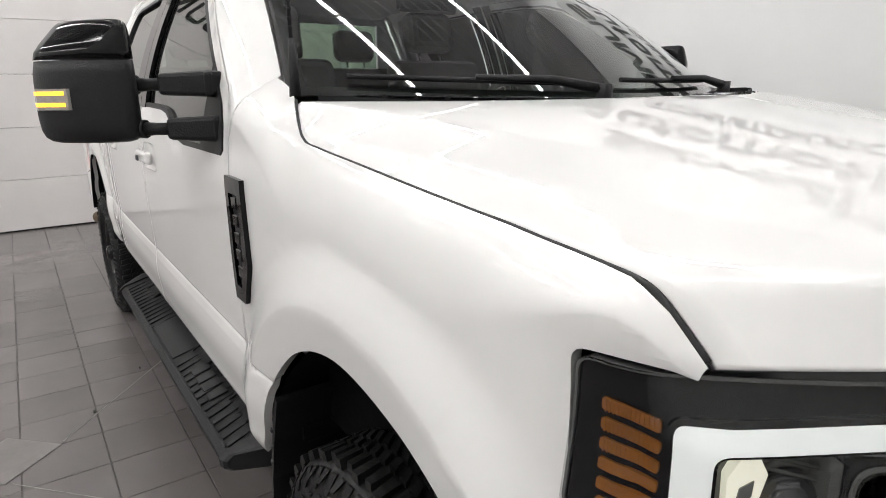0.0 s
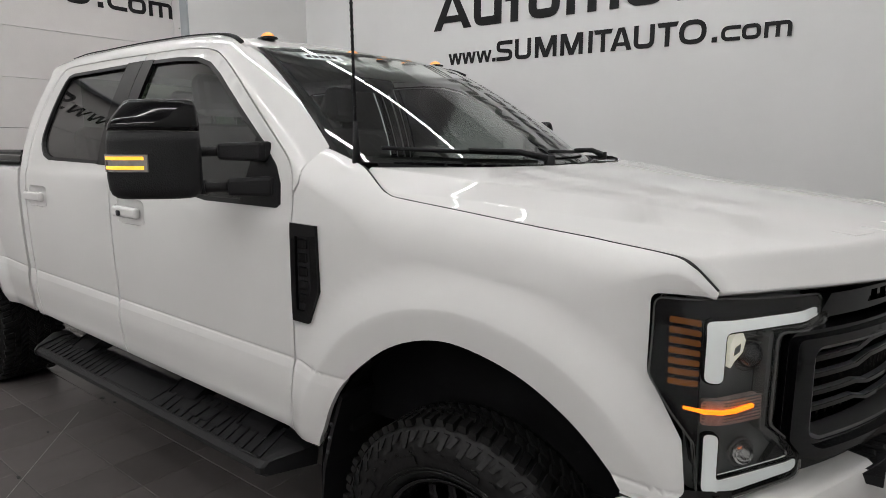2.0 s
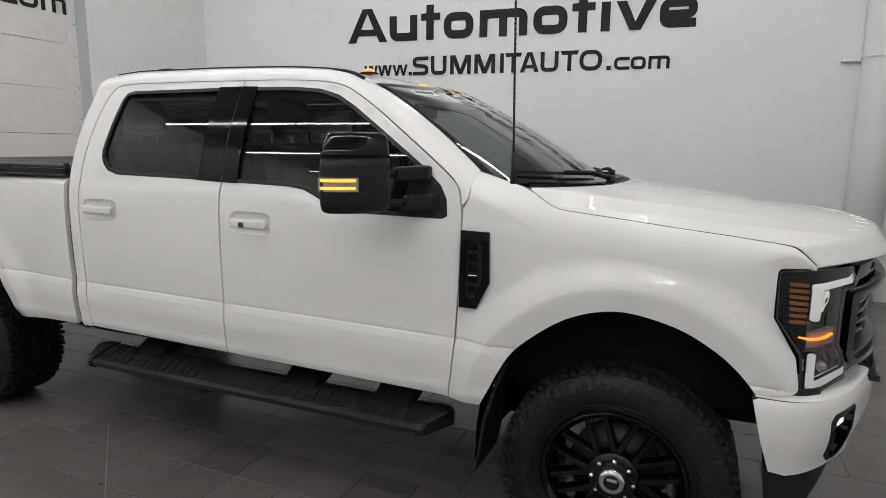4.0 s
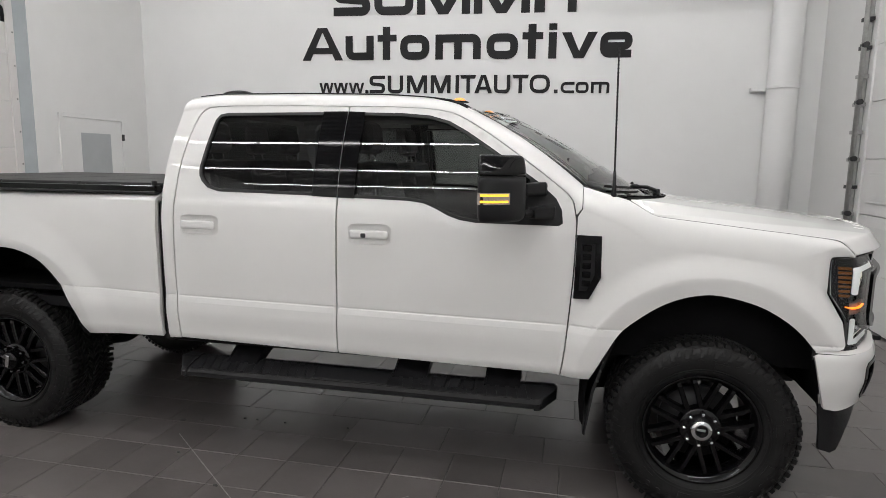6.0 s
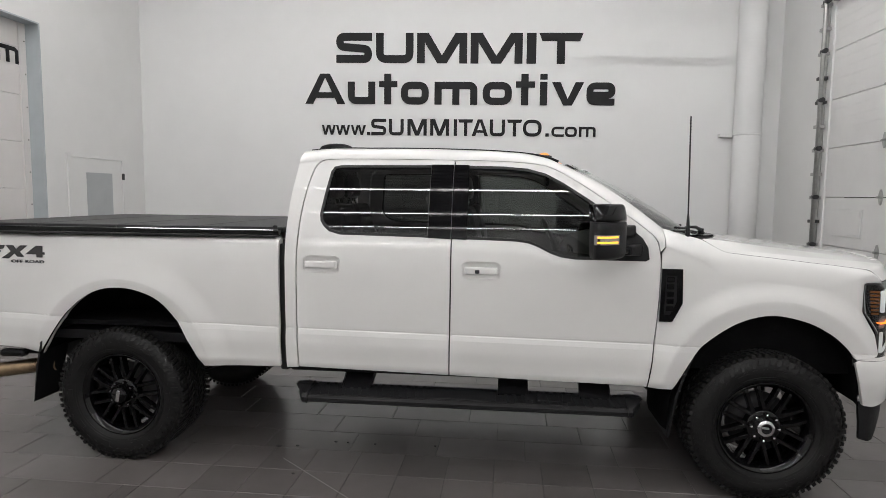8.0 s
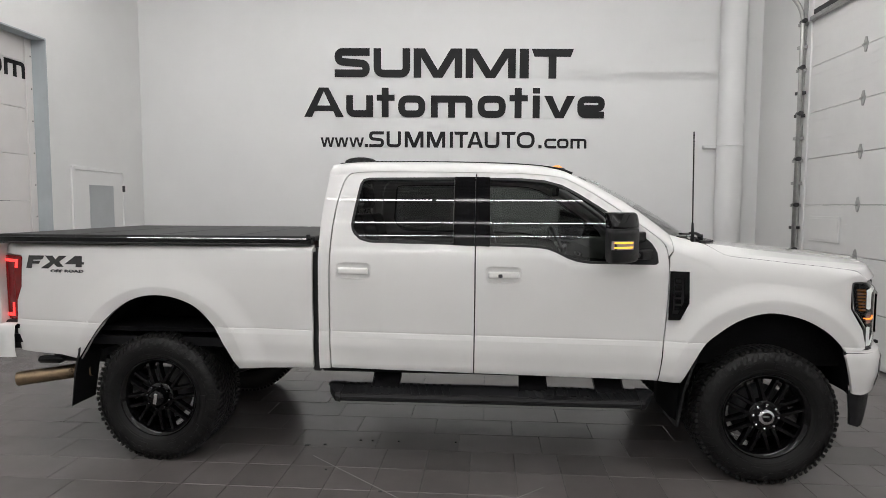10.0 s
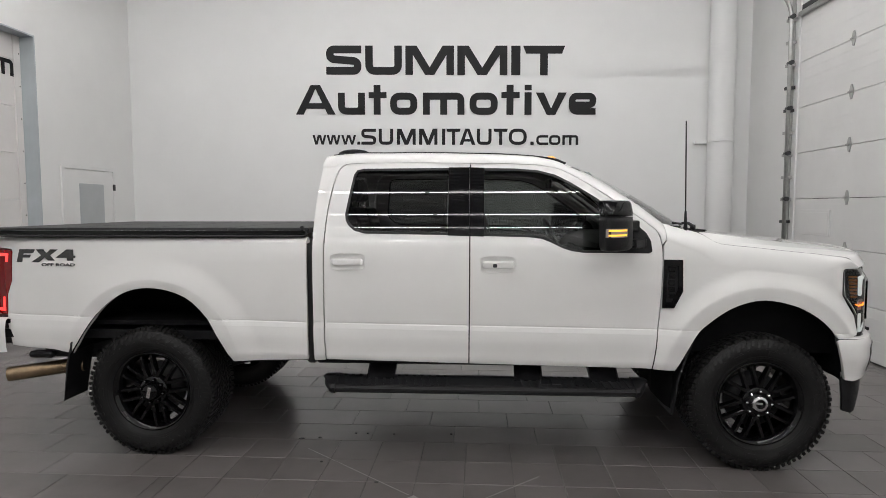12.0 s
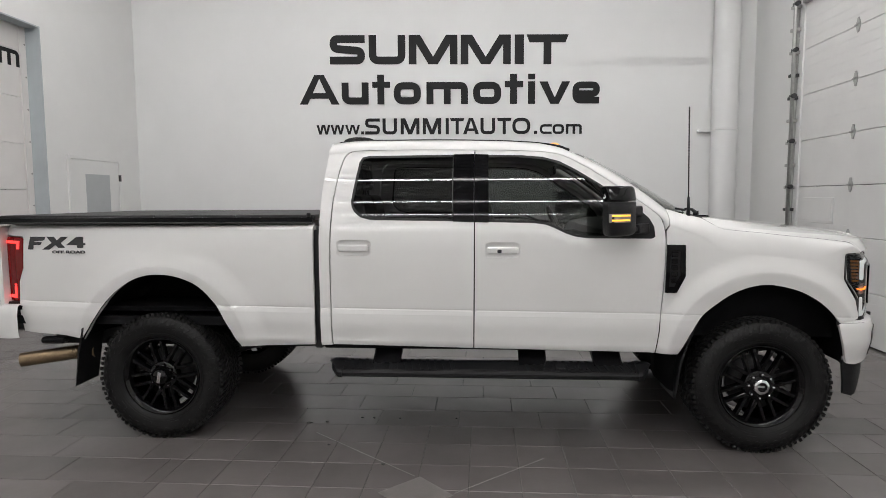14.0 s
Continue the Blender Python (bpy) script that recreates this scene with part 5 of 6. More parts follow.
def lugs(hub, rear):
    for k in range(8):
        a = k * math.tau / 8
        bm = bmesh.new()
        lathe(bm, [(0.0001, -0.016), (0.007, -0.014), (0.010, -0.006), (0.0115, 0.014)], 10, 0.079 * math.cos(a), 0.079 * math.sin(a))
        bmesh.ops.recalc_face_normals(bm, faces=bm.faces[:])
        part("lug_nut", bm, CHROME if not rear else NUT, hub)
    if rear:
        bm = bmesh.new()
        lathe(bm, [(0.0001, -0.045), (0.046, -0.042), (0.056, -0.030), (0.058, 0.012)], 32)
        bmesh.ops.recalc_face_normals(bm, faces=bm.faces[:])
        cap = part("cap", bm, GLOSS_BLACK, hub)
        part("cap_bar", boxed(-0.012, 0.012, -0.049, -0.043, -0.038, 0.038, bevel=0.002), CHROME, hub)
    else:
        bm = bmesh.new()
        lathe(bm, [(0.030, -0.026), (0.046, -0.026), (0.052, -0.010), (0.052, 0.014)], 32)
        lathe(bm, [(0.030, -0.026), (0.028, 0.010)], 32)
        bmesh.ops.recalc_face_normals(bm, faces=bm.faces[:])
        part("cap_ring", bm, CHROME, hub)
        bm = bmesh.new()
        lathe(bm, [(0.0001, -0.008), (0.030, -0.006)], 24)
        bmesh.ops.recalc_face_normals(bm, faces=bm.faces[:])
        part("cap_face", bm, GLOSS_BLACK, hub)
        part("cap_bar", boxed(-0.020, 0.020, -0.012, -0.007, -0.006, 0.006, bevel=0.002), STEEL_BRIGHT, hub)


rear_wheel, rear_hub = build_wheel()
lugs(rear_hub, True)
front_wheel = copy_thing(rear_wheel, Matrix())
for o in list(front_wheel.children_recursive):
    if o.name.split(".")[0] in ("lug_nut", "cap", "cap_bar"):
        bpy.data.objects.remove(o)
front_hub = [o for o in front_wheel.children if o.name.startswith("hub")][0]
lugs(front_hub, False)
spin = {-1: (11, 4), 1: (27, 16)}
for src, x in ((rear_wheel, 0.0), (front_wheel, WB)):
    for s in (-1, 1):
        ob = src if s == -1 else copy_thing(src, Matrix())
        ob.parent = truck
        ob.matrix_basis = pose(x, s * (abs(TY) - (0.04 if x == 0 else 0.0)), TR - 0.002, 0, 0, 0 if s == -1 else 180) @ pose(0, 0, 0, 0, spin[s][0 if x == 0 else 1], 0)

# wheel wells
for arch, name in ((REAR_ARCH, "wheel_well"), (FRONT_ARCH, "wheel_well")):
    for s in (-1, 1):
        c = curve(arch, 4)
        if arch is FRONT_ARCH:
            c = [(4.56, 0.60), (4.54, 0.80)] + c + [(3.505, 0.56), (3.50, 0.40)]
        bm = bmesh.new()
        cx = sum(p[0] for p in c) / len(c)
        rows = []
        for yy, k in ((0.985, 1.0), (0.975, 1.0), (0.90, 1.03), (0.60, 1.04), (0.46, 1.0)):
            rows.append([bm.verts.new((cx + (p[0] - cx) * k, s * yy, 0.55 + (p[1] - 0.55) * k)) for p in c])
        for a, b in zip(rows, rows[1:]):
            for i in range(len(c) - 1):
                f = bm.faces.new((a[i], a[i + 1], b[i + 1], b[i]))
                f.smooth = True
        bm.faces.new(rows[-1] if s > 0 else rows[-1][::-1])
        bmesh.ops.recalc_face_normals(bm, faces=bm.faces[:])
        part(name, bm, LINER, truck)
# ---- mud flaps, running boards, underbody ----
for s in (-1, 1):
    for pts, y0, y1 in (([(-0.47, 0.87), (-0.56, 0.80), (-0.645, 0.36), (-0.50, 0.42), (-0.46, 0.62)], 0.86, 0.995),
                        ([(3.56, 0.80), (3.50, 0.66), (3.47, 0.44), (3.575, 0.33), (3.60, 0.55)], 0.80, 0.99)):
        bm = bmesh.new()
        if pts[0][0] < 1:
            c = [(-0.475, 0.88), (-0.555, 0.80), (-0.60, 0.62), (-0.64, 0.365)]
            c2 = [(-0.465, 0.87), (-0.545, 0.79), (-0.588, 0.61), (-0.628, 0.365)]
        else:
            c = [(3.625, 0.86), (3.575, 0.73), (3.535, 0.60), (3.50, 0.36)]
            c2 = [(3.635, 0.85), (3.587, 0.72), (3.547, 0.59), (3.512, 0.36)]
        rows = []
        for side_y in (0.958 if pts[0][0] < 1 else 1.003, 0.70):
            rows.append([bm.verts.new((p[0], s * (side_y - (0.02 if side_y > 0.8 and i == 3 else 0)), p[1])) for i, p in enumerate(c)] + [bm.verts.new((p[0], s * side_y, p[1])) for p in c2[::-1]])
        n = len(rows[0])
        for i in range(n):
            bm.faces.new((rows[0][i], rows[0][(i + 1) % n], rows[1][(i + 1) % n], rows[1][i]))
        for r in rows:
            for i in range(3):
                bm.faces.new((r[i], r[i + 1], r[n - 2 - i], r[n - 1 - i]))
        bmesh.ops.recalc_face_normals(bm, faces=bm.faces[:])
        flap = part("mud_flap", bm, SATIN_BLACK, truck)
        for k in range(3):
            bx = c[1][0] + 0.012 - 0.018 * k if pts[0][0] < 1 else c[1][0]
            bm = bmesh.new()
            lathe(bm, [(0.0001, -0.005), (0.006, -0.003), (0.008, 0.0)], 8)
            b = part("bolt", bm, DARKSTEEL, flap)
            b.matrix_basis = pose(c[1][0] - 0.01 * k + 0.006, s * (0.9585 if pts[0][0] < 1 else 1.0035), c[1][1] - 0.05 * k + 0.02, 0, 0, 0 if s < 0 else 180)

# running boards
for s in (-1, 1):
    board = new("running_board")
    board.parent = truck
    tagged(board, "black running board with a ribbed step pad")
    bm = bmesh.new()
    prism(bm, [(0.865, 0.552), (0.88, 0.570), (0.925, 0.570), (1.045, 0.536), (1.064, 0.522), (1.064, 0.503), (1.045, 0.490), (0.88, 0.490)], "x", 1.29, 3.27)
    for v in bm.verts:
        v.co.y *= s
    bmesh.ops.recalc_face_normals(bm, faces=bm.faces[:])
    part("beam", bm, BLACK_PLASTIC, board)
    for x0, x1, q in ((1.20, 1.31, 1), (3.26, 3.365, -1)):
        bm = bmesh.new()
        a, b = (x0, x1) if q > 0 else (x1, x0)
        sec = [(0.86, 0.55), (0.88, 0.576), (0.935, 0.576), (1.05, 0.544), (1.071, 0.524), (1.069, 0.498), (1.05, 0.484), (0.87, 0.484)]
        rr = []
        for x, k in ((a, 0.84), (a + q * 0.012, 0.95), (a + q * 0.035, 1.0), (b, 1.0)):
            rr.append([bm.verts.new((x + (q * 0.07 * smoothstep(0.93, 1.07, y) if abs(x - b) > 0.01 else 0), 0.97 + (y - 0.97) * k, 0.527 + (z - 0.527) * k)) for y, z in sec])
        for p, r in zip(rr, rr[1:]):
            for i in range(8):
                bm.faces.new((p[i], p[(i + 1) % 8], r[(i + 1) % 8], r[i]))
        bm.faces.new(rr[0])
        bm.faces.new(rr[-1])
        for v in bm.verts:
            v.co.y *= s
        bmesh.ops.recalc_face_normals(bm, faces=bm.faces[:])
        part("end_cap", bm, SATIN_BLACK, board)
    # step pads: slanted ribs at both ends, smooth between
    for x0, x1 in ((1.34, 2.02), (2.52, 3.22)):
        x = x0
        while x < x1:
            bm = bmesh.new()
            prism(bm, [(x, 0.905), (x + 0.020, 0.905), (x + 0.050, 1.038), (x + 0.030, 1.038)], "z", 0.0, 0.006)
            for v in bm.verts:
                v.co.z += 0.5705 - 0.2833 * max(0.0, v.co.y - 0.925)
                v.co.y *= s
            bmesh.ops.recalc_face_normals(bm, faces=bm.faces[:])
            part("rib", bm, SATIN_BLACK, board)
            x += 0.052
    for x0, x1, y0, y1, nm in ((2.06, 2.48, 0.93, 1.035, "step_plate"), (1.32, 3.24, 1.040, 1.046, "edge_strip"), *[(2.66 + 0.075 * k, 2.715 + 0.075 * k, 0.945, 1.010, "raised_block") for k in range(4)]):
        bm = boxed(x0, x1, y0, y1, 0.0, 0.0075 if nm == "raised_block" else 0.005, bevel=0.0015)
        for v in bm.verts:
            v.co.z += 0.5705 - 0.2833 * max(0.0, v.co.y - 0.925)
            v.co.y *= s
        bmesh.ops.recalc_face_normals(bm, faces=bm.faces[:])
        part(nm, bm, SATIN_BLACK, board)
    for bx in (1.51, 2.50, 3.00):
        bm = bmesh.new()
        prism(bm, [(0.60, 0.70), (0.60, 0.64), (0.88, 0.545), (0.96, 0.545), (0.96, 0.56), (0.72, 0.70)], "x", bx, bx + 0.17)
        for q in (bx - 0.008, bx + 0.17):
            prism(bm, [(0.62, 0.70), (0.93, 0.55), (0.96, 0.55), (0.96, 0.566), (0.80, 0.66), (0.76, 0.70)], "x", q, q + 0.008)
        for v in bm.verts:
            v.co.y *= s
        bmesh.ops.recalc_face_normals(bm, faces=bm.faces[:])
        part("bracket", bm, CHASSIS, board)

# frame and axles
for s in (-1, 1):
    part("frame_rail", boxed(-1.10, 4.62, min(s * 0.40, s * 0.50), max(s * 0.40, s * 0.50), 0.56, 0.74, bevel=0.01), CHASSIS, truck)
    part("rocker", boxed(1.16, 3.50, min(s * 0.62, s * 0.935), max(s * 0.62, s * 0.935), 0.655, 0.72, bevel=0.01), CHASSIS, truck)
    bm = bmesh.new()
    pts = []
    for k in range(97):
        a = k / 16 * math.tau
        pts.append((3.98 + 0.06 * math.cos(a), s * (0.60) + 0.06 * math.sin(a), 0.62 + 0.50 * k / 96))
    tube(bm, pts, 0.010, 6)
    part("coil_spring", bm, DARKSTEEL, truck)
    bm = bmesh.new()
    tube(bm, [(4.16, s * 0.66, 0.50), (4.10, s * 0.58, 1.12)], [0.032, 0.028], 12)
    part("damper", bm, STEEL_BRIGHT, truck)
    bm = bmesh.new()
    tube(bm, [(-0.62, s * 0.56, 0.60), (-0.3, s * 0.58, 0.55), (0.0, s * 0.58, 0.50), (0.35, s * 0.58, 0.54), (0.62, s * 0.56, 0.62)], 0.035, 8)
    part("leaf_spring", bm, CHASSIS, truck)
part("underbody", boxed(1.16, 3.60, -0.93, 0.93, 0.70, 0.74), CHASSIS, truck)
part("bed_underside", boxed(-1.08, 1.12, -0.90, 0.90, 0.80, 0.86), CHASSIS, truck)
for x in (0.0, WB):
    bm = bmesh.new()
    tube(bm, [(x, -0.80, HUB_Z), (x, -0.25, HUB_Z), (x, -0.16, HUB_Z), (x, 0.0, HUB_Z), (x, 0.16, HUB_Z), (x, 0.25, HUB_Z), (x, 0.80, HUB_Z)], [0.05, 0.055, 0.12, 0.15, 0.12, 0.055, 0.05], 14)
    part("axle", bm, CHASSIS, truck)
bm = bmesh.new()
tube(bm, [(0.1, 0.0, 0.45), (3.0, 0.05, 0.58)], 0.05, 12)
part("drive_shaft", bm, CHASSIS, truck)
part("fuel_tank", boxed(1.2, 2.4, 0.12, 0.40, 0.50, 0.70, bevel=0.03, seg=2), CHASSIS, truck)
part("transfer_case", boxed(2.5, 3.1, -0.2, 0.3, 0.50, 0.72, bevel=0.04, seg=2), CHASSIS, truck)
part("bracket", boxed(2.78, 2.95, -0.72, -0.62, 0.60, 0.655, bevel=0.012), DARKSTEEL, truck)
# exhaust
bm = bmesh.new()
tube(bm, [(-0.60, -0.765, 0.58), (-0.70, -0.80, 0.575), (-0.90, -0.87, 0.555), (-1.05, -0.92, 0.540)], 0.050, 18, cap=False)
tube(bm, [(-1.05, -0.92, 0.540), (-0.90, -0.87, 0.555), (-0.70, -0.80, 0.575)], 0.045, 18, cap=False)
part("exhaust_pipe", bm, BRONZE, truck, "heat-browned exhaust tip")
part("hanger", boxed(-0.90, -0.72, -0.93, -0.86, 0.66, 0.705, bevel=0.015), CHASSIS, truck)
# rear bumper
def rear_bumper():
    bm = bmesh.new()
    base = curve([(-1.048, 0.928), (-1.12, 0.942), (-1.23, 0.91), (-1.30, 0.75), (-1.32, 0.4), (-1.325, 0.0)], 5)
    rows = [[bm.verts.new((x + d * 0.9 * (1 if y < 0.9 else 0.3), y - d * 0.6, z + 0.0)) for d, z in ((0.0, 0.70), (-0.01, 0.74), (-0.012, 0.86), (0.0, 0.925), (0.03, 0.94), (0.12, 0.94))] for x, y in base]
    for a, b in zip(rows, rows[1:]):
        for k in range(5):
            f = bm.faces.new((a[k], a[k + 1], b[k + 1], b[k]))
            f.smooth = True
    bmesh.ops.recalc_face_normals(bm, faces=bm.faces[:])
    return bm


sides("rear_bumper", rear_bumper, PAINT)
sides("bumper_filler", lambda: boxed(-1.16, -1.02, 0.72, 0.885, 0.75, 0.955, bevel=0.01), SEAL_AND_GAP)

# front suspension in the wheel wells: coil spring and damper
COIL = material("dusty black spring steel", (0.07, 0.07, 0.072), 0.4, spec=0.4, mottle=0.3, mottle_scale=30)
for s in (-1, 1):
    bm = bmesh.new()
    tube(bm, [(3.93 + 0.062 * math.cos(a), s * 0.62 + 0.062 * math.sin(a), 0.66 + 0.0085 * a) for a in np.linspace(0, 9 * math.tau, 200)], 0.0085, 6)
    part("coil_spring", bm, COIL, truck)
    bm = bmesh.new()
    tube(bm, [(4.13, s * 0.70, 0.55), (4.15, s * 0.68, 0.86)], 0.030, 12)
    tube(bm, [(4.15, s * 0.68, 0.86), (4.165, s * 0.665, 1.10)], 0.016, 10)
    part("damper", bm, COIL, truck)
    bm = boxed(4.10, 4.22, min(s * 0.60, s * 0.74), max(s * 0.60, s * 0.74), 1.03, 1.05, bevel=0.006)
    part("damper_mount", bm, COIL, truck)
    bm = bmesh.new()
    tube(bm, [(4.28, s * 0.78, 0.60), (4.30, s * 0.76, 0.80), (4.24, s * 0.70, 0.95), (4.22, s * 0.60, 1.04)], 0.007, 6)
    part("brake_hose", bm, COIL, truck)
# ---- front end: lamps, grille, bumper ----
def plan(points):
    """A plan line walked by its length: returns the point and its outward normal."""
    c = [Vector((p[0], p[1])) for p in curve(points, 16)]
    d = [0.0]
    for a, b in zip(c, c[1:]):
        d.append(d[-1] + (b - a).length)
    xs, ys = [p.x for p in c], [p.y for p in c]

    def at(p, off=0.0):
        q = Vector((float(np.interp(p, d, xs)), float(np.interp(p, d, ys))))
        t = Vector((float(np.interp(p + 0.01, d, xs) - np.interp(p - 0.01, d, xs)), float(np.interp(p + 0.01, d, ys) - np.interp(p - 0.01, d, ys)))).normalized()
        n = Vector((-t.y, t.x))
        return q + n * off
    return at


FRONT = plan([(4.50, 0.995), (4.56, 0.992), (4.615, 0.978), (4.660, 0.938), (4.735, 0.835), (4.808, 0.725), (4.875, 0.585), (4.93, 0.42), (4.97, 0.20), (4.98, 0.0)])
BUMP = plan([(4.47, 1.030), (4.56, 1.040), (4.66, 1.025), (4.75, 0.955), (4.83, 0.84), (4.90, 0.68), (4.97, 0.48), (5.02, 0.25), (5.035, 0.0)])


def face(line_, bulge=None):
    def make(off=0.0):
        def f(p, z):
            q = line_(p, -off - (bulge(p, z) if bulge else 0.0))
            return Vector((q.x, q.y, z))
        return f
    return make


front = face(FRONT, lambda p, z: -0.024 * smoothstep(1.28, 1.06, z) * smoothstep(0.26, 0.12, p))
bumper_bulge = lambda p, z: 0.03 * (1 - smoothstep(0.60, 0.76, z)) + 0.02 * smoothstep(0.82, 0.90, z) ** 2
bump = face(BUMP, bumper_bulge)


def both(name, build, mat, parents, label=""):
    """The part on both sides, each under its own parent."""
    out = []
    for s, par in zip((-1, 1), parents):
        bm = build()
        flip(bm, s)
        out.append(part(name, bm, mat, par, label))
    return out


def front_sheet(outline, off=0.0, depth=0.01, step=0.03, holes=()):
    # the outward sense of the plan line is opposite to the flank's, so the sheet is turned
    bm = sheet(bmesh.new(), [(p, z) for p, z in outline], front(-off), step, depth, holes)
    return bm


def lamp_out(p, z):
    """How far the headlight's face swells out of the plan line."""
    side = 0.024 * smoothstep(1.28, 1.06, z) * smoothstep(0.26, 0.12, p)
    return -max(side, 0.040 * smoothstep(0.10, 0.19, p) * smoothstep(1.318, 1.24, z) * (1 - 0.6 * smoothstep(0.36, 0.44, p)))


lamp_face = face(FRONT, lamp_out)


def lamp_sheet(outline, off=0.0, depth=0.01, step=0.02, holes=()):
    return sheet(bmesh.new(), list(outline), lamp_face(-off), step, depth, [list(h) for h in holes])


def inset(poly, d):
    """The outline drawn in by d."""
    n, out = len(poly), []
    area = sum(poly[i][0] * poly[(i + 1) % n][1] - poly[(i + 1) % n][0] * poly[i][1] for i in range(n))
    for i, p in enumerate(poly):
        t = Vector(poly[(i + 1) % n]) - Vector(poly[i - 1])
        t.normalize()
        q = Vector((-t.y, t.x)) * (d if area > 0 else -d)
        out.append((p[0] + q.x, p[1] + q.y))
    return out


LAMP = rounded([(0.050, 1.150), (0.050, 1.310), (0.165, 1.311), (0.30, 1.305), (0.450, 1.303), (0.457, 1.234), (0.300, 1.238), (0.300, 1.045), (0.392, 0.972), (0.410, 0.918), (0.205, 0.893),
                (0.150, 0.888), (0.136, 1.015)], 0.022, 5)
WINDOW = rounded([(0.146, 0.905), (0.143, 1.276), (0.443, 1.282), (0.447, 1.243), (0.290, 1.248), (0.290, 1.040), (0.384, 0.966), (0.400, 0.926), (0.205, 0.902)], 0.020, 5)
LENS_DARK = material("dark projector glass", (0.02, 0.022, 0.025), 0.08, coat=0.6)
RIM_CLEAR = material("clear grey lens rim", (0.10, 0.103, 0.10), 0.15, spec=0.5)
BLOCK = material("pale pink lamp block", (0.34, 0.27, 0.255), 0.25, mottle=0.2, mottle_scale=60)
lamps = []
for s in (-1, 1):
    e = new("headlight")
    e.parent = truck
    tagged(e, "smoked headlight with a white light guide and amber reflector")
    lamps.append(e)
both("housing", lambda: lamp_sheet(LAMP, -0.055, 0.0, 0.03), SMOKE, lamps)
both("bezel", lambda: lamp_sheet(inset(LAMP, 0.003), -0.007, 0.045, 0.02, [WINDOW]), GLOSS_BLACK, lamps, "gloss black bezel")
both("lens_edge", lambda: lamp_sheet(LAMP, -0.004, 0.012, 0.02, [inset(LAMP, 0.0035)]), RIM_CLEAR, lamps, "clear grey lens rim")
guide_high = rounded([(0.150, 1.143), (0.150, 1.268), (0.436, 1.274), (0.436, 1.256), (0.180, 1.248), (0.180, 1.143)], 0.014, 5)
guide_low = rounded([(0.158, 0.908), (0.156, 1.034), (0.180, 1.032), (0.181, 0.934), (0.388, 0.950), (0.392, 0.930), (0.205, 0.906)], 0.012, 5)
for shape_ in (guide_high, guide_low):
    both("light_guide", lambda: lamp_sheet(shape_, -0.009, 0.022, 0.016), DRL, lamps, "white light guide")
    both("guide_edge", lambda: lamp_sheet(inset(shape_, -0.004), -0.0125, 0.01, 0.02), GLOSS_BLACK, lamps)
both("turn_block", lambda: lamp_sheet(rounded([(0.150, 1.052), (0.150, 1.103), (0.277, 1.111), (0.279, 1.058)], 0.008), -0.012, 0.02), BLOCK, lamps, "pale pinkish lamp block")
both("turn_strip", lambda: lamp_sheet([(0.116, 1.090), (0.117, 1.095), (0.152, 1.086), (0.205, 1.089), (0.250, 1.096), (0.250, 1.090), (0.205, 1.082), (0.152, 1.079)], -0.002, 0.008, 0.02), AMBER_LIT, lamps, "lit amber turn strip")
for k in range(7):
    z = 1.273 - 0.0205 * k
    p0 = 0.083 + 0.0008 * k
    both("reflector_bar", lambda: lamp_sheet(rounded([(p0, z - 0.012), (p0, z), (0.140, z - 0.004), (0.140, z - 0.016)], 0.003, 3), -0.003, 0.006, 0.012), AMBER, lamps, "amber reflector bar")
    for q in np.arange(p0 + 0.004, 0.138, 0.0042):
        both("reflector_rib", lambda: lamp_sheet([(q, z - 0.0135), (q, z - 0.002), (q + 0.0014, z - 0.002), (q + 0.0014, z - 0.0135)], -0.0018, 0.003, 0.02), AMBER, lamps) if k < 3 else None
for s, par in zip((-1, 1), lamps):
    for p, z, r, mat, nm in ((0.258, 1.190, 0.030, LENS_DARK, "projector"), (0.262, 0.972, 0.026, REFLECTOR, "low_lamp")):
        q = FRONT(p, 0.0)
        bm = bmesh.new()
        bmesh.ops.create_uvsphere(bm, u_segments=20, v_segments=12, radius=r)
        for v in bm.verts:
            v.co += Vector((q.x, s * q.y, z))
        part(nm, bm, mat, par, smooth=True)
        bm = bmesh.new()
        tube(bm, [(q.x + (r + 0.004) * math.cos(a) * 0.55, s * q.y + (r + 0.004) * math.cos(a) * -0.83 * s, z + (r + 0.004) * math.sin(a)) for a in np.linspace(0, math.tau, 25)], 0.004, 6, cap=False)
        part("lamp_ring", bm, RIM_CLEAR, par)
    for k in range(7):
        z = 1.165 + 0.013 * k
        a, b = FRONT(0.215, 0.004), FRONT(0.286, 0.014)
        bm = bmesh.new()
        tube(bm, [(a.x, s * a.y, z + 0.010), (b.x, s * b.y, z - 0.004)], 0.0022, 5)
        part("fin", bm, RIM_CLEAR, par)
both("led_block", lambda: lamp_sheet(rounded([(0.196, 1.168), (0.194, 1.222), (0.205, 1.245), (0.220, 1.246), (0.229, 1.228), (0.224, 1.204), (0.206, 1.186)], 0.006), -0.016, 0.014, 0.01), LAMP_LIT, lamps, "lit pale yellow lamp element")
both("led_window", lambda: lamp_sheet([(0.203, 1.198), (0.205, 1.214), (0.217, 1.222), (0.216, 1.206)], -0.0145, 0.004, 0.01), SMOKE, lamps)
both("inner_rim", lambda: lamp_sheet(rounded([(0.278, 1.035), (0.280, 1.232), (0.290, 1.246), (0.290, 1.040), (0.384, 0.966), (0.380, 0.955)], 0.008), -0.010, 0.03, 0.03), RIM_CLEAR, lamps, "clear grey inner wall")
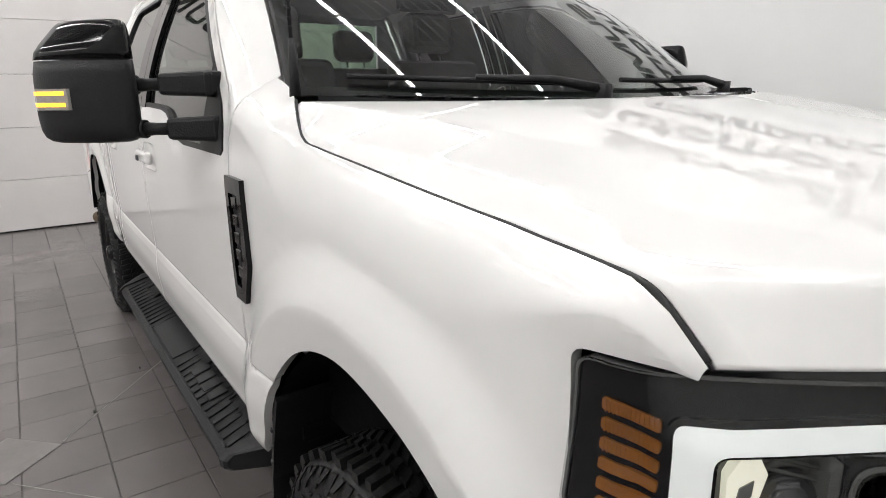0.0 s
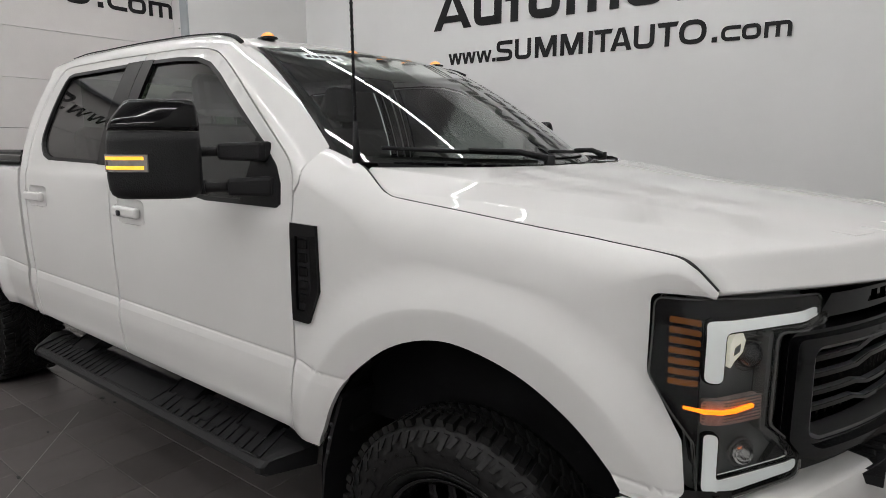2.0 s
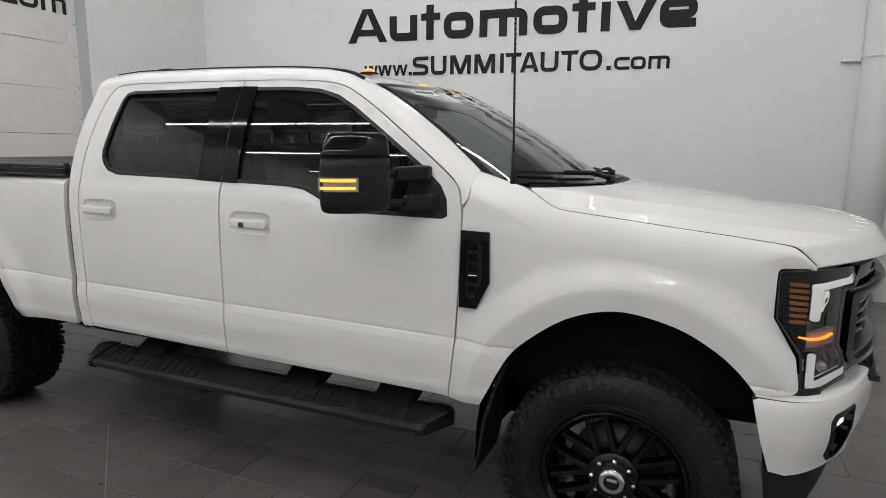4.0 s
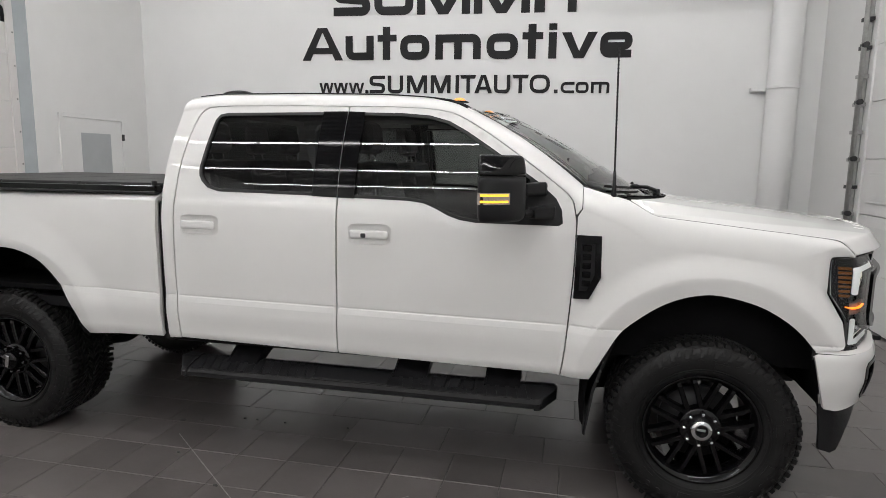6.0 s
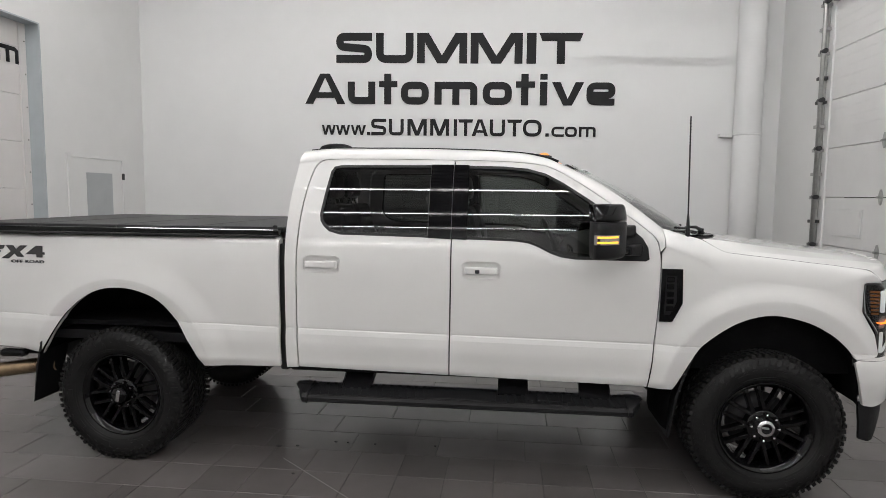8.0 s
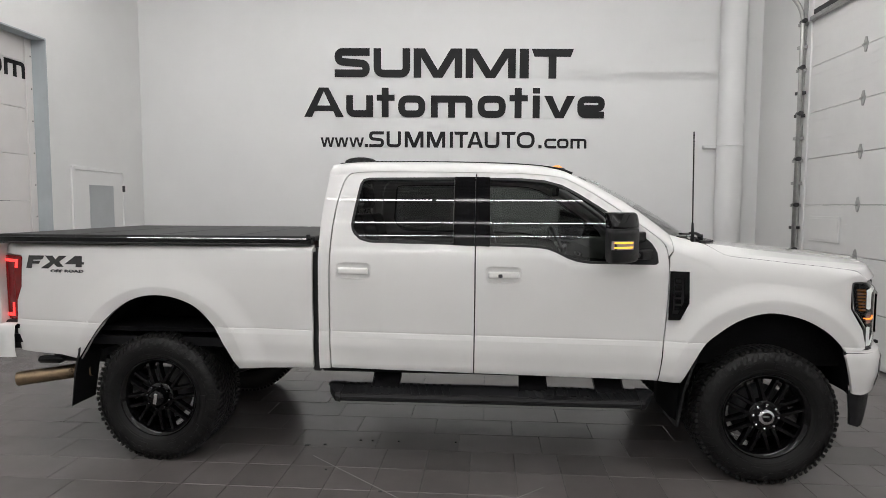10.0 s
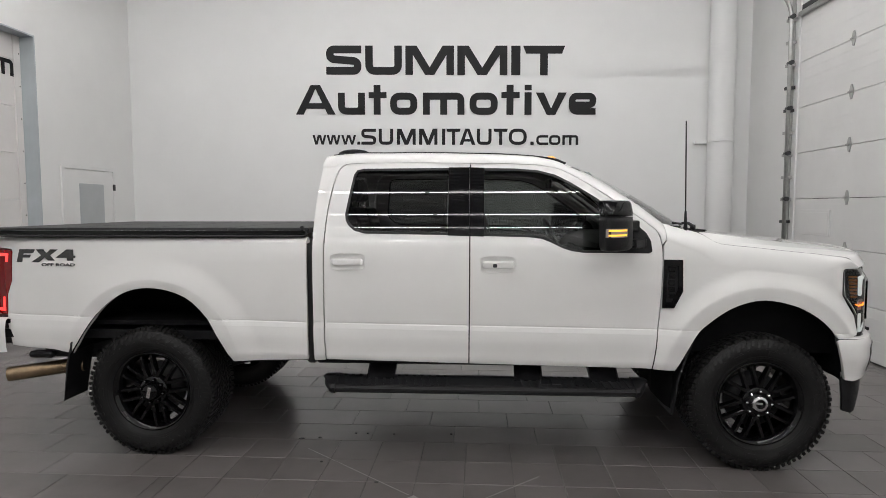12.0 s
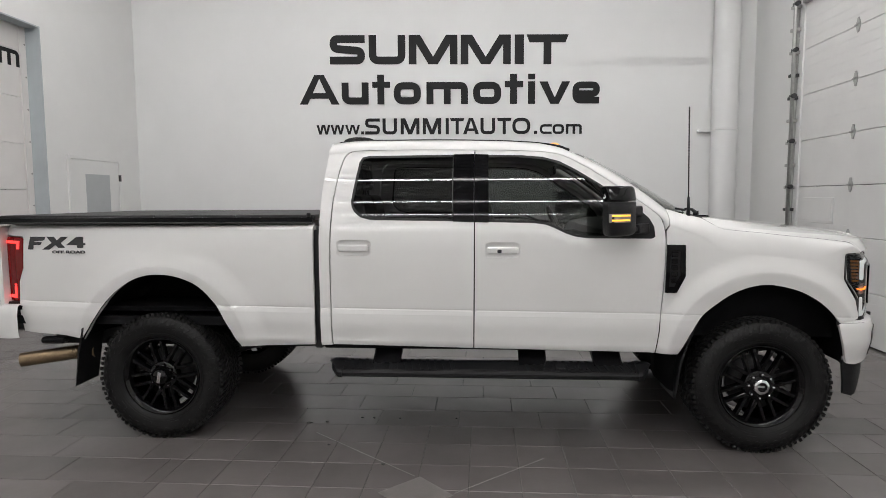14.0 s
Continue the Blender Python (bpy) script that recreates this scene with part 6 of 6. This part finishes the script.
for z in np.arange(1.058, 1.104, 0.0065):
    both("block_rib", lambda: lamp_sheet([(0.152, z), (0.152, z + 0.0018), (0.276, z + 0.0088), (0.276, z + 0.007)], -0.0105, 0.003, 0.04), SMOKE, lamps)
for o in both("lens", lambda: lamp_sheet(LAMP, 0.0, 0.004, 0.015), LENS, lamps, "clear lens"):
    o.visible_shadow = False

# grille
grille = new("grille")
grille.parent = truck
tagged(grille, "gloss black grille with a C-shaped surround")
pair = (grille, grille)
both("backing", lambda: front_sheet([(0.30, 0.93), (0.30, 1.315), (1.22, 1.315), (1.22, 0.93)], -0.085, 0.0, 0.06), LINER, pair)
OPENING = rounded([(0.405, 1.000), (0.400, 1.198), (1.22, 1.204), (1.22, 0.985), (0.44, 0.985)], 0.030, 6)
SURROUND = rounded([(0.328, 1.000), (0.328, 1.236), (1.22, 1.250), (1.22, 0.935), (0.46, 0.938), (0.37, 0.955)], 0.035, 6)
both("surround", lambda: front_sheet(SURROUND, 0.034, 0.12, 0.03, [OPENING]), GLOSS_BLACK, pair)
both("surround_face", lambda: front_sheet(inset(SURROUND, 0.014), 0.046, 0.012, 0.03, [inset(OPENING, -0.014)]), GLOSS_BLACK, pair)
TRIM_GREY = material("satin grey trim", (0.10, 0.10, 0.10), 0.3, metal=0.5, mottle=0.1)
both("inner_surround", lambda: front_sheet(inset(OPENING, -0.003), 0.030, 0.05, 0.02, [inset(OPENING, 0.008)]), TRIM_GREY, pair, "satin grey inner trim")
for z, bend in ((1.150, 0.016), (1.112, 0.014), (1.072, -0.012), (1.036, -0.016)):
    both("grille_bar", lambda: front_sheet([(0.408, z), (0.408, z + 0.010), (0.60, z + 0.010), (0.66, z + 0.010 + bend), (1.22, z + 0.012 + bend), (1.22, z + 0.002 + bend), (0.67, z + bend), (0.61, z)], 0.004, 0.05, 0.04), GLOSS_BLACK, pair)
    both("bar_edge", lambda: front_sheet([(0.43, z + 0.0105), (0.43, z + 0.0125), (0.60, z + 0.0125), (0.66, z + 0.0125 + bend), (1.22, z + 0.0145 + bend), (1.22, z + 0.0125 + bend), (0.66, z + 0.0105 + bend), (0.60, z + 0.0105)], 0.002, 0.012, 0.05), TRIM_GREY, pair)
for p in np.arange(0.42, 1.2, 0.034):
    for sl in (1, -1):
        both("mesh_bar", lambda: front_sheet([(p, 0.99), (p + 0.030 * sl, 1.20), (p + 0.030 * sl + 0.006, 1.20), (p + 0.006, 0.99)], -0.030, 0.02, 0.08), GLOSS_BLACK, pair)
both("upper_bar", lambda: front_sheet([(0.43, 1.262), (0.46, 1.302), (1.22, 1.306), (1.22, 1.258), (0.45, 1.252)], 0.012, 0.08, 0.03, [[(0.60, 1.268), (0.61, 1.294), (0.98, 1.296), (0.98, 1.266)]]), GLOSS_BLACK, pair)
for p in np.arange(0.625, 0.97, 0.045):
    both("slot_fin", lambda: front_sheet([(p, 1.266), (p, 1.296), (p + 0.014, 1.296), (p + 0.014, 1.266)], 0.0, 0.04, 0.05), GLOSS_BLACK, pair)
both("lower_trim", lambda: front_sheet([(0.30, 0.90), (0.36, 0.975), (1.22, 0.968), (1.22, 0.90)], 0.0, 0.05, 0.05), BLACK_PLASTIC, pair)

# bumper
bumper = new("front_bumper")
bumper.parent = truck
tagged(bumper, "white painted front bumper with black lamp pockets")
bp = (bumper, bumper)


def bump_sheet(outline, off=0.0, depth=0.02, step=0.03, holes=(), surf=None):
    return sheet(bmesh.new(), outline, (surf or bump)(-off), step, depth, holes)


POCKET = [(0.315, 0.67), (0.310, 0.80), (0.330, 0.825), (0.460, 0.835), (0.475, 0.82), (0.470, 0.75), (0.440, 0.67), (0.405, 0.645), (0.340, 0.648)]
both("shell", lambda: bump_sheet([(0.035, 0.866), (0.05, 0.874), (0.30, 0.878), (0.72, 0.878), (0.80, 0.84), (1.33, 0.84), (1.33, 0.62), (0.72, 0.62), (0.40, 0.635), (0.16, 0.605), (0.105, 0.612), (0.07, 0.72)], 0.0, 0.03, 0.028, [POCKET]), PAINT, bp)


def shelf():
    bm = bmesh.new()
    rows = []
    for q in np.linspace(0.04, 0.76, 26):
        a = bump(0.0)(q, 0.878)
        n = BUMP(q, -0.02) - BUMP(q, 0.0)
        n.normalize()
        dep = 0.02 + 0.14 * smoothstep(0.12, 0.4, q)
        rows.append([bm.verts.new((a.x + n.x * d, a.y + n.y * d, a.z + dz)) for d, dz in ((0.0, 0.0), (0.012, 0.008), (dep, 0.012))])
    for a, b in zip(rows, rows[1:]):
        for k in range(2):
            f = bm.faces.new((a[k], a[k + 1], b[k + 1], b[k]))
            f.smooth = True
    bmesh.ops.recalc_face_normals(bm, faces=bm.faces[:])
    return bm


both("top_shelf", shelf, PAINT, bp)
# black sheet that gives the gap above the bumper its shade
both("gap_seal", lambda: bump_sheet([(0.03, 0.84), (0.03, 0.912), (0.30, 0.912), (0.30, 0.84)], -0.026, 0.0), SEAL_AND_GAP, bp)
pockets = both("lamp_pocket", lambda: bump_sheet(POCKET, 0.004, 0.06, 0.03, [[(0.337, 0.675), (0.335, 0.795), (0.350, 0.808), (0.443, 0.815), (0.453, 0.80), (0.447, 0.75), (0.425, 0.678), (0.400, 0.662), (0.350, 0.662)]]), GLOSS_BLACK, bp, "gloss black lamp pocket")
both("recess", lambda: bump_sheet([(0.325, 0.66), (0.325, 0.82), (0.460, 0.825), (0.445, 0.67)], -0.05, 0.0), BLACK_PLASTIC, pockets)
both("fog_lamp", lambda: bump_sheet([(0.347, 0.762), (0.347, 0.785), (0.430, 0.792), (0.430, 0.77)], -0.016, 0.02), FOG_LIT, pockets, "lit white fog lamp")
both("step_pad", lambda: bump_sheet([(0.74, 0.875), (0.82, 0.842), (1.33, 0.842), (1.33, 0.875)], 0.002, 0.02), BLACK_PLASTIC, bp, "black ribbed step pad")
bm = bmesh.new()
for i in range(24):
    y = -0.62 + 0.054 * i
    xf = BUMP(float(np.interp(-abs(y), [-1.03, -0.84, -0.48, -0.25, 0.0], [0.0, 0.45, 0.83, 1.07, 1.32])), 0.0).x
    box(bm, xf - 0.16, xf - 0.02, y, y + 0.034, 0.872, 0.885, bevel=0.004)
tagged(part("pad_ribs", bm, BLACK_PLASTIC, bumper), kind="stuff")
part("pad_base", boxed(4.82, 4.96, -0.60, 0.60, 0.85, 0.872), BLACK_PLASTIC, bumper)
both("air_dam", lambda: bump_sheet([(0.090, 0.625), (0.105, 0.50), (0.110, 0.405), (0.18, 0.390), (0.23, 0.40), (0.31, 0.49), (0.46, 0.60), (0.46, 0.64)], -0.055, 0.02, 0.03, (), face(BUMP)), BLACK_PLASTIC, bp, "black plastic air dam")
part("crossmember", boxed(4.58, 4.80, -0.80, 0.80, 0.60, 0.86, bevel=0.02), CHASSIS, truck)
# ---- side mirrors ----
HEAD = curve([(3.00, 1.140), (2.985, 1.25), (3.00, 1.348), (3.055, 1.343), (3.125, 1.288), (3.172, 1.222), (3.192, 1.165), (3.165, 1.136), (3.08, 1.132)], 4, True)


def head_shell(levels):
    bm = bmesh.new()
    cx, cy = 3.085, 1.235
    rings = []
    for z, k, sh, f in levels:
        ring = []
        for x, y in HEAD:
            y = cy + (y - cy) * k
            ring.append(bm.verts.new((cx + (x - cx) * k + sh, 1.145 + (y - 1.145) * (f if y > 1.145 else 1.0), z)))
        rings.append(ring)
    n = len(HEAD)
    for a, b in zip(rings, rings[1:]):
        for i in range(n):
            f = bm.faces.new((a[i], a[(i + 1) % n], b[(i + 1) % n], b[i]))
            f.smooth = True
    bm.faces.new(rings[0][::-1])
    bm.faces.new(rings[-1])
    bmesh.ops.recalc_face_normals(bm, faces=bm.faces[:])
    return bm


def amber_path(off, p0=0.0, p1=1.0, n=7):
    pts = [(2.997, 1.350), (3.045, 1.350), (3.085, 1.323), (3.130, 1.288)]
    c = curve(pts, 6)
    out = []
    for k in range(n):
        t = p0 + (p1 - p0) * k / (n - 1)
        i = min(len(c) - 1, int(round(t * (len(c) - 1))))
        out.append(Vector((c[i][0] + 0.6 * off, c[i][1] + 0.8 * off, 0)))
    return out


def band(z0, z1, off, thick, p0=0.0, p1=1.0):
    bm = bmesh.new()
    rows = []
    for p in amber_path(off, p0, p1):
        q = p + Vector((-0.6, -0.8, 0)) * thick
        rows.append([bm.verts.new((p.x, p.y, z0)), bm.verts.new((p.x, p.y, z1)), bm.verts.new((q.x, q.y, z1)), bm.verts.new((q.x, q.y, z0))])
    for a, b in zip(rows, rows[1:]):
        for i in range(4):
            bm.faces.new((a[i], a[(i + 1) % 4], b[(i + 1) % 4], b[i]))
    bm.faces.new(rows[0])
    bm.faces.new(rows[-1][::-1])
    bmesh.ops.recalc_face_normals(bm, faces=bm.faces[:])
    return bm


LAMP_CLEAR = material("clear mirror lamp", (0.30, 0.29, 0.275), 0.12, coat=0.6, mottle=0.15, mottle_scale=40)
for s in (-1, 1):
    mirror = new("side_mirror")
    mirror.parent = truck
    tagged(mirror, "black towing mirror with a lit yellow turn lamp")

    def add(name, bm, mat, label="", smooth=False, par=None):
        flip(bm, s)
        return part(name, bm, mat, par or mirror, label, smooth)

    add("shell", head_shell([(1.446, 0.74, -0.012, 0.96), (1.450, 0.86, -0.006, 0.97), (1.460, 0.945, -0.002, 0.985), (1.478, 0.985, 0, 0.995), (1.51, 1.0, 0, 1.0), (1.56, 1.0, 0, 1.0), (1.62, 0.995, 0, 0.985), (1.650, 0.985, 0, 0.96)]), BLACK_PLASTIC)
    add("cap", head_shell([(1.653, 0.990, 0, 0.965), (1.672, 0.988, 0, 0.945), (1.694, 0.985, -0.003, 0.87), (1.714, 0.98, -0.006, 0.79), (1.728, 0.97, -0.008, 0.735), (1.738, 0.95, -0.011, 0.70), (1.745, 0.91, -0.014, 0.675), (1.748, 0.84, -0.018, 0.66)]), GLOSS_BLACK, "gloss black upper cap")
    lampm = add("turn_lamp", band(1.530, 1.582, 0.0045, 0.012), LAMP_CLEAR, "clear lamp block")
    add("light_bar", band(1.566, 1.576, 0.0065, 0.006, 0.08, 0.95), MIRROR_LIT, "lit yellow bar", par=lampm)
    add("light_bar", band(1.538, 1.548, 0.0065, 0.006, 0.08, 0.95), MIRROR_LIT, "lit yellow bar", par=lampm)
    add("mirror_glass", boxed(2.991, 2.997, 1.165, 1.300, 1.48, 1.64, bevel=0.002), CHROME, "mirror glass")
    for z, back in ((1.590, 0.045), (1.478, 0.0)):
        bm = bmesh.new()
        tube(bm, [(3.14 - back * 0.5, 1.16, z), (3.19 - back, 1.105, z), (3.215 - back, 1.075, z)], [0.020, 0.016, 0.016], 12)
        add("rod", bm, BLACK_PLASTIC)
        bm = bmesh.new()
        tube(bm, [(3.15 - back * 0.6, 1.15, z), (3.17 - back * 0.8, 1.128, z)], 0.024, 12)
        add("collar", bm, BLACK_PLASTIC)
        bm = boxed(-0.075, 0.075, -0.026, 0.026, -0.027, 0.027, bevel=0.010, seg=2)
        for v in bm.verts:
            k = 1 + 0.25 * (v.co.x / 0.075 + 1) * 0.5
            v.co.z *= k
        bmesh.ops.transform(bm, matrix=pose(3.262 - back, 1.020, z, 0, 0, -50), verts=bm.verts[:])
        add("arm", bm, BLACK_PLASTIC)
        bm = boxed(3.245 - back, 3.325 - back, 0.945, 0.998, z - 0.032, z + 0.032, bevel=0.012, seg=2)
        add("foot", bm, BLACK_PLASTIC)
# ---- cabin ----
def seat_shape(x, y, w, rake=0.18):
    seat = new("seat")
    seat.parent = truck
    part("cushion", boxed(x - 0.28, x + 0.26, y - w / 2, y + w / 2, 1.00, 1.14, bevel=0.05, seg=3), LEATHER, seat)
    bm = boxed(-0.06, 0.08, -w / 2, w / 2, 0.0, 0.62, bevel=0.045, seg=3)
    bmesh.ops.transform(bm, matrix=pose(x - 0.26, y, 1.10, 0, -14, 0), verts=bm.verts[:])
    part("backrest", bm, LEATHER, seat)
    bm = boxed(-0.05, 0.06, -0.14, 0.14, 0.0, 0.20, bevel=0.05, seg=3)
    bmesh.ops.transform(bm, matrix=pose(x - 0.43, y, 1.75, 0, -8, 0), verts=bm.verts[:])
    part("headrest", bm, LEATHER, seat)
    for q in (-0.06, 0.06):
        bm = bmesh.new()
        tube(bm, [(x - 0.40, y + q, 1.66), (x - 0.43, y + q, 1.78)], 0.007, 6)
        part("post", bm, CHROME, seat)
    part("base", boxed(x - 0.24, x + 0.22, y - w / 2 + 0.05, y + w / 2 - 0.05, 0.74, 1.0, bevel=0.02), LINER, seat)


for y in (-0.42, 0.42):
    seat_shape(2.62, y, 0.52)
for y in (-0.50, 0.0, 0.50):
    seat_shape(1.62, y, 0.46)
part("console", boxed(2.35, 3.1, -0.13, 0.13, 0.80, 1.16, bevel=0.04, seg=2), LEATHER, truck)
bm = bmesh.new()
prism(bm, [(3.02, 1.10), (3.00, 1.36), (3.06, 1.46), (3.22, 1.50), (3.50, 1.50), (3.62, 1.46), (3.55, 0.80), (3.20, 0.80)], "y", -0.80, 0.80)
part("dashboard", bm, LEATHER, truck)
part("screen_panel", boxed(2.99, 3.01, -0.14, 0.14, 1.22, 1.42, bevel=0.008), GLOSS_BLACK, truck)
bm = bmesh.new()
bmesh.ops.create_uvsphere(bm, u_segments=8, v_segments=6, radius=0.06)
for v in bm.verts:
    v.co = Vector((v.co.x * 0.5, v.co.y, v.co.z))
bmesh.ops.transform(bm, matrix=pose(2.93, 0.42, 1.40, 0, 25, 0), verts=bm.verts[:])
wheel_s = part("steering_wheel", bm, LEATHER, truck, smooth=True)
bm = bmesh.new()
tube(bm, [(Vector((2.90, 0.42, 1.42)) + Vector((-0.08 * math.sin(a), 0.19 * math.cos(a), 0.175 * math.sin(a)))) for a in np.linspace(0, math.tau, 29)], 0.016, 8, cap=False)
part("rim", bm, LEATHER, wheel_s)
for a in (0.2, math.pi - 0.2, -math.pi / 2):
    bm = bmesh.new()
    tube(bm, [(2.925, 0.42, 1.40), (2.90 - 0.08 * math.sin(a), 0.42 + 0.18 * math.cos(a), 1.42 + 0.17 * math.sin(a))], 0.014, 6)
    part("spoke", bm, LEATHER, wheel_s)
part("cabin_floor", boxed(1.20, 3.55, -0.86, 0.86, 0.742, 0.76), LINER, truck)
bm = bmesh.new()
xs = np.linspace(1.22, 2.86, 12)
g = [[bm.verts.new((x, u * (roof_edge(x) - 0.01), roof_line(x) - 0.05)) for u in np.linspace(-1, 1, 8)] for x in xs]
for a, b in zip(g, g[1:]):
    for i in range(7):
        bm.faces.new((a[i], b[i], b[i + 1], a[i + 1]))
part("headliner", bm, HEADLINER, truck)
bm = boxed(2.80, 2.825, -0.14, 0.14, 1.86, 1.93, bevel=0.01)
part("inside_mirror", bm, BLACK_PLASTIC, truck)
sides("door_trim", lambda: panel([(1.30, 0.80), (3.30, 0.80), (3.34, 1.39), (2.6, 1.475), (1.40, 1.49)], low(cab_surf, 0.07), 0.12, 0.0), LEATHER)
for s in (-1, 1):
    bm = bmesh.new()
    tube(bm, [(3.44, s * 0.84, 1.53), (3.15, s * 0.785, 1.74), (2.86, s * 0.69, 1.95)], 0.028, 8)
    part("pillar_trim", bm, HEADLINER, truck)
# ---- floor ----
floor = tagged(part("floor", boxed(X0 - 0.45, X1 + 0.1, Y0 - 0.1, Y1 + 0.1, -0.12, -0.004), GROUT), "dark slate-look tiled floor with thin joints", "floor", kind="structure")
TX, TYP, G = 0.613, 0.327, 0.0035
tile_meshes = {}


def tile_mesh(w, h):
    key = (round(w, 4), round(h, 4))
    if key not in tile_meshes:
        bm = boxed(-w / 2 + G / 2, w / 2 - G / 2, -h / 2 + G / 2, h / 2 - G / 2, -0.02, 0.0)
        top = [e for e in bm.edges if all(v.co.z > -0.001 for v in e.verts)]
        bmesh.ops.bevel(bm, geom=top, offset=0.0022, segments=1, affect="EDGES")
        me = bpy.data.meshes.new("tile")
        bm.to_mesh(me)
        bm.free()
        me.materials.append(TILE)
        tile_meshes[key] = me
    return tile_meshes[key]


near, far = [], []
SQ = 0.33  # square tiles begin here
rng = random.Random(4)
row = 0
y = 5.25
while y > Y0:
    yc = y - TYP / 2
    off = (0.585, 0.20, 0.40)[row % 3]
    x = X0 - 0.9 + off
    while x < X1 + 0.7:
        a, b = max(x, X0 - 0.42), min(x + TX, X1 + 0.08)
        if b - a > 0.05:
            cells = [(a, b)]
            if yc < -0.66:
                cells = [(a, min(b, SQ))] if a < SQ - 0.02 else []
            for c0, c1 in cells:
                (near if -3.3 < yc < 0.9 and -1.2 < (c0 + c1) / 2 < 4.9 else far).append(((c0 + c1) / 2, yc, c1 - c0))
        x += TX
    x = SQ
    while yc < -0.66 and x < X1 + 0.05:
        (near if -3.3 < yc and x < 4.7 else far).append((x + TX / 4, yc, TX / 2))
        x += TX / 2
    y -= TYP
    row += 1
near.sort(key=lambda t: abs(t[1] + 1.2))
far += near[300:]
near = near[:300]
for x, yc, w in near:
    ob = new("tile", tile_mesh(w, TYP))
    ob.parent = floor
    ob.matrix_basis = pose(x, yc, rng.uniform(-0.0006, 0.0006), rng.uniform(-0.05, 0.05), rng.uniform(-0.05, 0.05), 0)
verts, faces = [], []
for x, yc, w in far:
    b = len(verts)
    hw, hh, z = w / 2 - G / 2, TYP / 2 - G / 2, rng.uniform(-0.0006, 0.0006)
    verts += [(x - hw, yc - hh, -0.02), (x + hw, yc - hh, -0.02), (x + hw, yc + hh, -0.02), (x - hw, yc + hh, -0.02)]
    q = 0.0022
    verts += [(x - hw, yc - hh, z - q), (x + hw, yc - hh, z - q), (x + hw, yc + hh, z - q), (x - hw, yc + hh, z - q)]
    hw, hh = hw - q, hh - q
    verts += [(x - hw, yc - hh, z), (x + hw, yc - hh, z), (x + hw, yc + hh, z), (x - hw, yc + hh, z)]
    faces += [(b + 8, b + 9, b + 10, b + 11)]
    for o in (0, 4):
        for i in range(4):
            faces.append((b + o + i, b + o + (i + 1) % 4, b + o + 4 + (i + 1) % 4, b + o + 4 + i))
me = bpy.data.meshes.new("far_tiles")
me.from_pydata(verts, [], faces)
me.materials.append(TILE)
far_tiles = tagged(new("far_tiles", me), "dark slate-look floor tiles", kind="stuff")
far_tiles.parent = floor

# one paler tile laid askew near the truck, with thin cut joints running from it
PALE = material("paler floor tile", (0.155, 0.141, 0.136), 0.34, bump=0.2, bump_scale=40, mottle=0.14, mottle_scale=9)
JOINT = material("pale joint line", (0.18, 0.165, 0.158), 0.7, mottle=0.3, mottle_scale=30)
bm = boxed(-0.152, 0.152, -0.152, 0.152, 0.0, 0.004, bevel=0.0015)
ob = part("tile", bm, PALE, floor, "pale square tile laid askew")
ob.matrix_basis = pose(1.868, -1.672, 0.0008, 0, 0, 44)
for x0, y0, x1, y1 in ((2.09, -1.65, 2.64, -1.158), (1.84, -1.45, 1.05, -0.80)):
    d = math.hypot(x1 - x0, y1 - y0)
    ob = part("joint", boxed(0, d, -0.0025, 0.0025, 0.0, 0.0012), JOINT, floor)
    ob.matrix_basis = pose(x0, y0, 0.0006, 0, 0, math.degrees(math.atan2(y1 - y0, x1 - x0)))
# grit under the truck
GRIT = material("dark grit", (0.02, 0.019, 0.018), 0.8, bump=0.5, bump_scale=200)
for x, y, r in ((0.95, -0.62, 0.022), (1.08, -0.60, 0.012), (1.33, -0.50, 0.010), (1.42, -0.50, 0.009), (1.62, -0.50, 0.009), (1.20, -1.02, 0.010), (1.62, -1.30, 0.014), (2.05, -0.48, 0.008)):
    bm = bmesh.new()
    bmesh.ops.create_icosphere(bm, subdivisions=1, radius=1.0)
    for v in bm.verts:
        v.co = Vector((x + v.co.x * r * rng.uniform(0.9, 1.5), y + v.co.y * r * rng.uniform(0.5, 1.0), max(0.0, 0.004 + v.co.z * 0.007)))
    tagged(part("grit", bm, GRIT), "small dark lump of grit on the tiles", "grit", group="grit on the floor")
